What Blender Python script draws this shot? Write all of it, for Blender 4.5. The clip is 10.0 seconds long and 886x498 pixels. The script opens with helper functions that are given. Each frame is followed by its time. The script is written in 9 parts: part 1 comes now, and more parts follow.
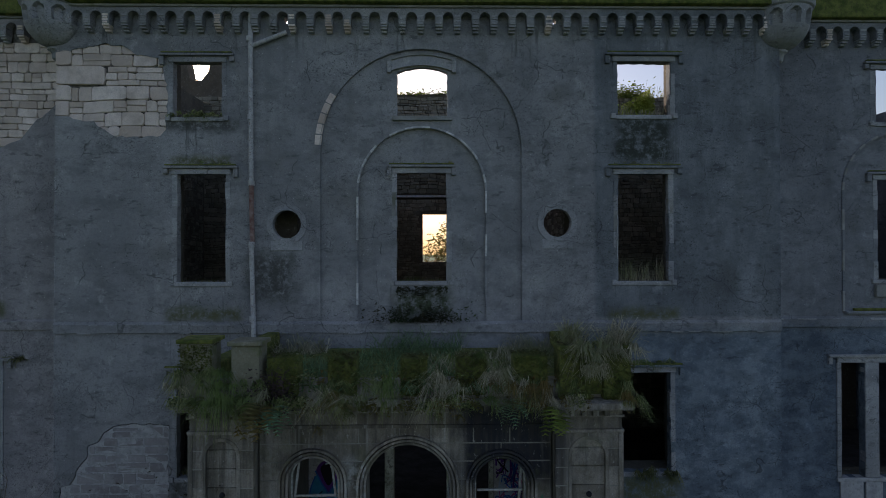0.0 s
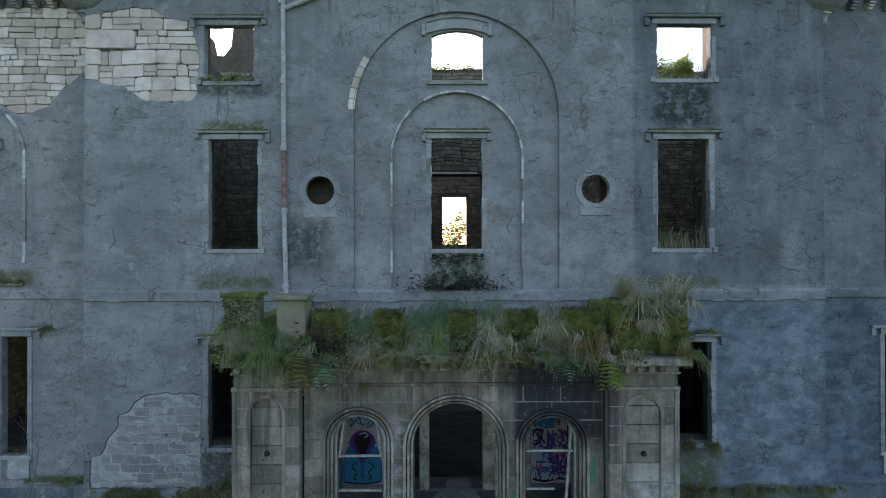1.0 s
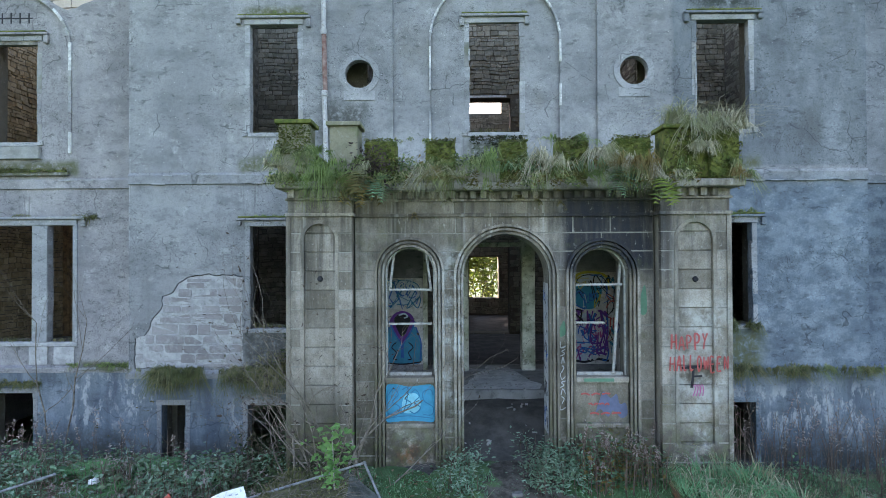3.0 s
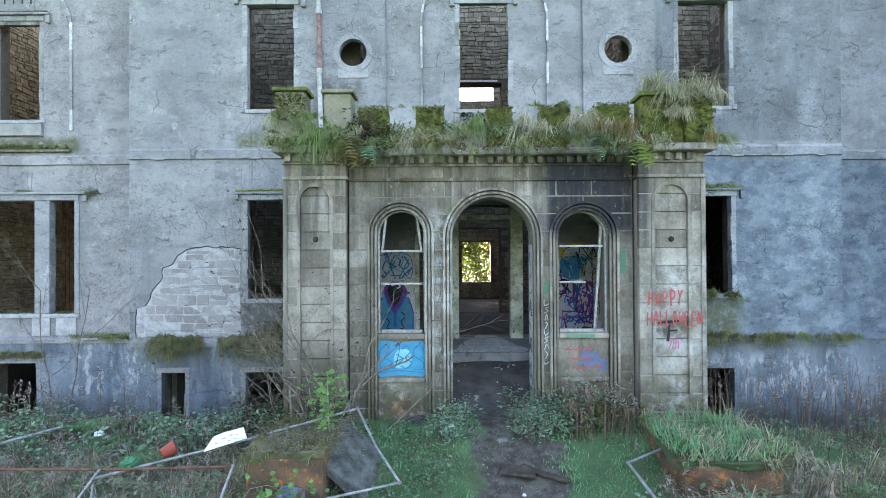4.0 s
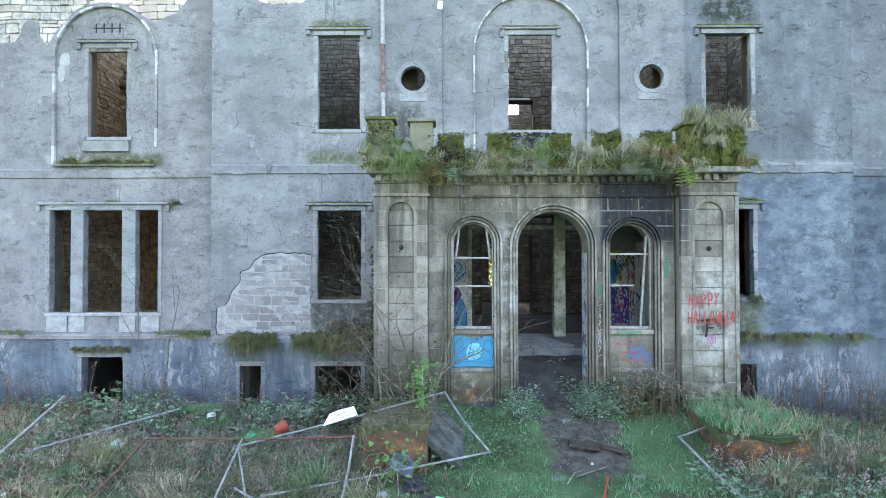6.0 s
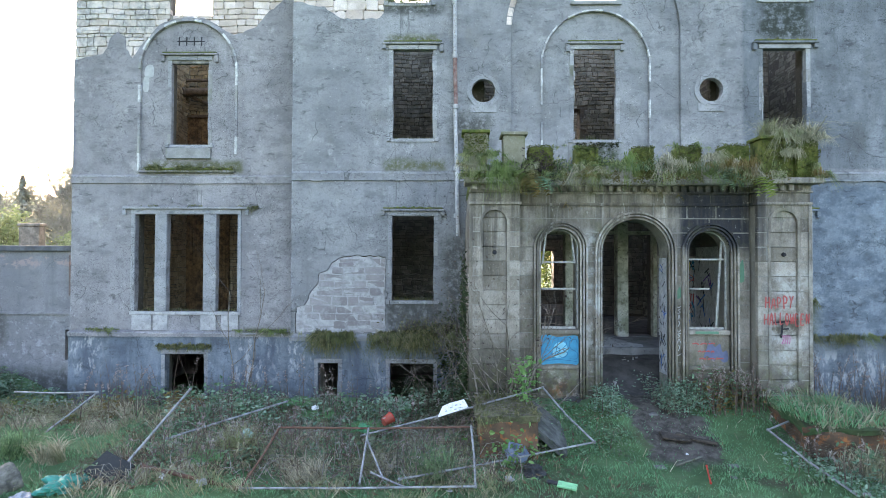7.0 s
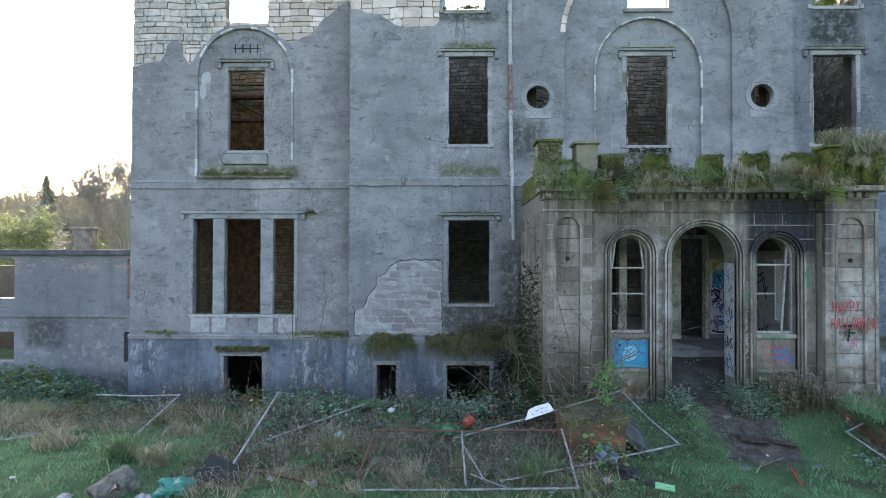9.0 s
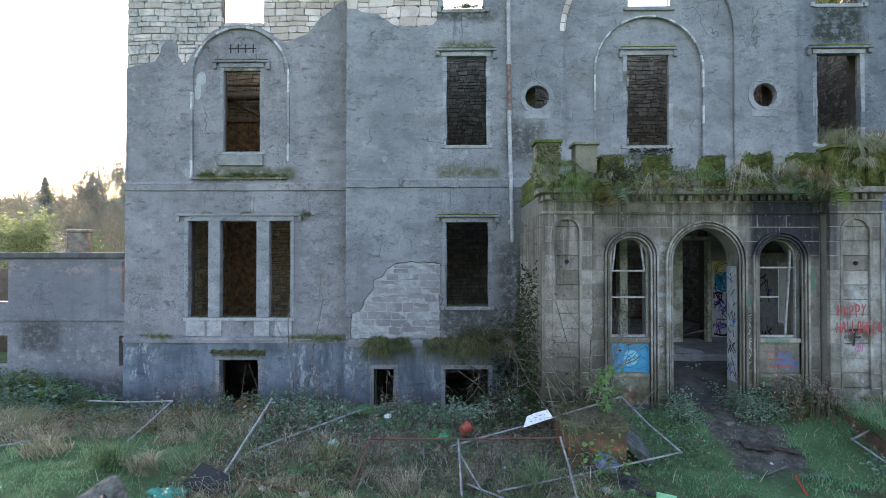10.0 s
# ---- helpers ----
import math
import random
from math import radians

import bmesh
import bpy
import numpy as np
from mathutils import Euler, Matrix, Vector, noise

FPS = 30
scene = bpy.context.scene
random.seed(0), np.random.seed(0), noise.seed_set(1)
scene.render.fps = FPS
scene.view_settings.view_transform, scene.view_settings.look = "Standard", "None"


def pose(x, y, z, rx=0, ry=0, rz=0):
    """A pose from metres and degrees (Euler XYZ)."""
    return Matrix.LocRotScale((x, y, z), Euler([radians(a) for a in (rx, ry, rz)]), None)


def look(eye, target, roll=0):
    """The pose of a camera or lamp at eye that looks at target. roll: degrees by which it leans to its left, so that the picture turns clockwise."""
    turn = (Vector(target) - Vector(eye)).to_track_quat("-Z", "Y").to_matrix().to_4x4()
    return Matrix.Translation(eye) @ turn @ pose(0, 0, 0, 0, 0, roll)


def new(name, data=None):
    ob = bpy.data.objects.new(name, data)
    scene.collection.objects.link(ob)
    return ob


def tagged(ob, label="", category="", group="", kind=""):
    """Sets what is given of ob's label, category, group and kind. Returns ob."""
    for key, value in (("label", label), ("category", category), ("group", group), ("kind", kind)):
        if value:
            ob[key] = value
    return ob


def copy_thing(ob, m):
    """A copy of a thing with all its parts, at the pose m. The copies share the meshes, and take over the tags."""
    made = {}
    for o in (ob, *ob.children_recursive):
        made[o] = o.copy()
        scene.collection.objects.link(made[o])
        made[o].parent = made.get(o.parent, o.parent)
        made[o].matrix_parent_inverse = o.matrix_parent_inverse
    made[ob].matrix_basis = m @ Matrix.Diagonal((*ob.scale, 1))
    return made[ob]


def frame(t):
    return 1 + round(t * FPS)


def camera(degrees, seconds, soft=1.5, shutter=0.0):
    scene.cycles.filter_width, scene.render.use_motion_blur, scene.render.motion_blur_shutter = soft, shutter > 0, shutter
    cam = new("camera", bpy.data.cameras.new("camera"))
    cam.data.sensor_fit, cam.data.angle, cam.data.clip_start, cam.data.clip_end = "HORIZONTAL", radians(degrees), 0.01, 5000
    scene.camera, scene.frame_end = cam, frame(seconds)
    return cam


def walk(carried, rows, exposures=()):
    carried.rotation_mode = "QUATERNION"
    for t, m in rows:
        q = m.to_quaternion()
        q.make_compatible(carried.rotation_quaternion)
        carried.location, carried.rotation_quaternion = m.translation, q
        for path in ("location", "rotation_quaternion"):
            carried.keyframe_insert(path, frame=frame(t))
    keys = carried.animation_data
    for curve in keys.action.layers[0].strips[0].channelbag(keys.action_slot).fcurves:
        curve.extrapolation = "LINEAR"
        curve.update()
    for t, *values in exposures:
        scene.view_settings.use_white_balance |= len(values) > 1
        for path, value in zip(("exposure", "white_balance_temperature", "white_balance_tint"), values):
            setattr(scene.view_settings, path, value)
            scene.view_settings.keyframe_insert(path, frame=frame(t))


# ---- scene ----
cam = camera(75.9, 10.0, 0.7)
PATH = [
    (0, (-0.081, 0.085, 7.383), (-0.049, 2.085, 7.399), -0.1),
    (0.5, (-0.467, 0.239, 6.856), (-0.428, 2.239, 6.865), -0.1),
    (1, (-0.798, 0.355, 6.664), (-0.78, 2.354, 6.675), -0.1),
    (1.5, (-1.093, 0.417, 6.072), (-1.089, 2.417, 6.085), -0.2),
    (2, (-1.28, 0.411, 5.443), (-1.291, 2.411, 5.458), -0.1),
    (2.5, (-1.396, 0.377, 4.733), (-1.413, 2.376, 4.751), -0.2),
    (3, (-1.41, 0.306, 3.898), (-1.435, 2.306, 3.923), -0.3),
    (3.2, (-1.374, 0.213, 3.743), (-1.404, 2.213, 3.749), -0.2),
    (4.3, (-1.309, -0.324, 3.222), (-1.313, 1.676, 3.248), -0.4),
    (4.5, (-1.365, -0.462, 3.217), (-1.37, 1.538, 3.246), -0.4),
    (5, (-1.49, -0.858, 3.264), (-1.496, 1.142, 3.292), -0.5),
    (5.5, (-1.895, -1.266, 3.312), (-1.903, 0.734, 3.343), -0.4),
    (5.7, (-2.136, -1.407, 3.324), (-2.145, 0.593, 3.356), -0.2),
    (6.8, (-3.995, -2.283, 3.372), (-4.021, -0.284, 3.412), 0.1),
    (7, (-4.336, -2.418, 3.393), (-4.365, -0.419, 3.431), 0.2),
    (7.5, (-4.993, -2.654, 3.434), (-5.019, -0.655, 3.47), 0.3),
    (8, (-5.403, -2.733, 3.488), (-5.43, -0.733, 3.52), 0.3),
    (8.5, (-5.686, -2.771, 3.539), (-5.715, -0.771, 3.567), 0.2),
    (9, (-5.872, -2.733, 3.589), (-5.903, -0.734, 3.615), 0.1),
    (9.5, (-5.909, -2.621, 3.621), (-5.942, -0.622, 3.647), 0.0),
    (10, (-5.781, -2.513, 3.656), (-5.817, -0.514, 3.682), -0.0),
]
EXPOSURES = [(0.0, 0.68, 6500, 22), (0.5, 1.52, 6500, 19), (1.0, 2.12, 6500, 16), (1.5, 2.38, 6550, 17), (2.0, 2.65, 6600, 18), (2.5, 2.92, 6650, 18), (3.0, 3.24, 6700, 18), (4.5, 3.88, 7000, 18),
             (5.5, 3.9, 6980, 19), (7.0, 3.43, 6800, 20), (8.0, 3.12, 6780, 20.5), (8.5, 2.94, 6750, 21), (10.0, 2.92, 6750, 21)]
walk(cam, [(t, look(eye, target, roll)) for t, eye, target, roll in PATH], EXPOSURES)

# ---- world and sun: low sun behind the house, the front in open shade ----
SUN_ELEVATION, SUN_AZIMUTH = 18.0, -30.0      # azimuth: degrees from +y towards +x
world = bpy.data.worlds.new("sky")
scene.world = world
world.use_nodes = True
wn = world.node_tree
sky = wn.nodes.new("ShaderNodeTexSky")
sky.sky_type, sky.sun_disc = "NISHITA", False
sky.sun_elevation, sky.sun_rotation = radians(SUN_ELEVATION), radians(SUN_AZIMUTH)
sky.air_density, sky.dust_density, sky.ozone_density = 1.0, 2.5, 1.0
wn.links.new(sky.outputs[0], wn.nodes["Background"].inputs[0])
wn.nodes["Background"].inputs[1].default_value = 0.1
sun = new("sun", bpy.data.lights.new("sun", "SUN"))
sun.data.energy, sun.data.angle, sun.data.color = 2.5, radians(0.6), (1.0, 0.90, 0.74)
el, az = radians(SUN_ELEVATION), radians(SUN_AZIMUTH)
sun_way = Vector((math.sin(az) * math.cos(el), math.cos(az) * math.cos(el), math.sin(el)))
sun.matrix_world = look(sun_way * 80, (0, 0, 0))

# ---- materials ----
class Nodes:
    """A small writer of node materials, in world metres."""

    def __init__(self, name, rough=0.85, metal=0.0):
        self.m = bpy.data.materials.new(name)
        self.m.use_nodes = True
        self.t = self.m.node_tree
        self.b = self.t.nodes["Principled BSDF"]
        self.b.inputs["Roughness"].default_value = rough
        self.b.inputs["Metallic"].default_value = metal
        self.b.inputs["Specular IOR Level"].default_value = 0.3
        self.pos = self.t.nodes.new("ShaderNodeNewGeometry").outputs["Position"]
        self.info = None

    def put(self, socket, value):
        if hasattr(value, "links"):
            self.t.links.new(value, socket)
        else:
            socket.default_value = value

    def scaled(self, sx, sy, sz, vec=None):
        n = self.t.nodes.new("ShaderNodeMapping")
        self.t.links.new(vec or self.pos, n.inputs["Vector"])
        n.inputs["Scale"].default_value = (sx, sy, sz)
        return n.outputs[0]

    def noise(self, scale, detail=4.0, rough=0.55, vec=None, distort=0.0):
        n = self.t.nodes.new("ShaderNodeTexNoise")
        self.t.links.new(vec or self.pos, n.inputs["Vector"])
        n.inputs["Scale"].default_value, n.inputs["Detail"].default_value = scale, detail
        n.inputs["Roughness"].default_value, n.inputs["Distortion"].default_value = rough, distort
        return n.outputs["Fac"]

    def cells(self, scale, feature="DISTANCE_TO_EDGE", vec=None, jitter=1.0):
        n = self.t.nodes.new("ShaderNodeTexVoronoi")
        n.feature = feature
        self.t.links.new(vec or self.pos, n.inputs["Vector"])
        n.inputs["Scale"].default_value, n.inputs["Randomness"].default_value = scale, jitter
        return n.outputs

    def warped(self, amount, scale):
        n = self.t.nodes.new("ShaderNodeTexNoise")
        self.t.links.new(self.pos, n.inputs["Vector"])
        n.inputs["Scale"].default_value = scale
        a = self.t.nodes.new("ShaderNodeVectorMath")
        a.operation = "MULTIPLY_ADD"
        self.t.links.new(n.outputs["Color"], a.inputs[0])
        a.inputs[1].default_value = (amount, amount, amount)
        self.t.links.new(self.pos, a.inputs[2])
        return a.outputs[0]

    def ramp(self, value, a, b, lo=0.0, hi=1.0):
        n = self.t.nodes.new("ShaderNodeMapRange")
        n.interpolation_type = "SMOOTHSTEP"
        self.put(n.inputs["Value"], value)
        for key, v in (("From Min", a), ("From Max", b), ("To Min", lo), ("To Max", hi)):
            n.inputs[key].default_value = v
        return n.outputs[0]

    def math(self, op, a, b=0.0):
        n = self.t.nodes.new("ShaderNodeMath")
        n.operation = op
        self.put(n.inputs[0], a)
        self.put(n.inputs[1], b)
        return n.outputs[0]

    def mix(self, fac, a, b, blend="MIX"):
        n = self.t.nodes.new("ShaderNodeMix")
        n.data_type, n.blend_type = "RGBA", blend
        self.put(n.inputs[0], fac)
        for socket, v in ((n.inputs[6], a), (n.inputs[7], b)):
            self.put(socket, (*v, 1.0) if isinstance(v, tuple) and len(v) == 3 else v)
        return n.outputs[2]

    def axis(self, k):
        n = self.t.nodes.new("ShaderNodeSeparateXYZ")
        self.t.links.new(self.pos, n.inputs[0])
        return n.outputs[k]

    def up(self):
        g = self.t.nodes.new("ShaderNodeNewGeometry")
        n = self.t.nodes.new("ShaderNodeSeparateXYZ")
        self.t.links.new(g.outputs["Normal"], n.inputs[0])
        return n.outputs[2]

    def zone(self, x0, x1, z0, z1, soft):
        """1 inside an upright rectangle of wall, with a ragged soft edge."""
        wob = self.math("MULTIPLY", self.math("SUBTRACT", self.noise(2.2), 0.5), soft * 2.0)
        x, z = self.math("ADD", self.axis(0), wob), self.math("ADD", self.axis(2), wob)
        f = self.math("MULTIPLY", self.ramp(x, x0 - soft, x0 + soft), self.ramp(x, x1 + soft, x1 - soft))
        g = self.math("MULTIPLY", self.ramp(z, z0 - soft, z0 + soft), self.ramp(z, z1 + soft, z1 - soft))
        return self.math("MULTIPLY", f, g)

    def each(self):
        return self.t.nodes.new("ShaderNodeObjectInfo").outputs["Random"]

    def island(self):
        return self.t.nodes.new("ShaderNodeNewGeometry").outputs["Random Per Island"]

    def bump(self, height, strength=0.5, distance=0.02):
        n = self.t.nodes.new("ShaderNodeBump")
        n.inputs["Strength"].default_value, n.inputs["Distance"].default_value = strength, distance
        self.put(n.inputs["Height"], height)
        self.t.links.new(n.outputs[0], self.b.inputs["Normal"])

    def done(self, colour, rough=None):
        self.put(self.b.inputs["Base Color"], (*colour, 1.0) if isinstance(colour, tuple) else colour)
        if rough is not None:
            self.put(self.b.inputs["Roughness"], rough)
        return self.m


def plaster(name, tone=1.0, streak=0.5, rash=()):
    n = Nodes(name, 0.9)
    c = lambda r, g, b: (r * tone * 0.88, g * tone * 0.88, b * tone * 0.88)
    big = n.ramp(n.noise(0.45, 5, 0.6), 0.35, 0.68)
    col = n.mix(big, c(0.277, 0.28, 0.286), c(0.411, 0.412, 0.412))
    cloud = n.ramp(n.noise(1.5, 8, 0.72, n.scaled(1.0, 1.0, 1.9)), 0.45, 0.66, 0, 0.62)
    col = n.mix(cloud, col, c(0.172, 0.177, 0.182))
    drip = n.ramp(n.noise(1.0, 5, 0.6, n.scaled(2.2, 2.2, 0.22)), 0.5, 0.78, 0, streak)
    col = n.mix(drip, col, c(0.18, 0.185, 0.19))
    pale = n.ramp(n.noise(1.9, 6, 0.7), 0.56, 0.72, 0, 0.6)
    col = n.mix(pale, col, c(0.545, 0.545, 0.535))
    brown = n.ramp(n.noise(0.8, 5, 0.65, n.scaled(1, 1, 0.7)), 0.56, 0.75, 0, 0.5)
    col = n.mix(brown, col, c(0.22, 0.21, 0.185))
    grain = n.noise(38.0, 3, 0.7)
    col = n.mix(n.ramp(grain, 0.35, 0.72, 0, 0.4), col, c(0.16, 0.165, 0.17))
    fine = n.noise(9.0, 6, 0.75)
    col = n.mix(n.ramp(fine, 0.5, 0.7, 0, 0.38), col, c(0.15, 0.155, 0.16))
    dash = n.ramp(n.noise(1.0, 5, 0.7, n.scaled(3.0, 3.0, 7.5)), 0.57, 0.68, 0, 0.6)
    dash = n.math("MULTIPLY", dash, n.ramp(n.noise(0.7, 3, 0.6), 0.36, 0.52))
    col = n.mix(dash, col, c(0.075, 0.08, 0.085))
    specks = n.ramp(n.cells(7.0, "F1")["Distance"], 0.10, 0.05, 0, 0.7)
    col = n.mix(specks, col, c(0.6, 0.6, 0.58))
    # pitted, speckled skin
    pits = n.ramp(n.cells(21.0, "F1", n.warped(0.22, 9.0))["Distance"], 0.38, 0.2)
    where = n.ramp(n.noise(0.55, 3, 0.6), 0.44, 0.58, 0.0, 0.9)
    for x0, x1, z0, z1, soft, much in rash:
        where = n.math("MAXIMUM", where, n.math("MULTIPLY", n.zone(x0, x1, z0, z1, soft), much))
    pits = n.math("MULTIPLY", pits, where)
    col = n.mix(n.math("MULTIPLY", pits, n.ramp(n.noise(6.0, 4, 0.7), 0.4, 0.6, 0.25, 0.95)), col, (0.085, 0.09, 0.085))
    # hair cracks
    edge = n.cells(0.75, "DISTANCE_TO_EDGE", n.warped(0.55, 1.7))["Distance"]
    crack = n.math("MULTIPLY", n.ramp(edge, 0.0085, 0.003), n.ramp(n.noise(1.1, 4, 0.65), 0.50, 0.57))
    edge2 = n.cells(3.4, "DISTANCE_TO_EDGE", n.warped(0.30, 4.2))["Distance"]
    crack2 = n.math("MULTIPLY", n.ramp(edge2, 0.02, 0.006), n.ramp(n.noise(1.9, 4, 0.65, n.scaled(1, 1, 1.6)), 0.57, 0.63))
    crack = n.math("MAXIMUM", crack, crack2)
    col = n.mix(n.math("MULTIPLY", crack, 0.52), col, (0.045, 0.045, 0.045))
    scab = n.math("MULTIPLY", n.ramp(n.noise(24.0, 5, 0.75), 0.58, 0.66), n.ramp(n.noise(1.1, 4, 0.65), 0.46, 0.6, 0, 0.55))
    col = n.mix(scab, col, c(0.10, 0.105, 0.105))
    h = n.math("SUBTRACT", n.math("ADD", n.math("MULTIPLY", grain, 0.3), n.math("MULTIPLY", fine, 0.6)), n.math("ADD", crack, n.math("MULTIPLY", pits, 0.6)))
    n.bump(h, 0.6, 0.02)
    return n, col


def green_stain(n, col, zones):
    for x0, x1, z0, z1, soft, tone in zones:
        f = n.math("MULTIPLY", n.zone(x0, x1, z0, z1, soft), n.ramp(n.noise(5.0, 6, 0.75), 0.32, 0.56))
        col = n.mix(n.math("MULTIPLY", f, 0.92), col, tone)
    return col


MOSSY, SOOT, WHITE_SALT = (0.10, 0.105, 0.05), (0.07, 0.072, 0.065), (0.6, 0.6, 0.58)
n, col = plaster("grey_render", 1.0, 0.45, [(-4.4, -3.0, 6.2, 7.9, 0.3, 0.9), (2.0, 3.3, 6.0, 7.6, 0.3, 0.9), (-6.0, -4.6, 6.0, 6.7, 0.15, 0.9)])
for x0, x1 in ((-3.3, -2.0), (1.2, 2.6), (-1.6, 1.0)):
    f = n.math("MULTIPLY", n.zone(x0, x1, 6.0, 7.0, 0.3), n.ramp(n.noise(3.0, 6, 0.7), 0.4, 0.62))
    col = n.mix(n.math("MULTIPLY", f, 0.22), col, WHITE_SALT)
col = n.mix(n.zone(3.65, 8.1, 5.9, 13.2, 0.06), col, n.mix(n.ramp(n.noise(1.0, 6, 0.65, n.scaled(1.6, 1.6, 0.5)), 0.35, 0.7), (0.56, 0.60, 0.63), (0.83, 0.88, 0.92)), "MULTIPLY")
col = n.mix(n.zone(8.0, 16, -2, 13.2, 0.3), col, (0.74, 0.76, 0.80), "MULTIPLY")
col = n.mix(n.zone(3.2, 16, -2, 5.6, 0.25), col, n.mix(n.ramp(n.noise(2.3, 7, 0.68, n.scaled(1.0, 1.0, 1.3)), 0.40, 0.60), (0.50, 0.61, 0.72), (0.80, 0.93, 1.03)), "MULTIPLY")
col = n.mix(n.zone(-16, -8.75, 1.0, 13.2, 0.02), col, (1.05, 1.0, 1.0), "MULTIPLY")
# black weather streaks under sills and ledges
weep = n.ramp(n.noise(1.0, 5, 0.7, n.scaled(5.0, 5.0, 0.45)), 0.54, 0.68, 0, 0.7)
for x0, x1, z0, z1 in ((-6.3, -4.6, 4.9, 6.7), (3.9, 5.7, 4.9, 6.7), (-6.4, -4.5, 9.4, 10.6), (3.8, 5.8, 9.4, 10.6), (-13.6, -10.0, 4.9, 5.6), (-8.7, 8.4, 11.9, 12.7), (-6.2, -4.6, 1.3, 2.2), (-1.4, 0.6, 5.8, 6.7)):
    col = n.mix(n.math("MULTIPLY", weep, n.zone(x0, x1, z0, z1, 0.3)), col, (0.075, 0.078, 0.075))
lines = n.ramp(n.noise(2.3, 5, 0.7, None, 1.2), 0.495, 0.5)
lines = n.math("MULTIPLY", lines, n.ramp(n.noise(2.3, 5, 0.7, None, 1.2), 0.508, 0.503))
lines = n.math("MULTIPLY", lines, n.ramp(n.noise(0.5, 3, 0.6), 0.5, 0.58, 0, 0.6))
col = n.mix(lines, col, (0.06, 0.06, 0.058))
col = green_stain(n, col, [(4.15, 5.45, 9.5, 10.62, 0.16, (0.03, 0.036, 0.026)), (-6.1, -4.8, 9.4, 9.62, 0.10, MOSSY), (-6.3, -4.6, 10.2, 10.5, 0.12, SOOT), (-6.2, -4.5, 5.85, 6.15, 0.12, MOSSY), (4.0, 5.6, 5.85, 6.1, 0.12, MOSSY),
                           (-1.0, 0.3, 5.85, 6.5, 0.2, (0.05, 0.07, 0.03)), (-6.1, -4.6, 1.2, 2.25, 0.12, SOOT), (4.2, 5.6, 1.2, 2.2, 0.2, MOSSY), (-4.6, -3.6, -1.0, 4.0, 0.3, SOOT),
                           (-4.3, -3.3, 6.3, 7.4, 0.25, SOOT), (-13.2, -10.4, 5.85, 6.25, 0.1, MOSSY), (-10.3, -8.7, 1.2, 1.4, 0.06, MOSSY)])
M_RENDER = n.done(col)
n, col = plaster("pale_dressing", 1.22, 0.4)
M_PALE = n.done(col)
n, col = plaster("plinth_render", 0.66, 0.8)
col = n.mix(1.0, col, n.mix(n.ramp(n.noise(1.0, 6, 0.65, n.scaled(2.0, 2.0, 0.5)), 0.35, 0.68), (0.70, 0.84, 1.0), (1.14, 1.30, 1.44)), "MULTIPLY")
for x0, x1, z0, z1 in ((-15.5, -14.5, 0.1, 1.25), (-10.5, -9.3, -0.2, 1.2), (-8.9, -8.0, 0.3, 1.2), (-6.4, -5.9, -0.6, 0.7), (4.9, 8.0, -0.2, 0.9)):
    f = n.math("MULTIPLY", n.zone(x0, x1, z0, z1, 0.25), n.ramp(n.noise(5.0, 6, 0.75, n.scaled(1.0, 1.0, 0.45)), 0.50, 0.60, 0, 0.8))
    col = n.mix(f, col, (0.40, 0.41, 0.41))
wet = n.ramp(n.noise(1.0, 5, 0.65, n.scaled(1.8, 1.8, 0.3)), 0.5, 0.66, 0, 0.65)
col = n.mix(wet, col, (0.075, 0.09, 0.12))
M_PLINTH = n.done(green_stain(n, col, [(-16, 16, -1.2, -0.3, 0.3, SOOT)]))
n, col = plaster("annex_render", 0.78, 0.9)
col = n.mix(0.3, col, (0.21, 0.205, 0.23))
bloom = n.math("MULTIPLY", n.zone(-20, -15, 0.3, 1.7, 0.3), n.ramp(n.noise(5.0, 6, 0.75), 0.52, 0.62, 0, 0.55))
col = n.mix(bloom, col, (0.36, 0.37, 0.39))
flaked = n.math("MULTIPLY", n.zone(-40, -15, 3.1, 3.55, 0.15), n.ramp(n.noise(2.6, 5, 0.7, n.scaled(1, 1, 1.6)), 0.52, 0.58, 0, 0.8))
col = n.mix(flaked, col, (0.33, 0.255, 0.24))
M_ANNEX = n.done(green_stain(n, col, [(-18.7, -17.5, 0.8, 1.75, 0.2, SOOT), (-40, -15, -0.6, 0.1, 0.25, SOOT)]))


def stone(name, a, b, dirt, spread=0.35, lichen=(0.55, 0.55, 0.5), per="each", bump=0.7):
    n = Nodes(name, 0.9)
    r = n.each() if per == "each" else n.island()
    col = n.mix(r, a, b)
    col = n.mix(n.ramp(n.noise(2.4, 6, 0.65), 0.4, 0.72, 0, 0.7), col, dirt)
    col = n.mix(n.ramp(n.noise(11.0, 5, 0.7), 0.55, 0.75, 0, 0.45), col, lichen)
    g = n.noise(45.0, 3, 0.7)
    col = n.mix(n.ramp(g, 0.3, 0.7, 0, spread), col, dirt)
    n.bump(n.math("ADD", n.math("MULTIPLY", g, 0.35), n.noise(8.0, 6, 0.7)), bump, 0.03)
    return n, col


n, col = stone("pale_rubble", (0.56, 0.455, 0.385), (0.95, 0.835, 0.76), (0.42, 0.34, 0.285), 0.4, (0.90, 0.82, 0.76), bump=1.0)
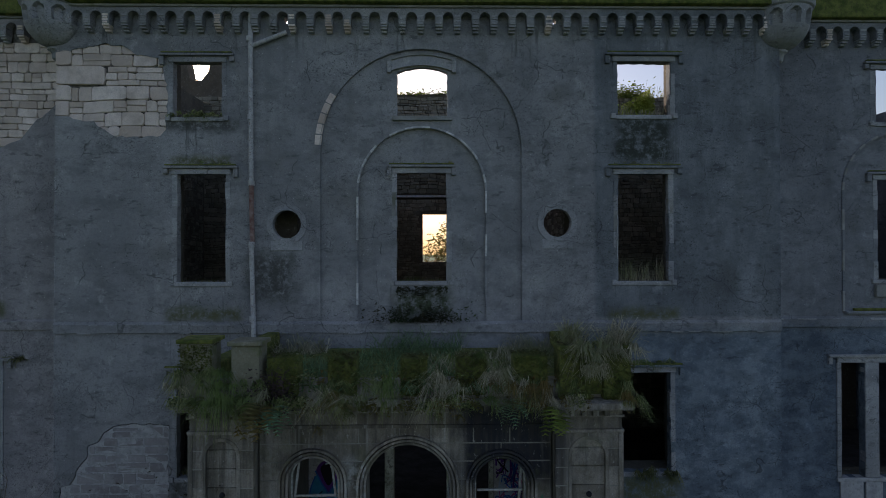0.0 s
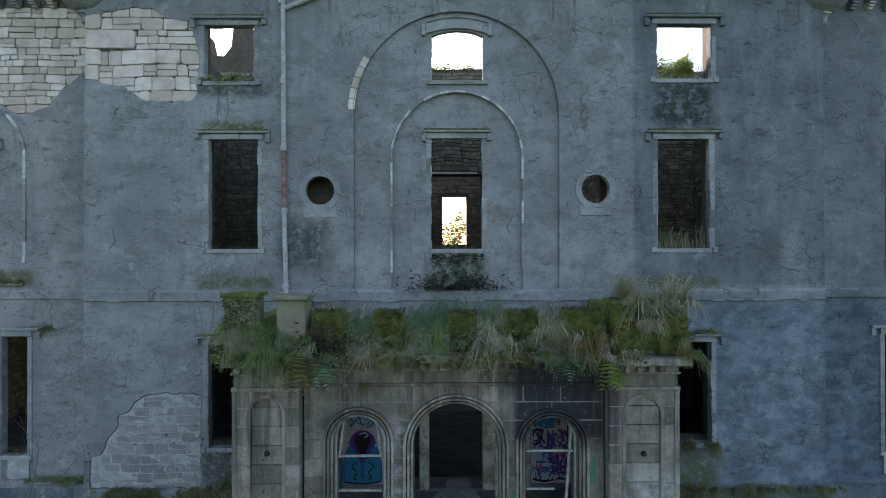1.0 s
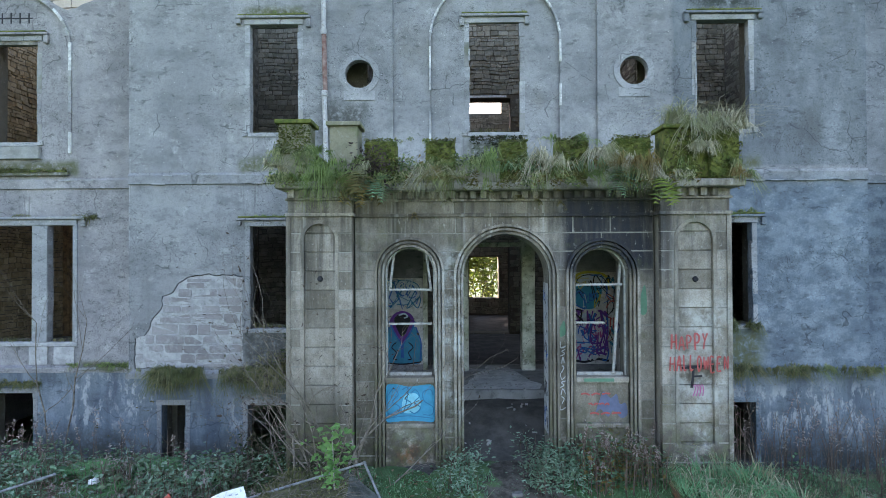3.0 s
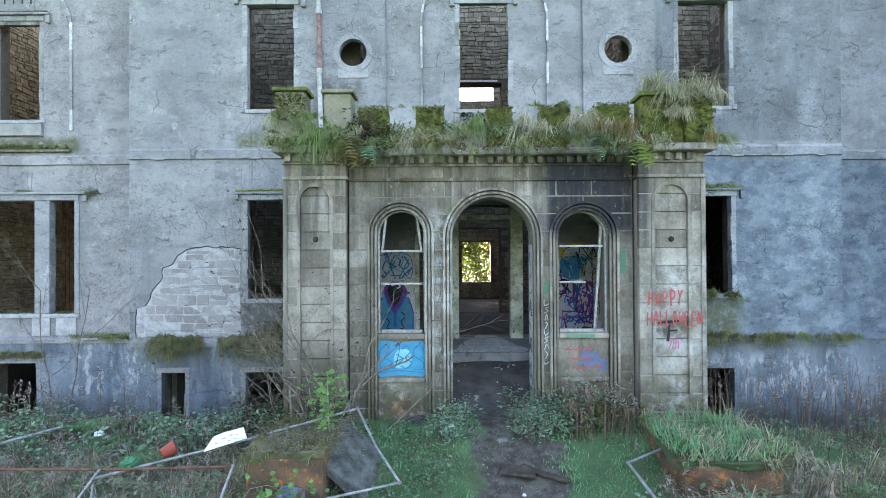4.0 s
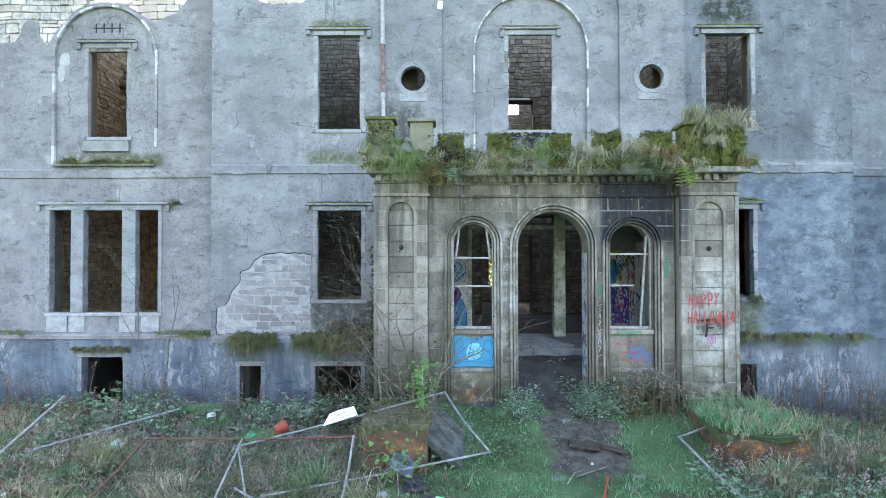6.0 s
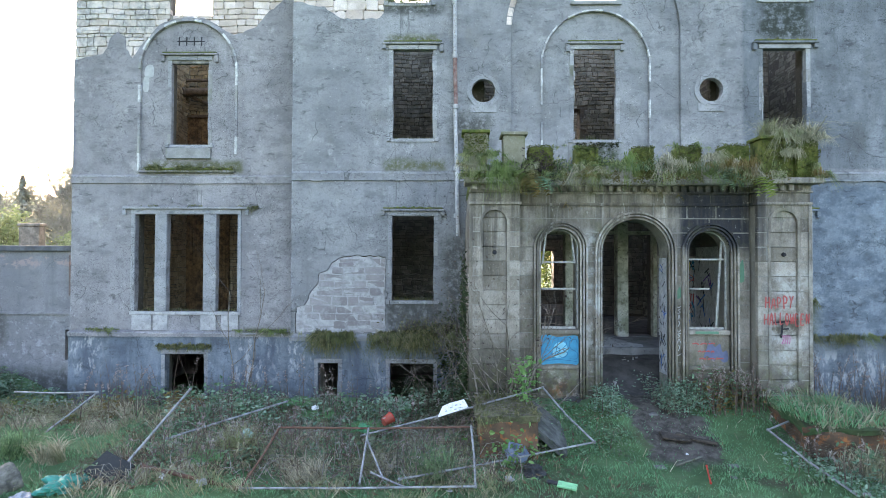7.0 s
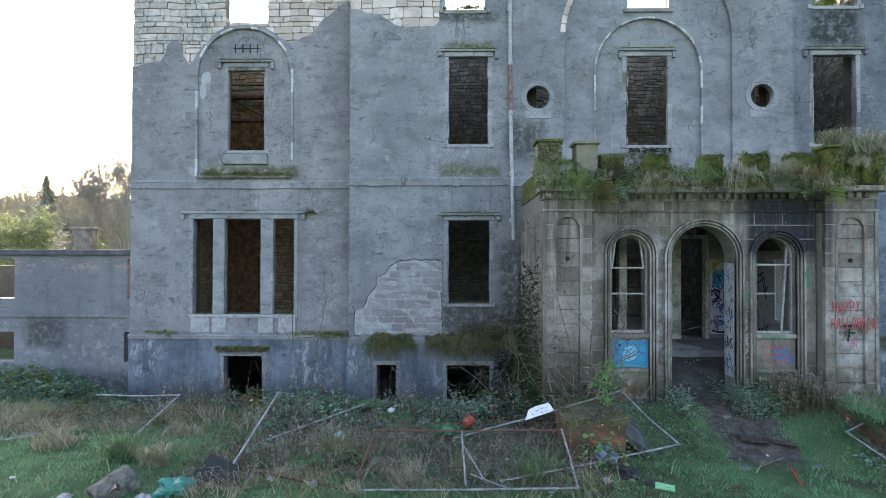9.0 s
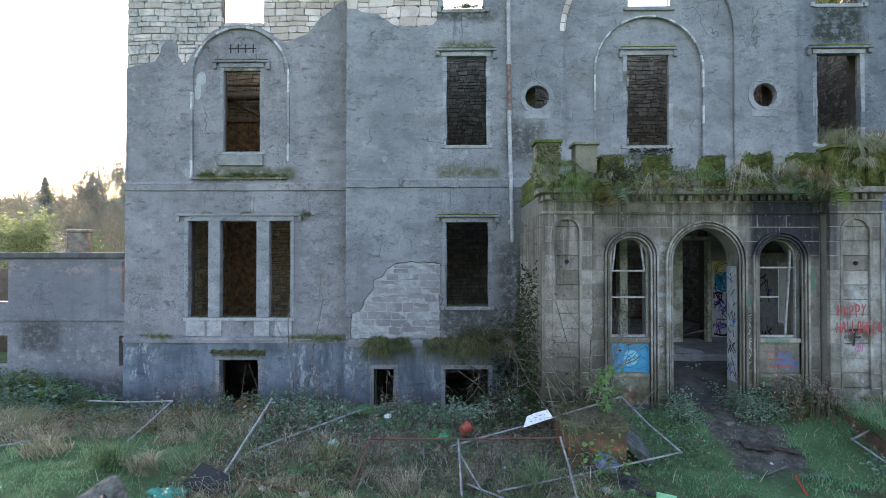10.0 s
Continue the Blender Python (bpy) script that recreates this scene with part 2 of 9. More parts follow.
# grey weathering, thick on the wing's far end, and pale lime smears
grey = n.math("MULTIPLY", n.ramp(n.noise(1.3, 6, 0.7), 0.42, 0.6, 0.25, 0.9), n.zone(-15.6, -12.2, 9.0, 13.0, 0.5))
col = n.mix(grey, col, n.mix(n.ramp(n.noise(9.0, 5, 0.75), 0.42, 0.6), (0.27, 0.26, 0.245), (0.5, 0.48, 0.44)))
col = n.mix(n.ramp(n.noise(3.7, 6, 0.75), 0.56, 0.66, 0, 0.4), col, (0.35, 0.305, 0.26))
col = n.mix(n.ramp(n.noise(26.0, 5, 0.75), 0.60, 0.70, 0, 0.5), col, (0.22, 0.19, 0.165))
M_RUBBLE = n.done(col)
n, col = stone("washed_rubble", (0.25, 0.23, 0.225), (0.35, 0.33, 0.325), (0.19, 0.18, 0.18), 0.35, (0.48, 0.48, 0.47))
M_WASHED = n.done(n.mix(n.ramp(n.noise(2.6, 6, 0.7), 0.5, 0.6, 0, 0.6), col, n.mix(n.ramp(n.noise(14.0, 5, 0.7), 0.4, 0.6), (0.30, 0.295, 0.295), (0.40, 0.395, 0.39))))
n, col = stone("inner_rubble", (0.165, 0.155, 0.118), (0.34, 0.32, 0.25), (0.10, 0.095, 0.07), per="island")
M_INNER = n.done(col)
# west room stone: yellowish, with the room's warm sunlight mixed into its colour
n, col = stone("sandy_rubble", (0.27, 0.215, 0.125), (0.46, 0.385, 0.25), (0.15, 0.118, 0.07), per="island")
M_SUNSAND = n.done(col)
n, col = stone("olive_stone", (0.24, 0.225, 0.16), (0.34, 0.32, 0.24), (0.13, 0.125, 0.08))
M_PIER = n.done(n.mix(n.ramp(n.noise(2.2, 5, 0.7), 0.48, 0.66, 0, 0.7), col, (0.12, 0.15, 0.05)))
n, col = stone("pale_joint", (0.27, 0.26, 0.225), (0.38, 0.365, 0.32), (0.09, 0.083, 0.066))
M_JOINT = n.done(col)
n, col = stone("mortar", (0.24, 0.225, 0.19), (0.26, 0.24, 0.20), (0.15, 0.14, 0.12))
M_MORTAR = n.done(col)
n, col = stone("dark_mortar", (0.12, 0.105, 0.08), (0.17, 0.15, 0.115), (0.07, 0.063, 0.05))
M_DARKMORTAR = n.done(col)
n, col = stone("dressed_stone", (0.29, 0.29, 0.28), (0.39, 0.385, 0.37), (0.17, 0.17, 0.155))
M_DRESSED = n.done(n.mix(n.ramp(n.noise(1.6, 5, 0.7), 0.55, 0.7, 0, 0.6), col, (0.13, 0.14, 0.08)))


def ashlar():
    n, col = stone("portico_ashlar", (0.195, 0.173, 0.142), (0.49, 0.445, 0.385), (0.12, 0.10, 0.07), 0.4, (0.42, 0.38, 0.30))
    drip = n.ramp(n.noise(1.0, 5, 0.65, n.scaled(2.2, 2.2, 0.4)), 0.48, 0.70, 0, 0.72)
    col = n.mix(drip, col, (0.07, 0.065, 0.05))
    rain = n.math("MULTIPLY", n.ramp(n.noise(1.0, 4, 0.6, n.scaled(9.0, 9.0, 0.35)), 0.54, 0.66, 0, 0.42), n.ramp(n.axis(2), 2.6, 4.4))
    col = n.mix(rain, col, (0.5, 0.49, 0.45))
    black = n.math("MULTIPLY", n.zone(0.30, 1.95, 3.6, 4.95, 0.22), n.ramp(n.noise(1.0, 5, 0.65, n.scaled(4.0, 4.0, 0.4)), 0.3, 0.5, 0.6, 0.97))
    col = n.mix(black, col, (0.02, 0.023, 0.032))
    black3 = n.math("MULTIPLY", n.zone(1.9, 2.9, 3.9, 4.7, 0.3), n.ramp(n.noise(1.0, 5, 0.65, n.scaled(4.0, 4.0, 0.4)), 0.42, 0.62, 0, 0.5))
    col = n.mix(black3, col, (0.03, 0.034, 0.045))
    black2 = n.math("MULTIPLY", n.zone(-3.0, -1.4, 3.9, 4.6, 0.3), 0.35)
    col = n.mix(black2, col, (0.05, 0.05, 0.05))
    pale = n.math("MULTIPLY", n.zone(2.1, 2.9, 0.7, 3.2, 0.35), n.ramp(n.noise(2.6, 5, 0.7), 0.4, 0.6, 0, 0.8))
    col = n.mix(pale, col, (0.52, 0.52, 0.49))
    pale2 = n.math("MULTIPLY", n.zone(-1.55, -1.15, 0.6, 4.0, 0.15), n.ramp(n.noise(3.4, 5, 0.7), 0.45, 0.6, 0, 0.6))
    col = n.mix(pale2, col, (0.5, 0.52, 0.5))
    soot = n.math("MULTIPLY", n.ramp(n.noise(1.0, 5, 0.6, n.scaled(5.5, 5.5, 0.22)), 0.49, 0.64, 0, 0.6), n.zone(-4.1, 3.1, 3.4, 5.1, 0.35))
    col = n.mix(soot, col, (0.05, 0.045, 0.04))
    algae = n.ramp(n.noise(1.3, 5, 0.65), 0.54, 0.72, 0, 0.45)
    col = n.mix(algae, col, (0.13, 0.135, 0.06))
    grime = n.ramp(n.noise(17.0, 6, 0.75, n.scaled(1.0, 1.0, 0.6)), 0.50, 0.70, 0, 0.4)
    col = n.mix(grime, col, (0.055, 0.05, 0.042))
    flake = n.ramp(n.noise(15.0, 5, 0.7, n.scaled(1.0, 1.0, 0.6)), 0.60, 0.70, 0, 0.5)
    col = n.mix(flake, col, (0.47, 0.46, 0.42))
    rust = n.math("MULTIPLY", n.zone(-2.3, -1.8, 0.55, 0.85, 0.14), n.ramp(n.noise(6.0, 5, 0.7), 0.38, 0.56, 0, 0.9))
    col = n.mix(rust, col, (0.24, 0.085, 0.025))
    bloom = n.math("MULTIPLY", n.zone(-2.4, -1.75, 0.85, 1.12, 0.10), n.ramp(n.noise(9.0, 5, 0.7), 0.42, 0.6, 0, 0.7))
    col = n.mix(bloom, col, (0.5, 0.5, 0.44))
    # lower part of the west bay darkened as a whole
    bay_dark = n.math("MULTIPLY", n.zone(-4.2, -2.85, -1.0, 1.9, 0.4), 0.6)
    col = n.mix(bay_dark, col, (0.065, 0.06, 0.045))
    foot = n.math("MULTIPLY", n.ramp(n.axis(2), 1.9, 0.7), n.ramp(n.noise(4.0, 5, 0.7), 0.3, 0.52, 0, 0.9))
    col = n.mix(foot, col, n.mix(n.ramp(n.noise(7.0, 4, 0.6), 0.4, 0.6), (0.06, 0.052, 0.038), (0.09, 0.095, 0.045)))
    return n.done(col)


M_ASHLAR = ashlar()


def plain(name, a, b, scale=6.0, rough=0.8, metal=0.0, bump=0.3, dirt=None):
    n = Nodes(name, rough, metal)
    col = n.mix(n.ramp(n.noise(scale, 5, 0.65), 0.32, 0.7), a, b)
    if dirt:
        col = n.mix(n.ramp(n.noise(scale * 2.7, 5, 0.7), 0.52, 0.68, 0, 0.8), col, dirt)
    n.bump(n.noise(scale * 6, 4, 0.7), bump, 0.01)
    return n.done(col)


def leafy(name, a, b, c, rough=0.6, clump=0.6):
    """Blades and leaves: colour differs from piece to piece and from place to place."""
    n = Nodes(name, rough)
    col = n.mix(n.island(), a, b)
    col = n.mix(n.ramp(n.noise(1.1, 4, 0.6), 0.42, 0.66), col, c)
    # clump: darker patches in the colour stand in for shadow between tufts
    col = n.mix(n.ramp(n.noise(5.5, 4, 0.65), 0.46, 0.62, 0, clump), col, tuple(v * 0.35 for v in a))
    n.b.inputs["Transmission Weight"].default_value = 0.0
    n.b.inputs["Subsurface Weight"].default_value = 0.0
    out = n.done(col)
    tr = n.t.nodes.new("ShaderNodeBsdfTranslucent")
    n.t.links.new(col, tr.inputs["Color"])
    mx = n.t.nodes.new("ShaderNodeMixShader")
    mx.inputs[0].default_value = 0.35
    n.t.links.new(n.b.outputs[0], mx.inputs[1])
    n.t.links.new(tr.outputs[0], mx.inputs[2])
    n.t.links.new(mx.outputs[0], n.t.nodes["Material Output"].inputs["Surface"])
    return out


M_GRASS = leafy("grass_blades", (0.095, 0.24, 0.105), (0.24, 0.50, 0.245), (0.18, 0.36, 0.18), clump=0.3)
M_TUSSOCK = leafy("tussock_blades", (0.07, 0.15, 0.06), (0.27, 0.40, 0.20), (0.17, 0.24, 0.12), clump=0.5)
M_DRY = leafy("dry_grass", (0.62, 0.56, 0.41), (0.15, 0.14, 0.07), (0.24, 0.27, 0.13), clump=0.5)
M_WEED = leafy("weed_leaves", (0.06, 0.14, 0.068), (0.25, 0.41, 0.24), (0.17, 0.20, 0.12), clump=0.45)
M_NETTLE = leafy("nettle_leaves", (0.08, 0.19, 0.105), (0.35, 0.50, 0.36), (0.17, 0.24, 0.16), clump=0.35)
M_BRIGHT = leafy("sunlit_leaves", (0.12, 0.19, 0.03), (0.22, 0.26, 0.05), (0.16, 0.2, 0.05))
# leaf colour raised so that the window bush looks sunlit
M_SUNLEAF = leafy("sunny_leaves", (0.34, 0.42, 0.07), (0.55, 0.60, 0.16), (0.42, 0.48, 0.11), clump=0.2)
M_AUTUMN = leafy("autumn_leaves", (0.16, 0.13, 0.04), (0.25, 0.17, 0.06), (0.12, 0.13, 0.04))
# distant foliage: aerial haze is mixed into these paler leaf colours
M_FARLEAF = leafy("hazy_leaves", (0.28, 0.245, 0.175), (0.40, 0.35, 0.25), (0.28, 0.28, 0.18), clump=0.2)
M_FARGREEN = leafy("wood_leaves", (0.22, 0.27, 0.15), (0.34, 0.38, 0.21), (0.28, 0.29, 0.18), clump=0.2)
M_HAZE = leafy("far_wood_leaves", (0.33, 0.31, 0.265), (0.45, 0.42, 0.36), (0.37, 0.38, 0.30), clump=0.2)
M_TWIGLEAF = leafy("twig_leaves", (0.22, 0.215, 0.14), (0.36, 0.33, 0.21), (0.26, 0.27, 0.17), clump=0.2)
M_PALELEAF = leafy("pale_bush_leaves", (0.25, 0.30, 0.14), (0.43, 0.46, 0.23), (0.30, 0.32, 0.17), clump=0.2)
# far bark paled too, so its colour carries the haze and back light
M_FARBARK = plain("hazy_bark", (0.26, 0.245, 0.215), (0.36, 0.34, 0.30), 3)
M_HAZEDBARK = plain("grey_bark", (0.27, 0.25, 0.22), (0.40, 0.375, 0.33), 3)
M_STALK = plain("dead_stalk", (0.10, 0.065, 0.05), (0.17, 0.13, 0.10), 20)
M_SEED = leafy("seed_fluff", (0.42, 0.36, 0.33), (0.3, 0.2, 0.18), (0.35, 0.32, 0.28))
M_TWIG = plain("grey_twig", (0.22, 0.205, 0.18), (0.40, 0.38, 0.34), 14)
M_BRIAR = plain("brown_briar", (0.09, 0.075, 0.06), (0.26, 0.225, 0.185), 9)
M_BARK = plain("bark", (0.07, 0.06, 0.05), (0.15, 0.135, 0.115), 5)
M_MOSS = plain("moss", (0.06, 0.085, 0.018), (0.18, 0.19, 0.05), 6.0, 0.95, 0, 1.0, (0.075, 0.065, 0.035))
M_IRON = plain("cast_iron", (0.34, 0.34, 0.34), (0.50, 0.50, 0.50), 7, 0.6, 0, 0.3, (0.16, 0.10, 0.08))
M_RUSTPIPE = plain("red_rust", (0.17, 0.085, 0.07), (0.30, 0.22, 0.20), 7, 0.8)
M_GALV = plain("galvanised", (0.17, 0.18, 0.18), (0.34, 0.355, 0.36), 7, 0.6, 0.3, 0.1, (0.13, 0.10, 0.08))
M_WIRE = plain("dull_wire", (0.08, 0.08, 0.075), (0.17, 0.16, 0.15), 9, 0.7)
M_RUSTBAR = plain("rusty_bar", (0.085, 0.042, 0.028), (0.15, 0.085, 0.058), 9, 0.85)
M_WOOD = plain("old_timber", (0.10, 0.075, 0.05), (0.18, 0.14, 0.10), 9, 0.85)
M_WHITEPAINT = plain("old_white_paint", (0.5, 0.5, 0.47), (0.72, 0.72, 0.69), 8, 0.6, 0, 0.2, (0.25, 0.23, 0.19))
M_SOOTSTONE = plain("soot_stone", (0.11, 0.105, 0.10), (0.20, 0.19, 0.18), 3, 0.9, 0, 0.5, (0.07, 0.07, 0.05))
M_CONCRETE = plain("mossy_concrete", (0.10, 0.10, 0.075), (0.19, 0.185, 0.15), 4, 0.9, 0, 0.5, (0.07, 0.08, 0.03))
M_DARKFLOOR = plain("earth_floor", (0.05, 0.047, 0.044), (0.11, 0.104, 0.094), 3, 0.9)
M_SCREED = plain("dusty_screed", (0.20, 0.20, 0.20), (0.30, 0.30, 0.295), 2, 0.85, 0, 0.3, (0.11, 0.11, 0.11))


def ground_material():
    n = Nodes("turf", 0.95)
    col = n.mix(n.ramp(n.noise(0.8, 6, 0.65), 0.38, 0.62), (0.055, 0.115, 0.045), (0.105, 0.19, 0.08))
    col = n.mix(n.ramp(n.noise(0.45, 5, 0.6), 0.5, 0.64, 0, 0.85), col, (0.07, 0.055, 0.035))
    # trodden bare earth on the way to the arch
    px = n.math("ABSOLUTE", n.math("ADD", n.axis(0), n.math("ADD", 0.25, n.math("MULTIPLY", n.math("SUBTRACT", n.noise(1.9, 6, 0.75), 0.5), 1.7))))
    path = n.math("MULTIPLY", n.ramp(px, 0.74, 0.6), n.math("MAXIMUM", n.ramp(n.axis(1), 7.0, 7.4), n.ramp(n.noise(1.3, 5, 0.7), 0.5, 0.62, 0, 0.6)))
    path = n.math("MULTIPLY", path, n.ramp(n.axis(1), 6.3, 7.0))
    path = n.math("MULTIPLY", path, n.ramp(n.axis(1), 11.5, 10.5))
    col = n.mix(path, col, n.mix(n.ramp(n.noise(5, 5, 0.7), 0.35, 0.65), (0.055, 0.048, 0.040), (0.145, 0.128, 0.108)))
    n.bump(n.noise(14, 6, 0.75), 1.0, 0.06)
    return n.done(col)


M_GROUND = ground_material()

# ---- mesh helpers ----
def mesh_object(name, verts, faces, material, parent=None, label="", smooth=False):
    me = bpy.data.meshes.new(name)
    me.from_pydata([tuple(v) for v in verts], [], faces)
    me.validate()
    me.update()
    if smooth:
        me.shade_smooth()
    me.materials.append(material)
    ob = new(name, me)
    if parent:
        ob.parent = parent
    if label:
        ob["label"] = label
    return ob


def part(name, bm, material, parent=None, label="", smooth=False):
    """Links a bmesh as one mesh object."""
    bmesh.ops.recalc_face_normals(bm, faces=bm.faces)
    me = bpy.data.meshes.new(name)
    bm.to_mesh(me)
    bm.free()
    if smooth:
        me.shade_smooth()
    me.materials.append(material)
    ob = new(name, me)
    if parent:
        ob.parent = parent
    if label:
        ob["label"] = label
    return ob


def thing(name, label, category, group="", at=(0, 0, 0)):
    ob = new(name)
    ob.empty_display_size = 0.1
    ob.location = at
    return tagged(ob, label, category, group)


def box(bm, x0, x1, y0, y1, z0, z1, bevel=0.0, m=None):
    made = bmesh.ops.create_cube(bm, size=1.0)["verts"]
    for v in made:
        v.co = Vector((x0 + (v.co.x + 0.5) * (x1 - x0), y0 + (v.co.y + 0.5) * (y1 - y0), z0 + (v.co.z + 0.5) * (z1 - z0)))
    if m is not None:
        bmesh.ops.transform(bm, matrix=m, verts=made)
    if bevel:
        edges = list({e for v in made for e in v.link_edges})
        bmesh.ops.bevel(bm, geom=edges, offset=bevel, segments=2, affect="EDGES", profile=0.6)
    return bm


def boxed(name, x0, x1, y0, y1, z0, z1, material, parent=None, bevel=0.0, label=""):
    return part(name, box(bmesh.new(), x0, x1, y0, y1, z0, z1, bevel), material, parent, label)


def rod(bm, a, b, r, sides=8, r2=None):
    a, b = Vector(a), Vector(b)
    made = bmesh.ops.create_cone(bm, cap_ends=True, segments=sides, radius1=r, radius2=r if r2 is None else r2, depth=(b - a).length)["verts"]
    bmesh.ops.transform(bm, matrix=Matrix.Translation((a + b) / 2) @ (b - a).to_track_quat("Z", "Y").to_matrix().to_4x4(), verts=made)
    return bm


def rect(x0, x1, z0, z1):
    return [(x0, z0), (x1, z0), (x1, z1), (x0, z1)]


def arched(cx, half, z0, spring, rise=None, steps=20):
    """Outline of an arched opening."""
    rise = half if rise is None else rise
    pts = [(cx - half, z0), (cx + half, z0)]
    for i in range(steps + 1):
        a = math.pi * i / steps
        pts.append((cx + half * math.cos(a), spring + rise * math.sin(a)))
    return pts


def disc(cx, cz, r, steps=28):
    return [(cx + r * math.cos(2 * math.pi * i / steps), cz + r * math.sin(2 * math.pi * i / steps)) for i in range(steps)]


def ragged(loop, amount, step=0.12, seed=1):
    """Breaks the edges of an outline a little."""
    rng = random.Random(seed)
    out = []
    for (x0, z0), (x1, z1) in zip(loop, loop[1:] + loop[:1]):
        k = max(1, int(math.hypot(x1 - x0, z1 - z0) / step))
        for i in range(k):
            f = i / k
            j = amount if i else 0.0
            out.append((x0 + (x1 - x0) * f + rng.uniform(-j, j), z0 + (z1 - z0) * f + rng.uniform(-j, j)))
    return out


def slab_with_holes(name, outline, holes, y0, y1, material, parent=None):
    """An upright wall from y0 (front) to y1 (back) with openings that go through it."""
    loops = [outline] + holes
    flat = [p for loop in loops for p in loop]
    k = len(flat)
    from mathutils.geometry import tessellate_polygon
    tris = tessellate_polygon([[Vector((x, z, 0)) for x, z in loop] for loop in loops])
    verts = [(x, y0, z) for x, z in flat] + [(x, y1, z) for x, z in flat]
    faces = []
    for a, b, c in tris:
        (ax, az), (bx, bz), (cx, cz) = flat[a], flat[b], flat[c]
        if (bx - ax) * (cz - az) - (bz - az) * (cx - ax) < 0:
            b, c = c, b
        faces += [(a, b, c), (k + a, k + c, k + b)]
    start = 0
    for loop in loops:
        m = len(loop)
        for i in range(m):
            p, q = start + i, start + (i + 1) % m
            faces.append((p, k + p, k + q, q))
        start += m
    ob = mesh_object(name, verts, faces, material, parent)
    bm = bmesh.new()
    bm.from_mesh(ob.data)
    bmesh.ops.recalc_face_normals(bm, faces=bm.faces)
    bm.to_mesh(ob.data)
    bm.free()
    return ob


def stone_prism(rng, x0, x1, z0, z1, y0, y1, slack=0.03):
    """Vertices and faces of one rough stone, corners knocked off, whose worn face looks along -y."""
    w, h = x1 - x0, z1 - z0
    m = min(w, h)
    c = []
    for x, z, sx, sz in ((x0, z0, 1, 1), (x1, z0, -1, 1), (x1, z1, -1, -1), (x0, z1, 1, -1)):
        a, b = m * rng.uniform(0.01, 0.30), m * rng.uniform(0.01, 0.22)
        p, q = (x + sx * a, z), (x, z + sz * b)
        c += [q, p] if sx * sz > 0 else [p, q]
    c = [(x + rng.uniform(-slack, slack) * 0.5, z + rng.uniform(-slack, slack) * 0.4) for x, z in c]
    mx, mz = (x0 + x1) / 2, (z0 + z1) / 2
    i = min(0.010, m * 0.07)
    front = [(x + (mx - x) * i / (w / 2), y0 + rng.uniform(-0.006, 0.010), z + (mz - z) * i / (h / 2)) for x, z in c]
    mid = [(x, y0 + 0.016, z) for x, z in c]
    back = [(x, y1, z) for x, z in c]
    v = front + mid + back
    f = [tuple(range(8))]
    for r in (0, 8):
        for k in range(8):
            a, b = r + k, r + (k + 1) % 8
            f.append((a, a + 8, b + 8, b))
    return v, f


def courses(rng, x0, x1, z0, z1, low=0.13, high=0.30, short=0.18, long=0.75, gap=0.014):
    """Rows of uneven stones, now and then two thin ones in place of one."""
    z = z0
    while z < z1 - 0.06:
        h = min(rng.uniform(low, high), z1 - z)
        x = x0 - rng.uniform(0, 0.3)
        while x < x1:
            w = rng.uniform(short, long) * (0.6 + h * 1.7)
            a, b = max(x, x0), min(x + w, x1)
            if b - a > 0.06:
                if h > 0.22 and rng.random() < 0.35:
                    s = rng.uniform(0.35, 0.65)
                    yield a + gap, b - gap, z + gap, z + h * s - gap * 0.5
                    yield a + gap, b - gap, z + h * s + gap * 0.5, z + h - gap
                else:
                    yield a + gap, b - gap, z + gap, z + h - gap
            x += w
        z += h


def inside(loop, x, z):
    hit = False
    for (xa, za), (xb, zb) in zip(loop, loop[1:] + loop[:1]):
        if (za > z) != (zb > z) and x < (xb - xa) * (z - za) / (zb - za) + xa:
            hit = not hit
    return hit


def rubble_face(name, x0, x1, z0, z1, y, holes, seed, parent=None, place=None, material=None):
    """A sheet of many small stones as one mesh of stuff. place maps wall (x, y, z) into the world."""
    rng = random.Random(seed)
    verts, faces = [], []
    wander = lambda p: (p[0], p[1], p[2] + 0.07 * noise.noise(Vector((p[0] * 1.3, seed, p[2] * 0.7))))
    for a, b, c, d in courses(rng, x0, x1, z0, z1, 0.07, 0.19, 0.12, 0.42, 0.008):
        if any(inside(h, px, pz) for h in holes for px in (a, b, (a + b) / 2) for pz in (c, d)):
            continue
        v, f = stone_prism(rng, a, b, c, d, y - rng.uniform(-0.01, 0.03), y + 0.08, 0.035)
        v = [wander(p) for p in v]
        k = len(verts)
        verts += [place(*p) for p in v] if place else v
        faces += [tuple(k + i for i in q) for q in f]
    ob = mesh_object(name, verts, faces, material or M_INNER, parent)
    return tagged(ob, kind="stuff")


# ---- the shell of the house ----
XC = -0.38                                   # axis of the front
FRONT, WING, TOP, FOOT = 13.2, 13.9, 13.0, -1.3
WEST, EAST, WEND, EEND = -8.75, 8.00, -15.36, 15.30
WC, EC = -12.00, 11.40                       # axes of the two wings

W = dict(
    w3l=rect(-6.06, -4.95, 10.53, 11.79), w3r=rect(4.19, 5.42, 10.60, 11.84),
    w2l=rect(-5.97, -4.86, 6.74, 9.21), w2r=rect(4.20, 5.38, 6.74, 9.22),
    w1l=rect(-5.97, -4.82, 2.27, 4.60), w1r=rect(4.20, 5.40, 2.32, 4.62),
    bsm=rect(-7.96, -7.42, -0.75, 0.56), bsl=rect(-6.00, -4.82, -0.75, 0.56), bsr=rect(4.20, 5.40, -0.75, 0.60),
    rl=disc(-3.46, 8.06, 0.33), rr=disc(2.78, 8.09, 0.33))
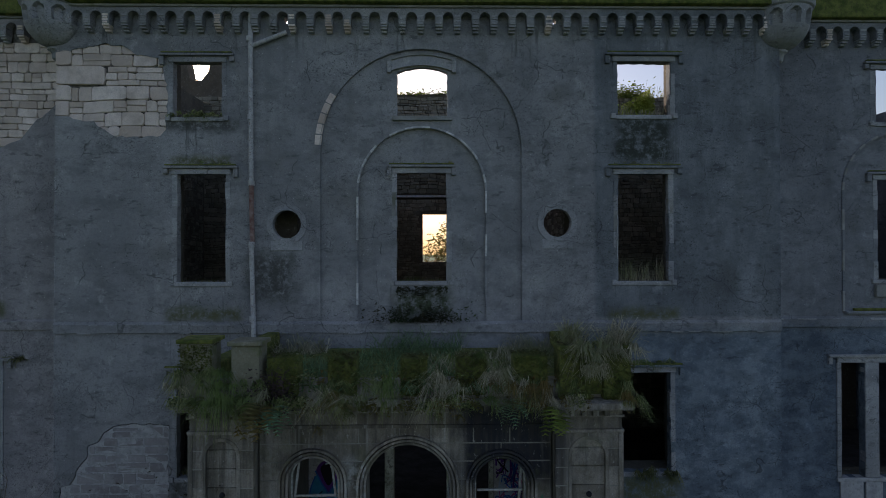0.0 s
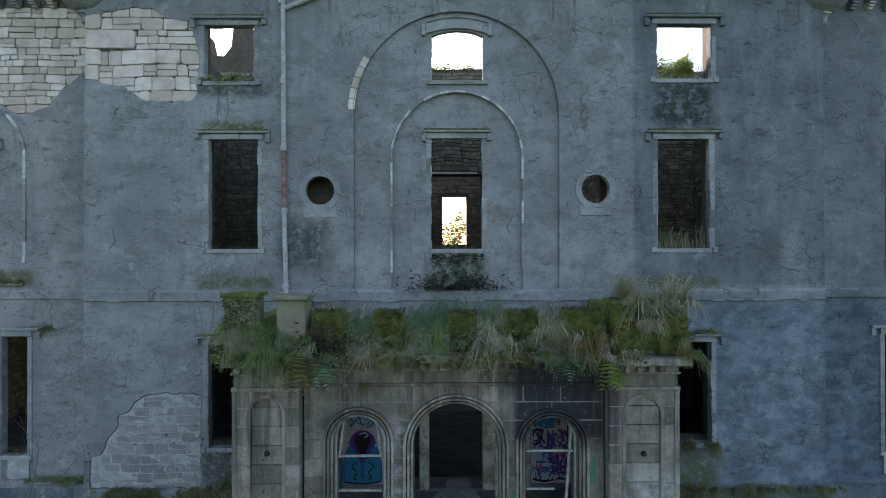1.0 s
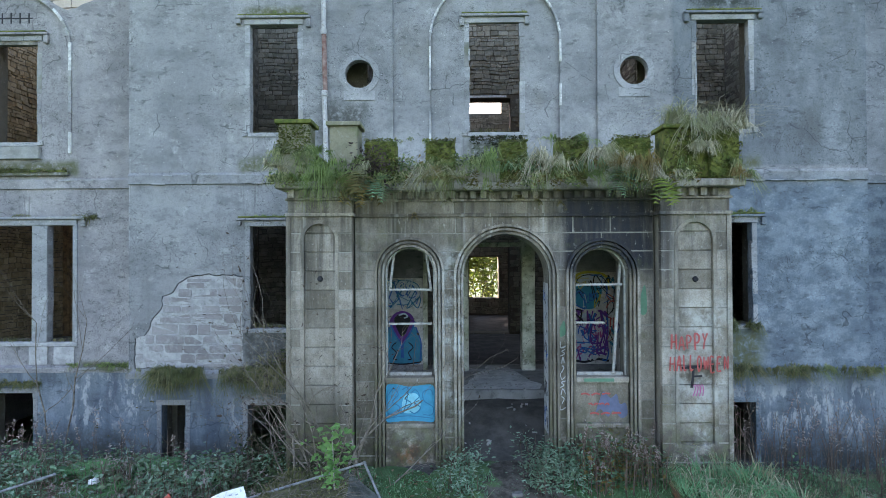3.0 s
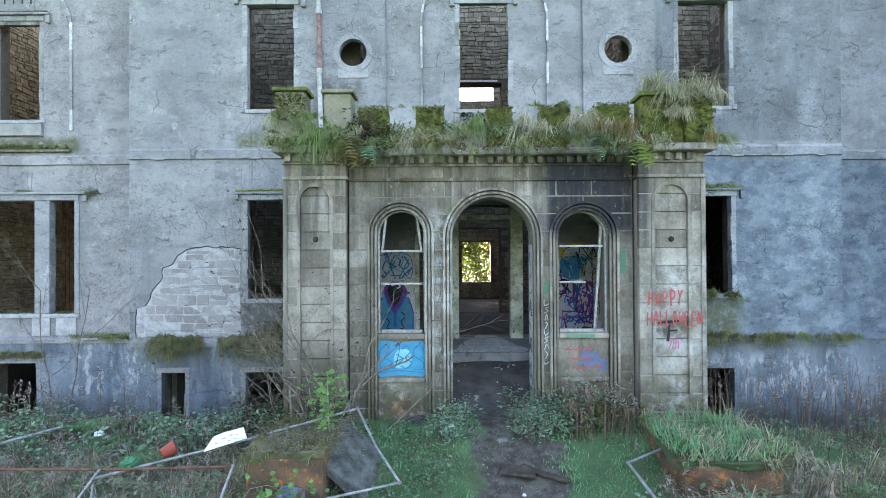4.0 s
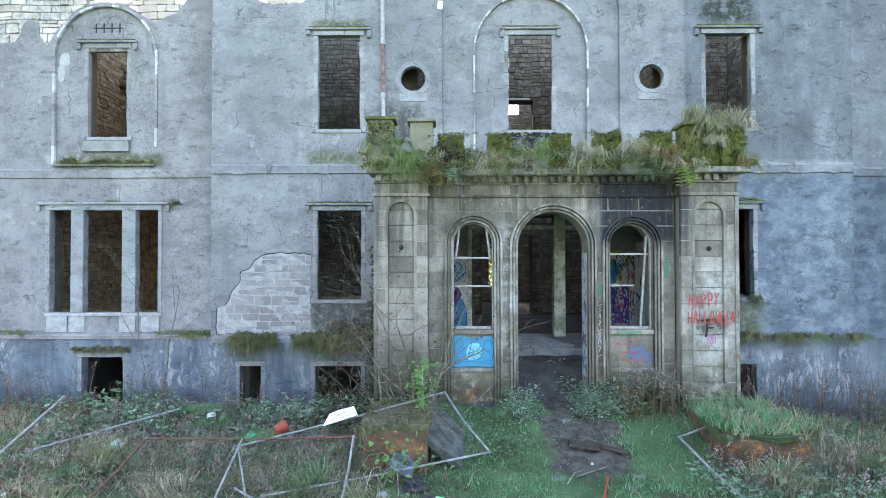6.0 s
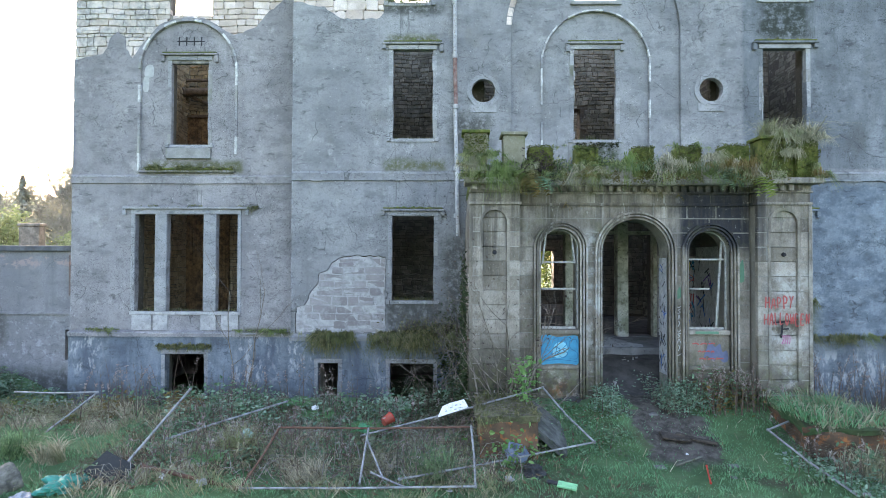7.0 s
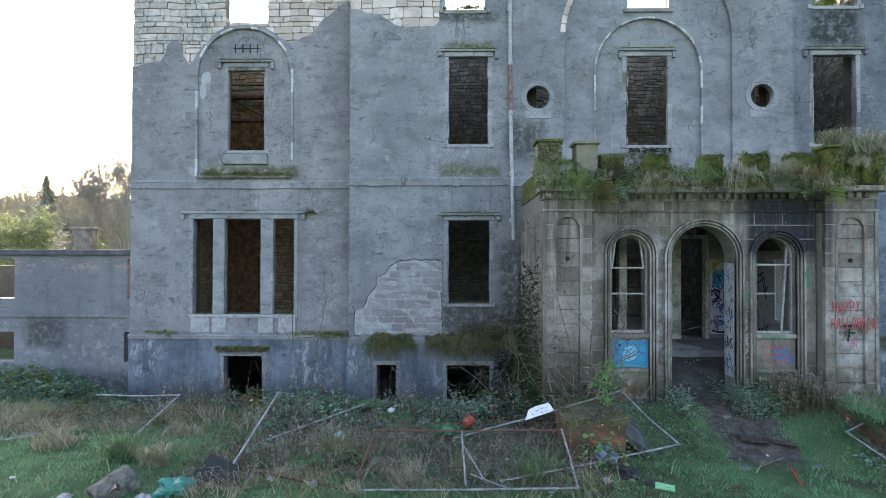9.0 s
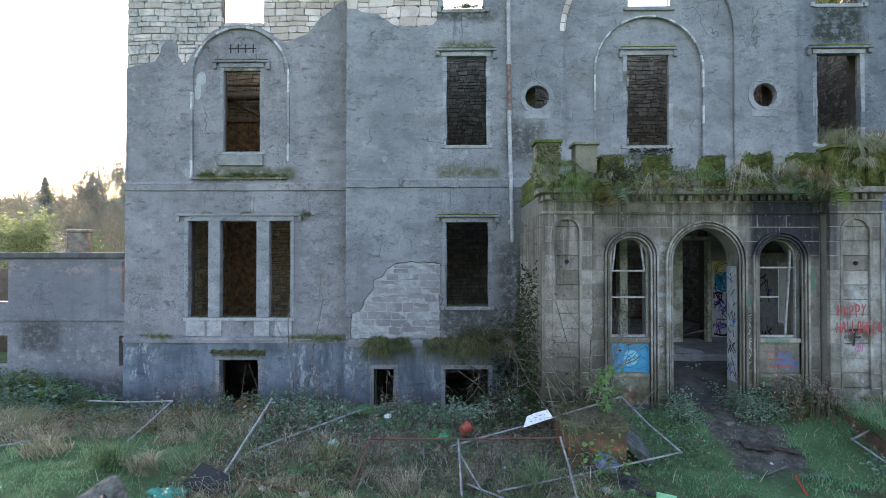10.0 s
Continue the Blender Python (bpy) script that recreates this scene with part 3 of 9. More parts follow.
W3C = [(-0.93, 10.58), (0.23, 10.58), (0.23, 11.58), (0.05, 11.66), (-0.17, 11.70), (-0.35, 11.715), (-0.53, 11.70), (-0.75, 11.66), (-0.93, 11.58)]
W2C = rect(-0.95, 0.22, 6.74, 9.26)
OUTER = arched(-0.37, 2.32, 5.70, 9.80)
INNER = arched(-0.36, 1.49, 5.70, 8.83)
DOOR = rect(-2.03, 1.28, 1.20, 4.45)

# where the render has fallen off
PATCH_TOP = ragged([(-8.67, 10.55), (-8.2, 10.46), (-7.88, 10.43), (-7.65, 10.25), (-7.43, 10.1), (-6.79, 10.04), (-6.35, 10.1), (-6.22, 10.25), (-6.2, 11.28), (-6.34, 11.86),
                    (-6.92, 11.95), (-7.24, 12.18), (-7.69, 12.21), (-8.08, 12.11), (-8.67, 12.02)], 0.03, 0.1, 5)
PATCH_LOW = ragged([(-8.62, 1.36), (-8.62, 2.05), (-8.4, 2.12), (-8.28, 2.3), (-8.2, 2.52), (-8.02, 2.72), (-7.98, 3.02), (-7.75, 3.1), (-7.62, 3.32), (-7.4, 3.46), (-7.0, 3.52), (-6.5, 3.5), (-6.14, 3.47),
                    (-6.14, 1.36)], 0.025, 0.09, 6)
WING_PATCH = ragged([(WEND, 9.19), (-14.5, 9.38), (-14.29, 9.85), (-14.09, 10.01), (-13.87, 9.88), (-13.84, 9.51), (-13.66, 9.24), (-13.5, 9.46), (-12.92, 10.17), (-12.5, 10.38), (-12.01, 10.44), (-11.5, 10.38), (-11.2, 10.23),
                     (-10.9, 10.02), (-10.66, 9.91), (-10.02, 10.15), (-9.77, 10.48), (-9.11, 11.05), (-8.82, 11.14), (-8.75, 12.3), (-9.6, 12.45), (-12.0, 12.5), (WEND, 12.5)], 0.025, 0.1, 7)
W3W, W2W = rect(-12.57, -11.34, 10.50, 11.95), rect(-12.51, -11.43, 6.72, 9.19)
TRIW = [rect(-13.49, -12.91, 1.87, 4.68), rect(-12.56, -11.50, 1.87, 4.68), rect(-11.12, -10.51, 1.87, 4.68)]
BSW = rect(-12.54, -11.41, -0.75, 0.67)
ARCHW = arched(WC, 1.40, 5.88, 8.93)
ARCHE = arched(EC, 1.40, 5.88, 8.93)
shift = lambda loop: [(x + EC - WC, z) for x, z in loop]


def structure(ob, label="", category=""):
    return tagged(ob, label, category, kind="structure")


# rubble cores behind the render
def splay(loop, dx=0.16, top=0.22, low=0.0):
    """The wider hole that an opening has behind its stone skin."""
    xs, zs = [p[0] for p in loop], [p[1] for p in loop]
    return rect(min(xs) - dx, max(xs) + dx, min(zs) - low, max(zs) + top)


core = slab_with_holes("wall_front_core", rect(WEST, EAST, FOOT, 12.66), [splay(W[k]) for k in W] + [splay(W3C, 0.16, 0.4), splay(W2C), DOOR], FRONT + 0.20, FRONT + 0.75, M_DARKMORTAR)
structure(core, "thick rubble core of the ruined house's front wall", "wall")
outline = [(WEST, 1.28), (EAST, 1.28), (EAST, TOP), (WEST, TOP), (WEST, 12.02)] + PATCH_TOP[PATCH_TOP.index((-8.67, 10.55)):PATCH_TOP.index((-8.67, 12.02)) + 1][::-1] + [(WEST, 10.55)]
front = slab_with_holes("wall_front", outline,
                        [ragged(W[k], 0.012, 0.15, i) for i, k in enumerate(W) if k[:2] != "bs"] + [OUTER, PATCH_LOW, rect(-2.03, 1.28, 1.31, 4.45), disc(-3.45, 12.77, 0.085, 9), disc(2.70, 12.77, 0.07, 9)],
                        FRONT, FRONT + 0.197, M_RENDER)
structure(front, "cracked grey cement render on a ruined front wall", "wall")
panel = slab_with_holes("arch_panel_outer", arched(-0.37, 2.318, 5.70, 9.80), [INNER, ragged(W3C, 0.012, 0.1, 3)], FRONT + 0.07, FRONT + 0.196, M_RENDER)
structure(panel, "recessed arched panel of grey render", "wall panel")
panel = slab_with_holes("arch_panel_inner", arched(-0.36, 1.488, 5.70, 8.83), [W2C], FRONT + 0.14, FRONT + 0.195, M_RENDER)
structure(panel, "inner recessed arched panel of grey render", "wall panel")
plinth = slab_with_holes("plinth_front", rect(WEST - 0.05, EAST + 0.05, FOOT, 1.2), [W["bsm"], W["bsl"], W["bsr"]], FRONT - 0.07, FRONT + 0.19, M_PLINTH)
structure(plinth, "dark blue-grey rendered plinth with basement openings", "plinth")

for side, x0, x1, cx, mirror in (("west", WEND, WEST, WC, False), ("east", EAST, EEND, EC, True)):
    f = shift if mirror else (lambda loop: loop)
    tri = [f(t) for t in TRIW]
    core = slab_with_holes(f"wall_{side}_core", rect(x0, x1, FOOT, TOP), [splay(f(W3W)), splay(f(W2W)), splay(f(BSW)), splay(tri[0] + tri[2], 0.12, 0.06)], WING + 0.20, WING + 0.70, M_DARKMORTAR)
    structure(core, "rubble core of the ruined house's wing wall", "wall")
    holes = [ragged(f(W3W), 0.012, 0.15, 4)] + [ragged(t, 0.008, 0.2, 5) for t in tri] + [ARCHE if mirror else ARCHW]
    outline = rect(x0, x1, 1.28, TOP)
    if not mirror:
        # the render stops short below the stripped upper wall
        edge = [p for p in WING_PATCH[:WING_PATCH.index((-8.75, 12.3))] if p[1] < 11.2]
        outline = [(WEND, 1.28), (WEST, 1.28), (WEST, 11.1)] + edge[::-1]
        holes = holes[1:]
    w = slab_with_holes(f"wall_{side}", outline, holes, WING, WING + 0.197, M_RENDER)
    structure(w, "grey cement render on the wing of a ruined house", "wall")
    w = slab_with_holes(f"arch_panel_{side}", [(cx + (x - cx) * 0.999, z) for x, z in (ARCHE if mirror else ARCHW)], [f(W2W)], WING + 0.06, WING + 0.195, M_RENDER)
    structure(w, "recessed arched panel of grey render with scratched marks", "wall panel")
    w = slab_with_holes(f"plinth_{side}", rect(x0, x1 - 0.052 if not mirror else x1, FOOT, 1.22) if not mirror else rect(x0 + 0.052, x1, FOOT, 1.22), [f(BSW)], WING - 0.07, WING + 0.19, M_PLINTH)
    structure(w, "dark blue-grey rendered plinth of the wing", "plinth")

# returns where the middle block steps forward of the wings, and the end walls
for name, x0, x1, y0, y1 in (("wall_return_west", WEST, WEST + 0.5, FRONT + 0.76, WING + 0.6), ("wall_return_east", EAST - 0.5, EAST, FRONT + 0.76, WING + 0.6)):
    structure(boxed(name, x0, x1, y0, y1, FOOT, TOP, M_RENDER), "grey rendered return of the front wall", "wall")
for name, x0, x1 in (("wall_end_west", WEND + 0.003, WEND + 0.6), ("wall_end_east", EEND - 0.6, EEND - 0.003)):
    structure(boxed(name, x0, x1, WING + 0.71, 26.0, FOOT, 12.0, M_RENDER), "grey rendered end wall of a ruined house", "wall")

# inner walls, roofless
HALL_DOOR, HALL_TOP = rect(-1.25, 0.62, 1.25, 4.2), rect(-1.45, 0.70, 5.75, 9.32)
MID, BACK = 19.8, 26.0
mid_top = [(15.0, 14.6), (9.7, 14.5), (9.2, 12.95), (6.8, 12.75), (5.5, 12.95), (2.2, 12.9), (1.0, 12.95), (-1.5, 12.9), (-3.0, 12.95), (-6.2, 12.9), (-6.9, 14.2), (-7.75, 14.6), (-7.85, 13.7), (-8.1, 13.38),
           (-8.5, 13.4), (-8.65, 14.1), (-9.3, 14.3), (-9.5, 11.8), (-11.0, 11.5), (-15.0, 11.4)]
mid = slab_with_holes("wall_inner_middle", [(-15.0, FOOT), (15.0, FOOT)] + mid_top, [HALL_DOOR, HALL_TOP], MID, MID + 0.6, M_DARKMORTAR)
structure(mid, "bare rubble cross wall inside the roofless house", "wall")
back_wins = [rect(-0.60, 0.50, 7.0, 9.2), rect(-0.65, 0.95, 10.35, 12.1), rect(-0.55, 0.77, 2.0, 3.85), rect(-13.0, -11.8, 6.8, 9.2), rect(-13.0, -11.6, 2.0, 4.4), rect(-7.5, -6.3, 6.8, 9.0)]
back = slab_with_holes("wall_back", rect(-15.0, 15.0, FOOT, 12.6), back_wins, BACK, BACK + 0.6, M_DARKMORTAR)
structure(back, "bare rubble back wall with empty window openings", "wall")
for i, (x, top) in enumerate(((-8.5, 12.6), (-3.9, 12.3), (3.1, 12.3), (8.0, 12.6))):
    structure(boxed(f"wall_inner_cross_{i + 1}", x, x + 0.5, FRONT + 0.76, BACK - 0.01, FOOT, top - 0.01 * i, M_DARKMORTAR), "bare rubble partition wall inside a ruin", "wall")
# floors added out of view to block sky light from the ground-floor rooms
for i, (x0, x1, y1) in enumerate(((-8.0, -3.9, MID - 2.2), (-3.398, 3.098, FRONT + 2.6), (3.6, 8.0, MID - 0.005))):
    structure(boxed(f"floor_upper_{i + 1}", x0, x1, FRONT + 0.76, y1, 5.35, 5.62, M_WOOD), "remains of a rotten upper floor", "floor")
structure(boxed("floor_hall", -15.0, 15.0, FRONT + 0.76, BACK - 0.02, 1.0, 1.22, M_DARKFLOOR), "dark earth-strewn hall floor", "floor")
rubble_face("rubble_middle_wall", -9.4, 9.0, 5.7, 12.85, MID - 0.02, [HALL_TOP], 21, mid)
rubble_face("rubble_middle_wall_low", -8.0, 8.0, 1.3, 5.3, MID - 0.02, [HALL_DOOR], 22, mid)
rubble_face("rubble_west_room", -15.0, -8.5, 1.3, 11.3, MID - 0.02, [], 23, mid, None, M_SUNSAND)
structure(boxed("wall_west_lining", WEND + 0.601, WEND + 0.65, WING + 0.72, 19.79, 1.0, 11.5, M_DARKMORTAR), "rubble lining of the wing's end wall", "wall")
lining = bpy.data.objects["wall_west_lining"]
rubble_face("rubble_west_end", 14.7, 19.75, 1.3, 11.4, 0.0, [], 29, lining, (lambda a, y, z: (WEND + 0.67 - y, a, z)), M_SUNSAND)
rubble_face("rubble_back_wall", -3.3, 3.0, 1.3, 12.4, BACK - 0.02, back_wins, 24, back)
for i, (x, d) in enumerate(((-8.0, 1), (3.1, -1), (-3.4, 1), (8.0, -1))):
    rubble_face("rubble_partition", 14.0, 19.7, 1.3, 12.0, 0.0, [], 30 + i, None, (lambda a, y, z, x=x, d=d: (x - d * y, a, z)))["kind"] = "stuff"
for ob in [o for o in scene.objects if o.name.startswith("rubble_partition")]:
    tagged(ob, "rough rubble masonry of a partition wall", "masonry", kind="stuff")

# ---- ground: one sheet to the horizon ----
def smooth(a, b, x):
    t = min(1.0, max(0.0, (x - a) / (b - a)))
    return t * t * (3 - 2 * t)


def ground_z(x, y):
    near = 1.0 - smooth(60, 120, abs(x) + abs(y))
    up = 0.58 * smooth(7.0, 9.3, y) * (1 - smooth(2.3, 4.2, abs(x + 0.5))) * (1 - smooth(9.6, 10.4, y) * smooth(2.0, 3.6, abs(x + 0.5)))
    down = -0.85 * smooth(10.2, 12.3, y) * smooth(-17.5, -15.0, x) * (1 - smooth(16.0, 20.0, x))
    if -4.2 < x < 3.2 and y > 9.3:
        down = 0.0
    bumps = 0.16 * noise.noise(Vector((x * 0.45, y * 0.45, 0.3))) + 0.07 * noise.noise(Vector((x * 1.4, y * 1.4, 4.0)))
    calm = 1 - 0.8 * (1 - smooth(0.7, 1.6, abs(x + 0.3)))
    if y > 13.0 and x > WEND:
        return -1.1
    return (up + down + bumps * calm * (1 - smooth(11.5, 12.6, y) * 0.6)) * near


def stretch(lo, hi, step, far):
    mids = list(np.arange(lo, hi + step / 2, step))
    out, d, s = [], 0.0, step
    while d < far:
        s *= 1.35
        d += s
        out.append(d)
    return [lo - d for d in reversed(out)] + mids + [hi + d for d in out]


gx, gy = stretch(-24.0, 14.0, 0.25, 2500), stretch(1.0, 14.0, 0.25, 2500)
verts = [(x, y, ground_z(x, y) if (y < 13 or x < WEND or abs(x) > 40 or y > 40) else -1.1) for y in gy for x in gx]
faces = [(j * len(gx) + i, j * len(gx) + i + 1, (j + 1) * len(gx) + i + 1, (j + 1) * len(gx) + i) for j in range(len(gy) - 1) for i in range(len(gx) - 1)]
structure(mesh_object("ground", verts, faces, M_GROUND, smooth=True), "uneven turf with a trodden earth path", "ground")

# ---- the portico ----
PF, PC = 9.15, 9.45                          # planes of the end bays and of the middle
PX = (-3.95, -2.94, 1.85, 2.92)
ARCH = (-0.515, 0.685, 3.565, 0.2)           # centre, half width, springing, foot
WIN_L, WIN_R = (-2.065, 0.405, 3.645, 0.2), (1.02, 0.43, 3.59, 0.2)
portico = thing("portico", "soot-stained ashlar portico with three arches and an overgrown parapet", "portico")


def half_width(o, z):
    cx, half, spring, foot = o
    if z < foot:
        return 0.0
    if z <= spring:
        return half
    return math.sqrt(max(0.0, half * half - (z - spring) ** 2))


def block(name, left, right, z0, z1, y0, y1, material, parent, steps=6):
    """One squared stone; left and right give its side edges at each height."""
    zs = [z0 + (z1 - z0) * i / steps for i in range(steps + 1)]
    def outline(inset):
        zz = [min(max(z, z0 + inset), z1 - inset) for z in zs]
        a = [(left(z) + inset, z) for z in zz]
        b = [(right(z) - inset, z) for z in zz]
        return b + a[::-1]
    rings = [[(x, y0, z) for x, z in outline(0.008)], [(x, y0 + 0.008, z) for x, z in outline(0.0)], [(x, y1, z) for x, z in outline(0.0)]]
    k = len(rings[0])
    verts = [p for r in rings for p in r]
    faces = [tuple(range(k))]
    for r in range(2):
        for i in range(k):
            j = (i + 1) % k
            faces.append((r * k + i, (r + 1) * k + i, (r + 1) * k + j, r * k + j))
    return mesh_object(name, verts, faces, material, parent)


def ashlar_rows(x0, x1, rows, openings, y0, y1, parent, rng, width=0.62, gap=0.0055):
    for r, (z0, z1) in enumerate(rows):
        live = sorted(o for o in openings if z0 < o[2] + o[1] and z1 > o[3])
        cuts = [None] + live + [None]
        for a, b in zip(cuts, cuts[1:]):
            L = (lambda z, a=a: a[0] + half_width(a, z)) if a else (lambda z: x0)
            R = (lambda z, b=b: b[0] - half_width(b, z)) if b else (lambda z: x1)
            lo, hi = max(L(z0), L(z1)), min(R(z0), R(z1))
            if min(R(z0) - L(z0), R(z1) - L(z1)) < 0.03:
                continue
            k = max(1, round((hi - lo) / width))
            joints = [lo + (hi - lo) * (i + (0.22 * (1 if r % 2 else -1) + rng.uniform(-0.1, 0.1))) / k for i in range(1, k)]
            edges = [L] + [(lambda z, q=q: q) for q in joints] + [R]
            for p, q in zip(edges, edges[1:]):
                dy = rng.uniform(-0.004, 0.004)
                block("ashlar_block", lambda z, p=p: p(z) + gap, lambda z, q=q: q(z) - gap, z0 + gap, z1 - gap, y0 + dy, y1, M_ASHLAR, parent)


def ring(name, o, inner, outer, y0, y1, foot, material, parent, label="", steps=22):
    """A moulding that follows an arch and its jambs; inner and outer are offsets from the opening's edge."""
    cx, half, spring, _ = o
    def line(r):
        pts = [(cx - r, foot)]
        pts += [(cx - r * math.cos(math.pi * i / steps), spring + r * math.sin(math.pi * i / steps)) for i in range(steps + 1)]
        return pts + [(cx + r, foot)]
    a, b = line(half + inner), line(half + outer)
    k = len(a)
    verts = [(x, y, z) for y in (y0, y1) for loop in (a, b) for x, z in loop]
    faces = []
    for i in range(k - 1):
        faces += [(i, i + 1, k + i + 1, k + i), (2 * k + i, 3 * k + i, 3 * k + i + 1, 2 * k + i + 1),
                  (i, 2 * k + i, 2 * k + i + 1, i + 1), (k + i, k + i + 1, 3 * k + i + 1, 3 * k + i)]
    faces += [(0, k, 3 * k, 2 * k), (k - 1, 3 * k - 1, 4 * k - 1, 2 * k - 1)]
    return mesh_object(name, verts, faces, material, parent, label)


rng = random.Random(41)
BASE, FRIEZE = 0.0, 4.56
hole = lambda o: arched(o[0], o[1], BASE + 0.01, o[2])
slab_with_holes("backing_wall", rect(PX[1], PX[2], BASE, 4.80), [hole(ARCH), hole(WIN_L), hole(WIN_R)], PC + 0.004, PC + 0.52, M_JOINT, portico)
rows = [(0.1 + 0.2975 * i, 0.1 + 0.2975 * (i + 1)) for i in range(-4, 15)]
rows[-1] = (rows[-1][0], FRIEZE)
low_rows, rows = rows, rows[4:]
ashlar_rows(PX[1], PX[2], rows, [ARCH, WIN_L, WIN_R], PC, PC + 0.04, portico, rng)
for o in (ARCH, WIN_L, WIN_R):
    outer = ring("outer_moulding", o, 0.115, 0.155, PC - 0.085, PC + 0.03, 0.15, M_ASHLAR, portico)
    ring("middle_moulding", o, 0.055, 0.092, PC - 0.065, PC + 0.05, 0.15, M_ASHLAR, outer)
    ring("inner_moulding", o, 0.0, 0.034, PC - 0.035, PC + 0.05, 0.15, M_ASHLAR, outer)
for x0, x1, niche in ((PX[0], PX[1], (-3.45, 0.25, 4.17, 0.75)), (PX[2], PX[3], (2.385, 0.275, 4.14, 0.95))):
    boxed("bay_core", x0 + 0.03, x1 - 0.03, PF + 0.09, 9.95, -1.2, 4.80, M_MORTAR, portico)
    if x0 < -3:
        boxed("bay_core", x0 + 0.03, x1 - 0.03, 9.952, 13.18, -1.2, 4.80, M_MORTAR, portico)
    else:
        for y0, y1, z0, z1 in ((9.952, 10.9, -1.2, 4.80), (12.0, 13.18, -1.2, 4.80), (10.902, 11.998, -1.2, 1.95), (10.902, 11.998, 3.6, 4.80)):
            boxed("bay_core", 2.46, x1 - 0.03, y0, y1, z0, z1, M_MORTAR, portico)
    slab_with_holes("joint_bed", rect(x0 + 0.01, x1 - 0.01, -1.1, FRIEZE), [arched(niche[0], niche[1], niche[3], niche[2])], PF + 0.004, PF + 0.088, M_JOINT, portico)
    ashlar_rows(x0, x1, low_rows, [niche], PF, PF + 0.10, portico, rng, 0.8)
    inner = [r for r in rows if r[1] > niche[3]]
    for z0, z1 in inner:
        top = niche[2] + niche[1]
        if z0 < top - 0.03:
            block("niche_block", lambda z: niche[0] - half_width(niche, z) + 0.004, lambda z: niche[0] + half_width(niche, z) - 0.004, z0 + 0.004, min(z1, top) - 0.004, PF + 0.045, PF + 0.10, M_ASHLAR, portico)
    ring("niche_moulding", niche, -0.005, 0.05, PF - 0.018, PF + 0.05, niche[3], M_ASHLAR, portico)
    # side faces of the bays
    side = x0 if x0 < -3 else x1
    s = -1 if x0 < -3 else 1
    for r, (z0, z1) in enumerate(low_rows):
        y = PF + 0.105
        while y < 13.1:
            w = rng.uniform(0.5, 0.95)
            ye = min(y + w, 13.15)
            if s > 0 and ye > 10.9 and y < 12.0 and z1 > 1.95 and z0 < 3.6:
                y = ye
                continue
            boxed("ashlar_block", min(side, side - s * 0.05), max(side, side - s * 0.05), y + 0.004, ye - 0.004, z0 + 0.004, z1 - 0.004, M_ASHLAR, portico)
            y = ye
    boxed("pilaster_edge", x0 - 0.02 if s < 0 else x1 - 0.05, x0 + 0.05 if s < 0 else x1 + 0.02, PF - 0.02, PF - 0.002, 0.1, FRIEZE, M_ASHLAR, portico)
# frieze, dentils and cornice, breaking forward over the end bays
for x0, x1, y in ((PX[0], PX[1], PF), (PX[1] + 0.002, PX[2] - 0.002, PC), (PX[2], PX[3], PF)):
    end = 0.03 if y == PF else 0.0
    boxed("architrave_band", x0 - end, x1 + end, y - 0.045, y + 0.25, FRIEZE - 0.035, FRIEZE + 0.02, M_ASHLAR, portico, 0.012)
    k = max(1, round((x1 - x0) / 0.8))
    for i in range(k):
        a, b = x0 + (x1 - x0) * i / k, x0 + (x1 - x0) * (i + 1) / k
        boxed("frieze_block", a + 0.003, b - 0.003, y - 0.008, y + 0.24, FRIEZE + 0.022, 4.77, M_ASHLAR, portico, 0.006)
    bed = boxed("bed_mould", x0 - end, x1 + end, y - 0.05, y + 0.25, 4.773, 4.81, M_ASHLAR, portico, 0.01)
    k = round((x1 - x0) / 0.165)
    for i in range(k):
        c = x0 + (x1 - x0) * (i + 0.5) / k
        if rng.random() < 0.93:
            boxed("dentil", c - 0.045, c + 0.045, y - 0.12, y + 0.1, 4.813, 4.93, M_ASHLAR, bed, 0.006)
    boxed("dentil_backing", x0, x1, y - 0.03, y + 0.25, 4.812, 4.93, M_ASHLAR, portico)
    boxed("cornice", x0 - (0.12 if y == PF else -0.10), x1 + (0.12 if y == PF else -0.10), y - 0.27, y + 0.4, 4.933, 5.05, M_ASHLAR, portico, 0.03)
boxed("portico_roof", PX[0] + 0.04, PX[3] - 0.04, PC + 0.53, 13.19, 4.70, 4.98, M_MORTAR, portico)
boxed("roof_soil", PX[0] + 0.02, PX[3] - 0.02, PF + 0.3, 13.18, 4.985, 5.22, M_MOSS, portico, 0.05)
# parapet: low wall, merlons, corner piers with caps
boxed("parapet_wall", PX[0] + 0.05, PX[3] - 0.05, PF + 0.12, PF + 0.42, 5.053, 5.34, M_ASHLAR, portico, 0.02)
for x0, x1, top in ((-1.79, -1.32, 5.72), (-0.62, -0.19, 5.70), (0.27, 0.77, 5.72), (1.2, 1.75, 5.75), (-2.75, -2.25, 5.72), (2.36, 2.68, 5.62)):
    boxed("merlon", x0, x1, PF + 0.06, PF + 0.44, 5.10, top, M_MOSS, portico, 0.05)
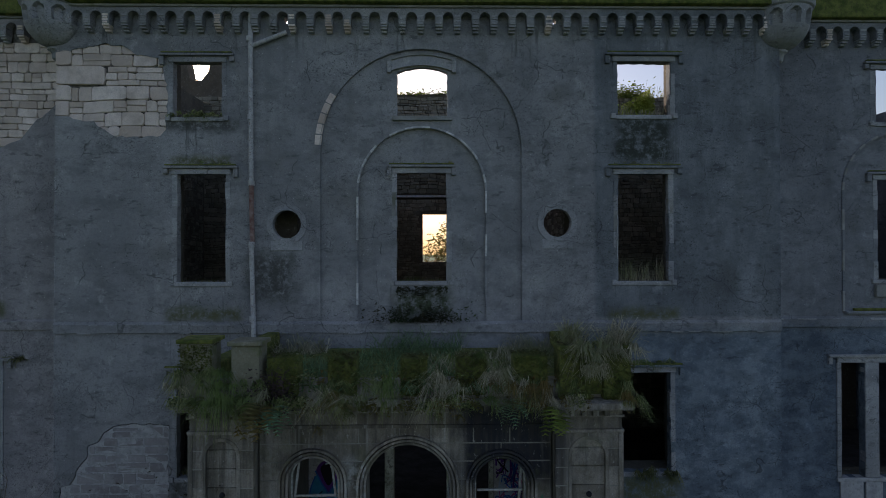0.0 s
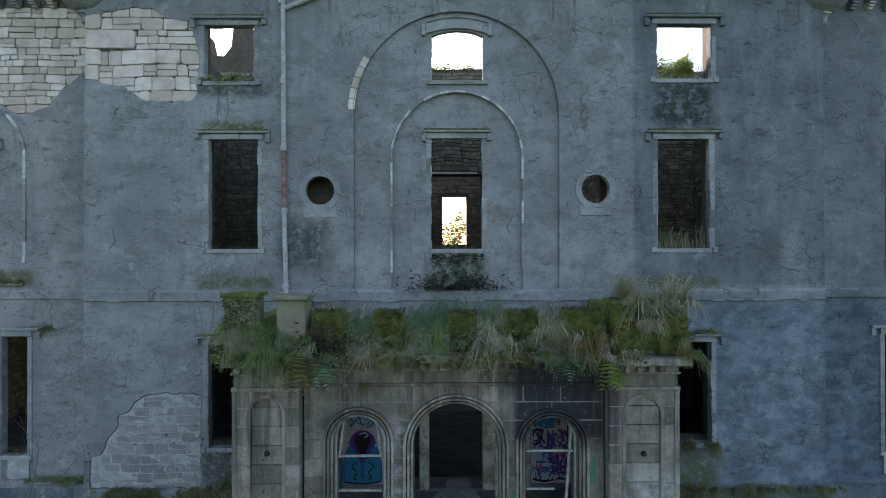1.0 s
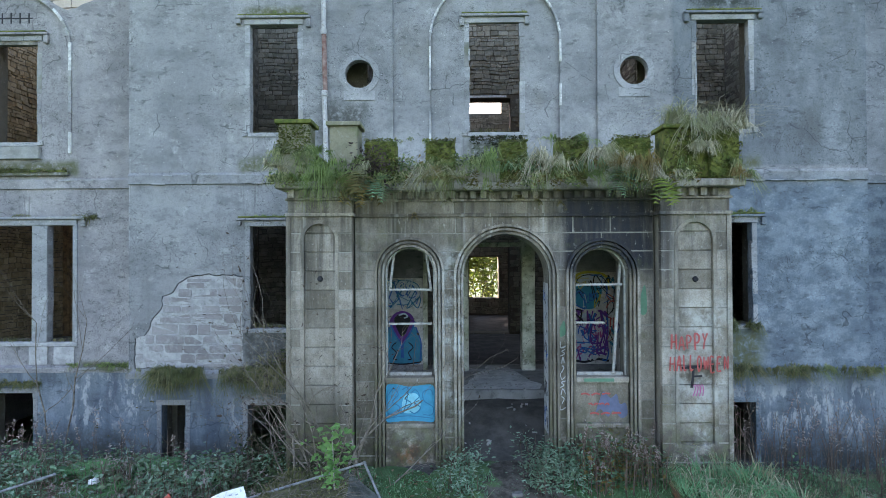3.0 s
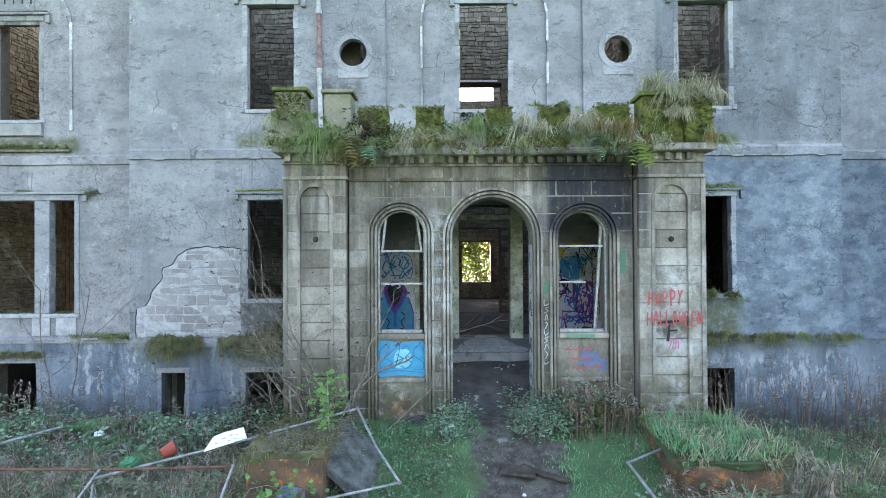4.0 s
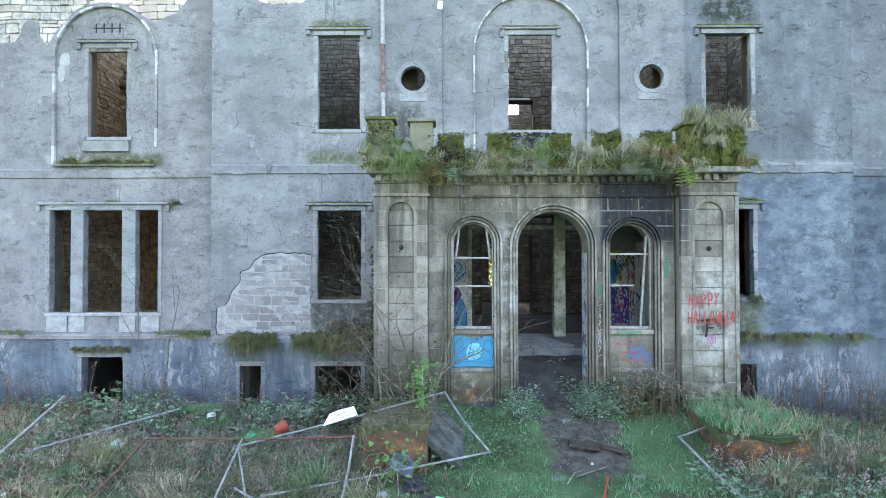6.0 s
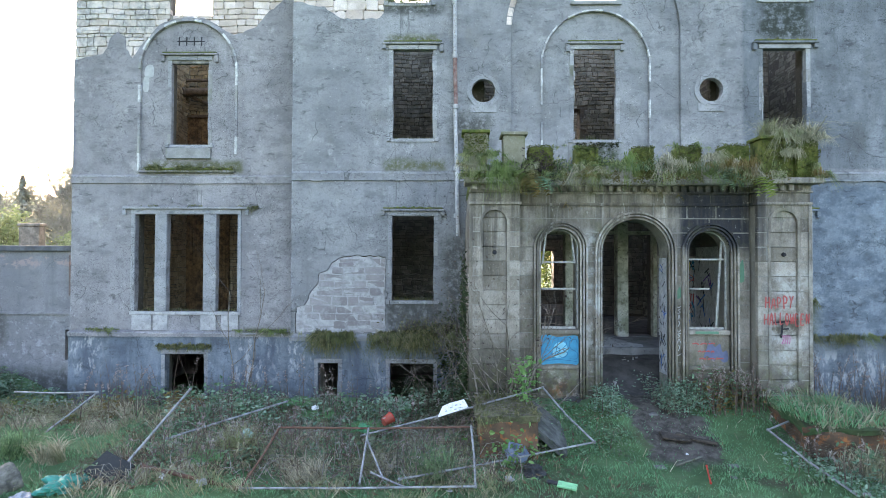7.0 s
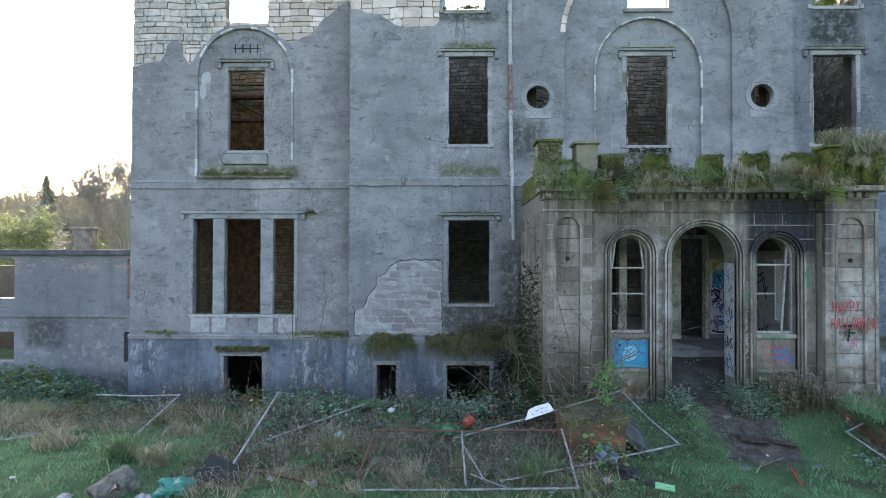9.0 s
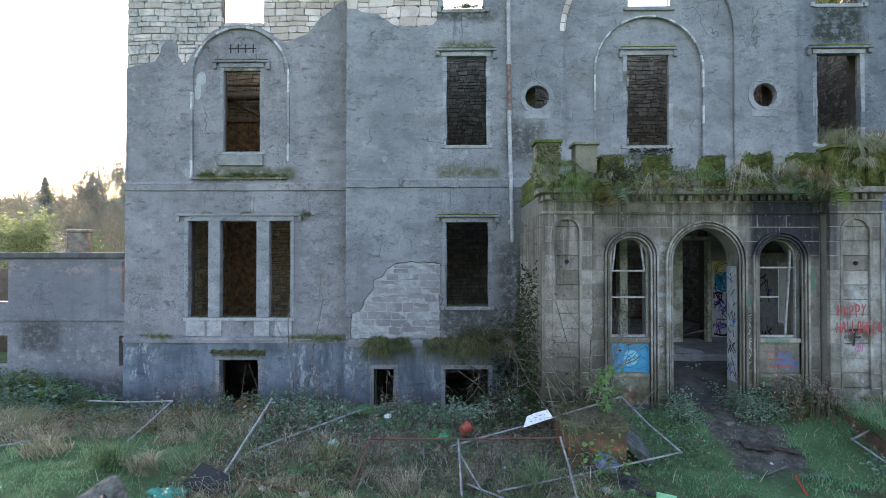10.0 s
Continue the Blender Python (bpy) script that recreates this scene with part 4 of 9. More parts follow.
for x0, x1, y0, top in ((-4.08, -3.60, PF - 0.05, 5.97), (-3.28, -2.84, PF - 0.05, 5.93), (1.92, 2.42, PF - 0.05, 5.85), (2.62, 3.06, PF - 0.05, 5.85)):
    mossy = x0 > 0
    pier = boxed("pier", x0, x1, y0, y0 + 0.45, 5.053, top, M_MOSS if mossy else M_PIER, portico, 0.02)
    boxed("pier_cap", x0 - 0.05, x1 + 0.05, y0 - 0.05, y0 + 0.50, top + 0.002, top + 0.07, M_MOSS if mossy or x0 < -3.5 else M_PIER, pier, 0.02)
for x0, x1 in ((PX[0] + 0.05, PX[0] + 0.35), (PX[3] - 0.35, PX[3] - 0.05)):
    boxed("parapet_side", x0, x1, PF + 0.43, 13.15, 5.23, 5.6, M_MOSS, portico, 0.04)
# stone panels under the two windows
for o in (WIN_L, WIN_R):
    x0, x1 = o[0] - o[1] + 0.005, o[0] + o[1] - 0.005
    boxed("window_sill", x0, x1, PC - 0.01, PC + 0.30, 1.86, 1.95, M_ASHLAR, portico, 0.015)
    boxed("apron_panel", x0, x1, PC + 0.07, PC + 0.30, 1.21, 1.858, M_ASHLAR, portico)
    boxed("apron_ledge", x0, x1, PC + 0.0, PC + 0.30, 1.13, 1.208, M_ASHLAR, portico, 0.02)
    boxed("apron_foot", x0, x1, PC + 0.05, PC + 0.30, 0.2, 1.128, M_ASHLAR, portico)
# vestibule inside
boxed("vestibule_floor", PX[0] + 0.9, 2.45, 11.35, 13.965, 0.6, 1.30, M_SCREED, portico, 0.03)
boxed("vestibule_step", -1.3, 0.4, 11.0, 11.348, 0.4, 1.10, M_DARKFLOOR, portico, 0.06)
bm = bmesh.new()
bmesh.ops.create_grid(bm, x_segments=14, y_segments=18, size=1.0)
for v in bm.verts:
    x, y = -0.5 + v.co.x * 2.9, 10.25 + v.co.y * 1.1
    v.co = Vector((x, y, 0.5 + 0.62 * smooth(9.3, 11.2, y) + 0.10 * noise.noise(Vector((x * 2, y * 2, 7)))))
part("rubble_slope", bm, M_DARKFLOOR, portico, "dark slope of earth and leaf litter", True)

# pale wedge over the screed; its colour makes up for light missing here
M_BRIGHTSCREED = plain("lime_dust", (0.42, 0.43, 0.43), (0.62, 0.62, 0.61), 3, 0.95, 0, 0.5, (0.26, 0.26, 0.255))
bm = bmesh.new()
bmesh.ops.create_grid(bm, x_segments=20, y_segments=16, size=1.0)
for v in bm.verts:
    f = (v.co.y + 1) / 2
    half = (0.86 * (1 - f) + 0.22 * f) * (1 + 0.25 * noise.noise(Vector((v.co.y * 2.5, 3.0, 1.0 if v.co.x > 0 else 5.0))))
    edge = max(abs(v.co.x), abs(v.co.y))
    x, y = -0.42 + 0.1 * f + v.co.x * half, 11.39 + 2.45 * f
    v.co = Vector((x, y, 1.299 + (1 - edge ** 4) * (0.022 + 0.014 * noise.noise(Vector((x * 4, y * 4, 2))))))
tagged(part("dust_fan", bm, M_BRIGHTSCREED, None, "", True), "fan of pale lime dust on the vestibule floor", "dust", kind="stuff")

q = random.Random(77)
verts, faces = [], []
for _ in range(42):
    x, y = q.uniform(-1.2, 0.2), q.uniform(9.7, 13.6)
    z = 1.305 if y > 11.36 else 1.105 if y > 11.0 else 0.53 + 0.62 * smooth(9.3, 11.2, y)
    m = pose(x, y, z, q.uniform(-12, 12), q.uniform(-12, 12), q.uniform(0, 180))
    l, w, h = q.uniform(0.012, 0.032) * (3 if q.random() < 0.12 else 1), q.uniform(0.008, 0.02), q.uniform(0.008, 0.02)
    k = len(verts)
    verts += [m @ Vector((a * l, b * w, c * h)) for c in (-1, 1) for a, b in ((-1, -1), (1, -0.8), (0.8, 1), (-0.9, 0.8))]
    faces += [tuple(k + i for i in f) for f in ((4, 5, 6, 7), (0, 1, 5, 4), (1, 2, 6, 5), (2, 3, 7, 6), (3, 0, 4, 7), (3, 2, 1, 0))]
tagged(mesh_object("floor_debris", verts, faces, M_DRESSED), "pale chips of stone and lath strewn on the vestibule floor", "debris", kind="stuff")

# ---- stones, trims and openings of the front ----
def loose_stones(name, loop, y_face, parent, seed, holes=(), material=None, size=(0.10, 0.36, 0.25, 0.95, 0.010), proud=(0.012, 0.028), whole=False):
    """Single stones wherever the render has fallen."""
    rng = random.Random(seed)
    xs, zs = [p[0] for p in loop], [p[1] for p in loop]
    for a, b, c, d in courses(rng, max(min(xs) - 0.1, WEST if y_face == FRONT else WEND), max(xs) + 0.1, min(zs) - 0.15, max(zs) + 0.1, *size):
        while whole and b - a > 0.12 and not all(inside(loop, a, z) for z in (c, d)):
            a += 0.02
        while whole and b - a > 0.12 and not all(inside(loop, b, z) for z in (c, d)):
            b -= 0.02
        for h in holes:
            if len(h) == 4 and h[0][0] < (a + b) / 2 < h[2][0]:
                low, high = min(p[1] for p in h), max(p[1] for p in h)
                if c < high < d - 0.05:
                    c = high + 0.006
                elif c + 0.05 < low < d:
                    d = low - 0.006
        while b - a > 0.10 and any(inside(h, a, z) for h in holes for z in (c, (c + d) / 2, d)):
            a += 0.02
        while b - a > 0.10 and any(inside(h, b, z) for h in holes for z in (c, (c + d) / 2, d)):
            b -= 0.02
        spots = [(x, z) for x in (a, b, (a + b) / 2) for z in (c, d)]
        if not (all if whole else any)(inside(loop, x, z) for x, z in spots) or any(inside(h, x, z) for h in holes for x, z in spots + [((a + b) / 2, (c + d) / 2)]):
            continue
        v, f = stone_prism(rng, a, b, c, d, y_face + rng.uniform(*proud), y_face + 0.19, 0.02)
        v = [(p[0], p[1], p[2] + 0.07 * noise.noise(Vector((p[0] * 0.8, seed, p[2] * 0.4)))) for p in v]
        mesh_object(name, v, f, material or M_RUBBLE, parent)


M_PATCHMORTAR = plain("lime_mortar", (0.30, 0.30, 0.30), (0.46, 0.455, 0.45), 5, 0.9, 0, 0.6, (0.22, 0.215, 0.21))
M_BED = plain("deep_joint", (0.05, 0.046, 0.04), (0.24, 0.225, 0.195), 3.5, 0.95, 0, 0.6, (0.10, 0.09, 0.075))
M_LIMEBED = plain("lime_joint", (0.06, 0.056, 0.048), (0.34, 0.32, 0.285), 2.2, 0.95, 0, 0.6, (0.10, 0.093, 0.08))
slab_with_holes("mortar_bed", rect(-8.69, -6.1, 9.9, 12.35), [], FRONT + 0.075, FRONT + 0.198, M_BED, front)
shrunk = [(-7.2 + (x + 7.2) * 0.986, 2.2 + (z - 2.2) * 0.982) for x, z in PATCH_LOW]
slab_with_holes("mortar_bed", shrunk, [], FRONT + 0.017, FRONT + 0.198, M_PATCHMORTAR, front)
# squared corner stones of the middle block, then rubble beside them
q = random.Random(54)
for z0, z1, w in ((11.72, 12.06, 0.36), (11.28, 11.70, 1.12), (10.92, 11.26, 0.36), (10.56, 10.90, 0.30)):
    v, f = stone_prism(q, WEST + 0.004, WEST + w, z0, z1, FRONT + 0.004, FRONT + 0.19, 0.012)
    mesh_object("stone", v, f, M_RUBBLE, front)
QUOINS = [rect(WEST, WEST + w + 0.004, z0, z1) for z0, z1, w in ((11.72, 12.06, 0.36), (11.28, 11.70, 1.12), (10.92, 11.26, 0.36), (10.56, 10.90, 0.30))]
loose_stones("stone", PATCH_TOP, FRONT, front, 51, QUOINS, None, (0.10, 0.33, 0.18, 0.7, 0.005), (0.004, 0.032))
loose_stones("stone", shrunk, FRONT, front, 52, (), M_WASHED, (0.17, 0.29, 0.3, 0.8, 0.008), (0.004, 0.020), True)
west_wall = bpy.data.objects["wall_west"]
slab_with_holes("mortar_bed", rect(WEND + 0.01, WEST - 0.01, 9.1, TOP), [W3W, arched(WC, 1.37, 9.2, 9.21, 1.10)], WING + 0.065, WING + 0.198, M_LIMEBED, west_wall)
loose_stones("stone", rect(WEND + 0.02, WEST - 0.02, 9.0, 12.4), WING, west_wall, 53, [W3W, [(x, z) for x, z in ARCHW if z > 8.8]], None, (0.09, 0.30, 0.16, 0.62, 0.005), (0.004, 0.03))


def window_trim(name, x0, x1, z0, z1, y, label, hood=True, sill=True, rng=random.Random(61), wide=0.30, margin=True, tone=None):
    """The stone dressings round one empty opening."""
    w = thing(name, label, "window", at=((x0 + x1) / 2, y, z0))
    off = Vector(w.location)
    def add(part_name, a, b, ya, yb, c, d, material, bevel=0.012):
        bm = box(bmesh.new(), a, b, ya, yb, c, d, bevel)
        bmesh.ops.translate(bm, vec=-off, verts=bm.verts)
        return part(part_name, bm, material, under or w)
    under = None
    if hood:
        under = add("hood", x0 - wide, x1 + wide, y - 0.11, y - 0.003, z1 + 0.13, z1 + 0.19, M_RENDER, 0.02)
        if rng.random() < 0.75:
            add("hood_moss", x0 - wide + 0.05, x1 + wide - 0.05, y - 0.105, y - 0.004, z1 + 0.193, z1 + 0.225, M_MOSS, 0.012)
        hood_part, under = under, None
        add("lintel", x0 - 0.12, x1 + 0.12, y - 0.035, y - 0.004, z1 + 0.002, z1 + 0.127, M_PALE)
        under = hood_part
        for a, b in ((x0 - wide, x0 - wide + 0.11), (x1 + wide - 0.11, x1 + wide)):
            drop = rng.choice((0.12, 0.18, 0.2))
            add("label_stop", a, b, y - 0.09, y - 0.005, z1 + 0.125 - drop, z1 + 0.127, M_RENDER, 0.02)
        under = None
    if margin:
        for a, b in ((x0 - 0.11, x0 - 0.004), (x1 + 0.004, x1 + 0.11)):
            z = z0
            while z < z1 - 0.05:
                h = rng.uniform(0.22, 0.6)
                e = min(z + h, z1)
                if rng.random() < 0.86:
                    chip = rng.uniform(-0.025, 0.02)
                    add("jamb_stone", a + (chip if a > x0 else 0.0), b + (chip if a < x0 else 0.0), y - rng.uniform(0.006, 0.014), y + 0.12, z + 0.003, e - 0.003, tone or rng.choice((M_PALE, M_RENDER, M_RENDER, M_PALE, M_RENDER, M_PALE, M_RENDER, M_PALE, M_PALE, M_DRESSED)), 0.006)
                z = e
    if sill:
        under = add("sill", x0 - 0.05, x1 + 0.05, y - 0.03, y + 0.25, z0 - 0.10, z0 - 0.002, M_PALE, 0.02)
        for a, b in ((x0 - 0.16, x0 - 0.055), (x1 + 0.055, x1 + 0.16)):
            add("sill_stub", a, b, y - 0.06, y + 0.05, z0 - 0.09, z0 + 0.03, M_PALE, 0.015)
    return w


empty_tall = "tall empty window opening with worn stone dressings"
for k, (x0, x1, z0, z1, y, lab) in enumerate((
        (-6.06, -4.95, 10.53, 11.79, FRONT, "small empty top window with a mossy sill and broken sky behind"),
        (4.19, 5.42, 10.60, 11.84, FRONT, "small empty top window with greenery growing behind"),
        (-5.97, -4.86, 6.74, 9.21, FRONT, empty_tall), (4.20, 5.38, 6.74, 9.22, FRONT, empty_tall + " and dry grass on the sill"),
        (-0.95, 0.22, 6.74, 9.26, FRONT + 0.14, empty_tall + " under a blind arch"),
        (-5.97, -4.82, 2.27, 4.60, FRONT, empty_tall + " beside the portico"), (4.20, 5.40, 2.32, 4.62, FRONT, empty_tall + " beside the portico"),
        (-12.51, -11.43, 6.72, 9.19, WING + 0.06, empty_tall + " in the wing"), (EC - 0.51, EC + 0.57, 6.72, 9.19, WING + 0.06, empty_tall + " in the wing"),
        (EC - 0.6, EC + 0.6, 10.6, 11.9, WING, "small empty top window of the wing"))):
    window_trim(f"window_{k + 1}", x0, x1, z0, z1, y, lab, wide=0.22 if y > FRONT + 0.1 and k < 6 else 0.30)["kind"] = "structure"

# the middle top window: segmental stone head, partly pale where it broke
w = thing("window_11", "small segmental-headed empty window with a pale broken head", "window")
w["kind"] = "structure"
rise = lambda x: 0.13 * (1 - ((x + 0.36) / 0.72) ** 2)
xs = [-1.06 + 1.40 * i / 14 for i in range(15)]
slab_with_holes("hood", [(x, 11.615 + rise(x)) for x in xs] + [(x, 11.84 + rise(x)) for x in xs[::-1]], [], FRONT + 0.0, FRONT + 0.10, M_PALE, w)
slab_with_holes("drip_mould", [(x, 11.842 + rise(x)) for x in xs] + [(x, 11.89 + rise(x)) for x in xs[::-1]], [], FRONT - 0.04, FRONT + 0.08, M_DRESSED, w)
for x in (-1.16, 0.345):
    boxed("label_stop", x, x + 0.095, FRONT - 0.03, FRONT + 0.08, 11.57, 11.83, M_PALE, w, 0.02)
boxed("sill", -1.05, 0.35, FRONT + 0.0, FRONT + 0.3, 10.47, 10.575, M_DRESSED, w, 0.02)

# round windows
for k, (cx, cz) in enumerate(((-3.46, 8.06), (2.78, 8.09))):
    w = thing(f"window_{12 + k}", "round empty window with a pale stone ring and square base", "window")
    w["kind"] = "structure"
    a, b = disc(cx, cz, 0.325), disc(cx, cz, 0.46)
    slab_with_holes("stone_ring", b, [a], FRONT - 0.03, FRONT + 0.1, M_PALE, w)
    boxed("ring_base", cx - 0.36, cx + 0.36, FRONT - 0.022, FRONT - 0.002, cz - 0.60, cz - 0.38, M_PALE, w, 0.01)

# three-light windows of the wings
for k, c in enumerate((WC, EC)):
    w = thing(f"window_{14 + k}", "three-light empty window with stone mullions and a balustraded apron", "window")
    w["kind"] = "structure"
    d = c - WC
    hood_part = boxed("hood", -13.84 + d, -10.18 + d, WING - 0.10, WING - 0.003, 4.83, 4.90, M_PALE, w, 0.02)
    boxed("lintel", -13.6 + d, -10.4 + d, WING - 0.04, WING - 0.004, 4.69, 4.827, M_PALE, w, 0.01)
    for x in (-13.84, -10.28):
        boxed("label_stop", x + d, x + 0.10 + d, WING - 0.08, WING - 0.005, 4.66, 4.827, M_PALE, hood_part, 0.02)
    for a, b in ((-13.61, -13.495), (-12.905, -12.565), (-11.495, -11.125), (-10.505, -10.39)):
        boxed("mullion", a + d, b + d, WING - 0.03, WING + 0.18, 1.88, 4.687, M_PALE, w, 0.02)
    boxed("sill", -13.62 + d, -10.38 + d, WING - 0.05, WING + 0.2, 1.78, 1.875, M_PATCHMORTAR, w, 0.02)
    for a, b in ((-13.55, -12.98), (-12.92, -12.5), (-11.55, -11.1), (-10.95, -10.45)):
        boxed("apron_block", a + d, b + d, WING - 0.045, WING - 0.002, 1.34, 1.777, M_PATCHMORTAR, w, 0.015)
    ledge_part = boxed("upper_ledge", -13.40 + d, -10.58 + d, WING - 0.10, WING - 0.001, 5.885, 5.96, M_RENDER, w, 0.02)
    boxed("ledge_moss", -13.2 + d, -10.65 + d, WING - 0.09, WING - 0.002, 5.963, 6.03, M_MOSS, ledge_part, 0.025)
    boxed("lower_sill", -12.62 + d, -11.32 + d, WING - 0.05, WING + 0.055, 6.30, 6.60, M_DRESSED, w, 0.015)

# basement openings
for k, (x0, x1, z1, y) in enumerate(((-7.96, -7.42, 0.56, FRONT - 0.07), (-6.0, -4.82, 0.56, FRONT - 0.07), (4.2, 5.4, 0.60, FRONT - 0.07), (-12.54, -11.41, 0.67, WING - 0.07))):
    window_trim(f"window_{16 + k}", x0, x1, -0.75, z1, y, "low basement window opening with plain grey margins", False, False, tone=M_RENDER)["kind"] = "structure"
    boxed("head", x0 - 0.12, x1 + 0.12, y - 0.03, y - 0.003, z1 + 0.003, z1 + 0.12, M_RENDER, bpy.data.objects[f"window_{16 + k}"], 0.01)
    bpy.data.objects["head" if k == 0 else f"head.{k:03d}"].matrix_parent_inverse = bpy.data.objects[f"window_{16 + k}"].matrix_basis.inverted()

# string course, plinth ledge
def ledge(name, x0, x1, y, z0, z1, out, material, label):
    bm = bmesh.new()
    k = max(2, int((x1 - x0) / 0.25))
    rows = []
    for i in range(k + 1):
        x = x0 + (x1 - x0) * i / k
        w = 0.012 * noise.noise(Vector((x * 3, y, z0)))
        rows.append([bm.verts.new(p) for p in ((x, y - 0.002, z0), (x, y - out + w, z0 + 0.015 + w), (x, y - out + w, z1 - 0.06 + w), (x, y - 0.002, z1 + w))])
    for a, b in zip(rows, rows[1:]):
        for i in range(3):
            bm.faces.new((a[i], b[i], b[i + 1], a[i + 1]))
        bm.faces.new((a[3], b[3], b[0], a[0]))
    bm.faces.new(rows[0])
    bm.faces.new(rows[-1][::-1])
    return structure(part(name, bm, material), label, "trim")


for x0, x1, y in ((WEST, EAST, FRONT), (WEND, WEST - 0.003, WING), (EAST + 0.003, EEND, WING)):
    ledge("trim_string_course", x0, x1, y, 5.56, 5.83, 0.05, M_RENDER, "weathered string course across the front")
    ledge("trim_plinth_ledge", x0, x1, y, 1.15, 1.33, 0.13, M_RENDER, "mossy sloping ledge on top of the plinth")

def broken_edge(name, x0, x1, y, z, label, seed, fill=0.5, upright=None):
    """A worn arris: short pale lengths of render that still hold, with gaps between."""
    q = random.Random(seed)
    bm = bmesh.new()
    at, end = (x0, x1) if upright is None else upright
    while at < end:
        l = q.uniform(0.06, 0.5)
        if q.random() < fill:
            a, b, t = at, min(at + l, end), q.uniform(0.012, 0.03)
            if upright is None:
                box(bm, a, b, y - q.uniform(0.012, 0.02), y + 0.02, z - t, z + q.uniform(0.004, 0.02), 0.006)
            else:
                box(bm, x0 - t * 0.3, x0 + t, y - q.uniform(0.006, 0.012), y + 0.02, a, b, 0.005)
        at += l + q.uniform(0.0, 0.25)
    return structure(part(name, bm, M_PALE), label, "trim")


broken_edge("trim_string_arris", WEST, EAST, FRONT - 0.05, 5.77, "chipped pale upper edge of the string course", 811)
broken_edge("trim_string_arris", WEND, WEST - 0.01, WING - 0.05, 5.77, "chipped pale upper edge of the string course", 812, 0.7)
broken_edge("trim_string_arris", EAST + 0.01, EEND, WING - 0.05, 5.77, "chipped pale upper edge of the string course", 813)
broken_edge("trim_string_foot", WEST, EAST, FRONT - 0.05, 5.575, "chipped lower edge of the string course", 814, 0.35)
broken_edge("trim_plinth_arris", WEND, WEST - 0.01, WING - 0.13, 1.27, "chipped pale edge of the plinth ledge", 815, 0.6)
broken_edge("trim_corner_arris", WEST + 0.002, 0, FRONT, 0, "chipped pale corner of the middle block", 816, 0.55, (1.36, 10.4))
broken_edge("trim_corner_arris", WEND + 0.004, 0, WING, 0, "chipped pale corner of the wing", 817, 0.4, (1.36, 9.1))

# corbel table under the eaves and the overgrown gutter above
for x0, x1, y in ((WEST, EAST, FRONT), (WEND, WEST - 0.3, WING), (EAST + 0.3, EEND, WING)):
    eaves = thing("corbel_cornice", "stone corbel table with small arched gaps below a mossy gutter", "cornice")
    eaves["kind"] = "structure"
    k = round((x1 - x0) / 0.418)
    crng = random.Random(71)
    pts = [(x1, 12.97), (x0, 12.97)]
    for i in range(k):
        c, w = x0 + (x1 - x0) * (i + 0.5) / k, (x1 - x0) / k
        r = w * 0.30
        pts += [(c - w / 2, 12.60), (c - r, 12.60)] + [(c - r * math.cos(math.pi * j / 8), 12.76 + r * math.sin(math.pi * j / 8)) for j in range(9)] + [(c + r, 12.60)]
    pts.append((x1, 12.60))
    band = slab_with_holes("arcade_band", pts, [], y - 0.22, y - 0.002, M_RENDER, eaves)
    boxed("top_moulding", x0, x1, y - 0.27, y - 0.002, 12.973, 13.03, M_DRESSED, eaves, 0.02)
    boxed("gutter_slab", x0 - 0.05, x1 + 0.05, y - 0.40, y + 0.5, 13.033, 13.30 if y == FRONT else 13.75, M_MOSS, eaves, 0.06)
    for i in range(k + 1):
        c = x0 + (x1 - x0) * i / k
        bm = bmesh.new()
        for j, (out, lo, hi) in enumerate(((0.21, 12.55, 12.597), (0.16, 12.50, 12.547), (0.10, 12.45, 12.497))):
            wd = 0.078 - 0.008 * j
            box(bm, max(c - wd, x0), min(c + wd, x1), y - out - crng.uniform(0, 0.015), y - 0.002, lo + 0.003, hi, 0.01)
        for z in (12.605, 12.66, 12.715, 12.77):
            if crng.random() < 0.8:
                a = crng.uniform(0.05, 0.075)
                box(bm, max(c - a, x0), min(c + a, x1), y - 0.228 - crng.uniform(0, 0.016), y - 0.218, z, z + 0.042, 0.004)
        part("corbel", bm, M_PALE if crng.random() < 0.8 else M_RUBBLE, band)

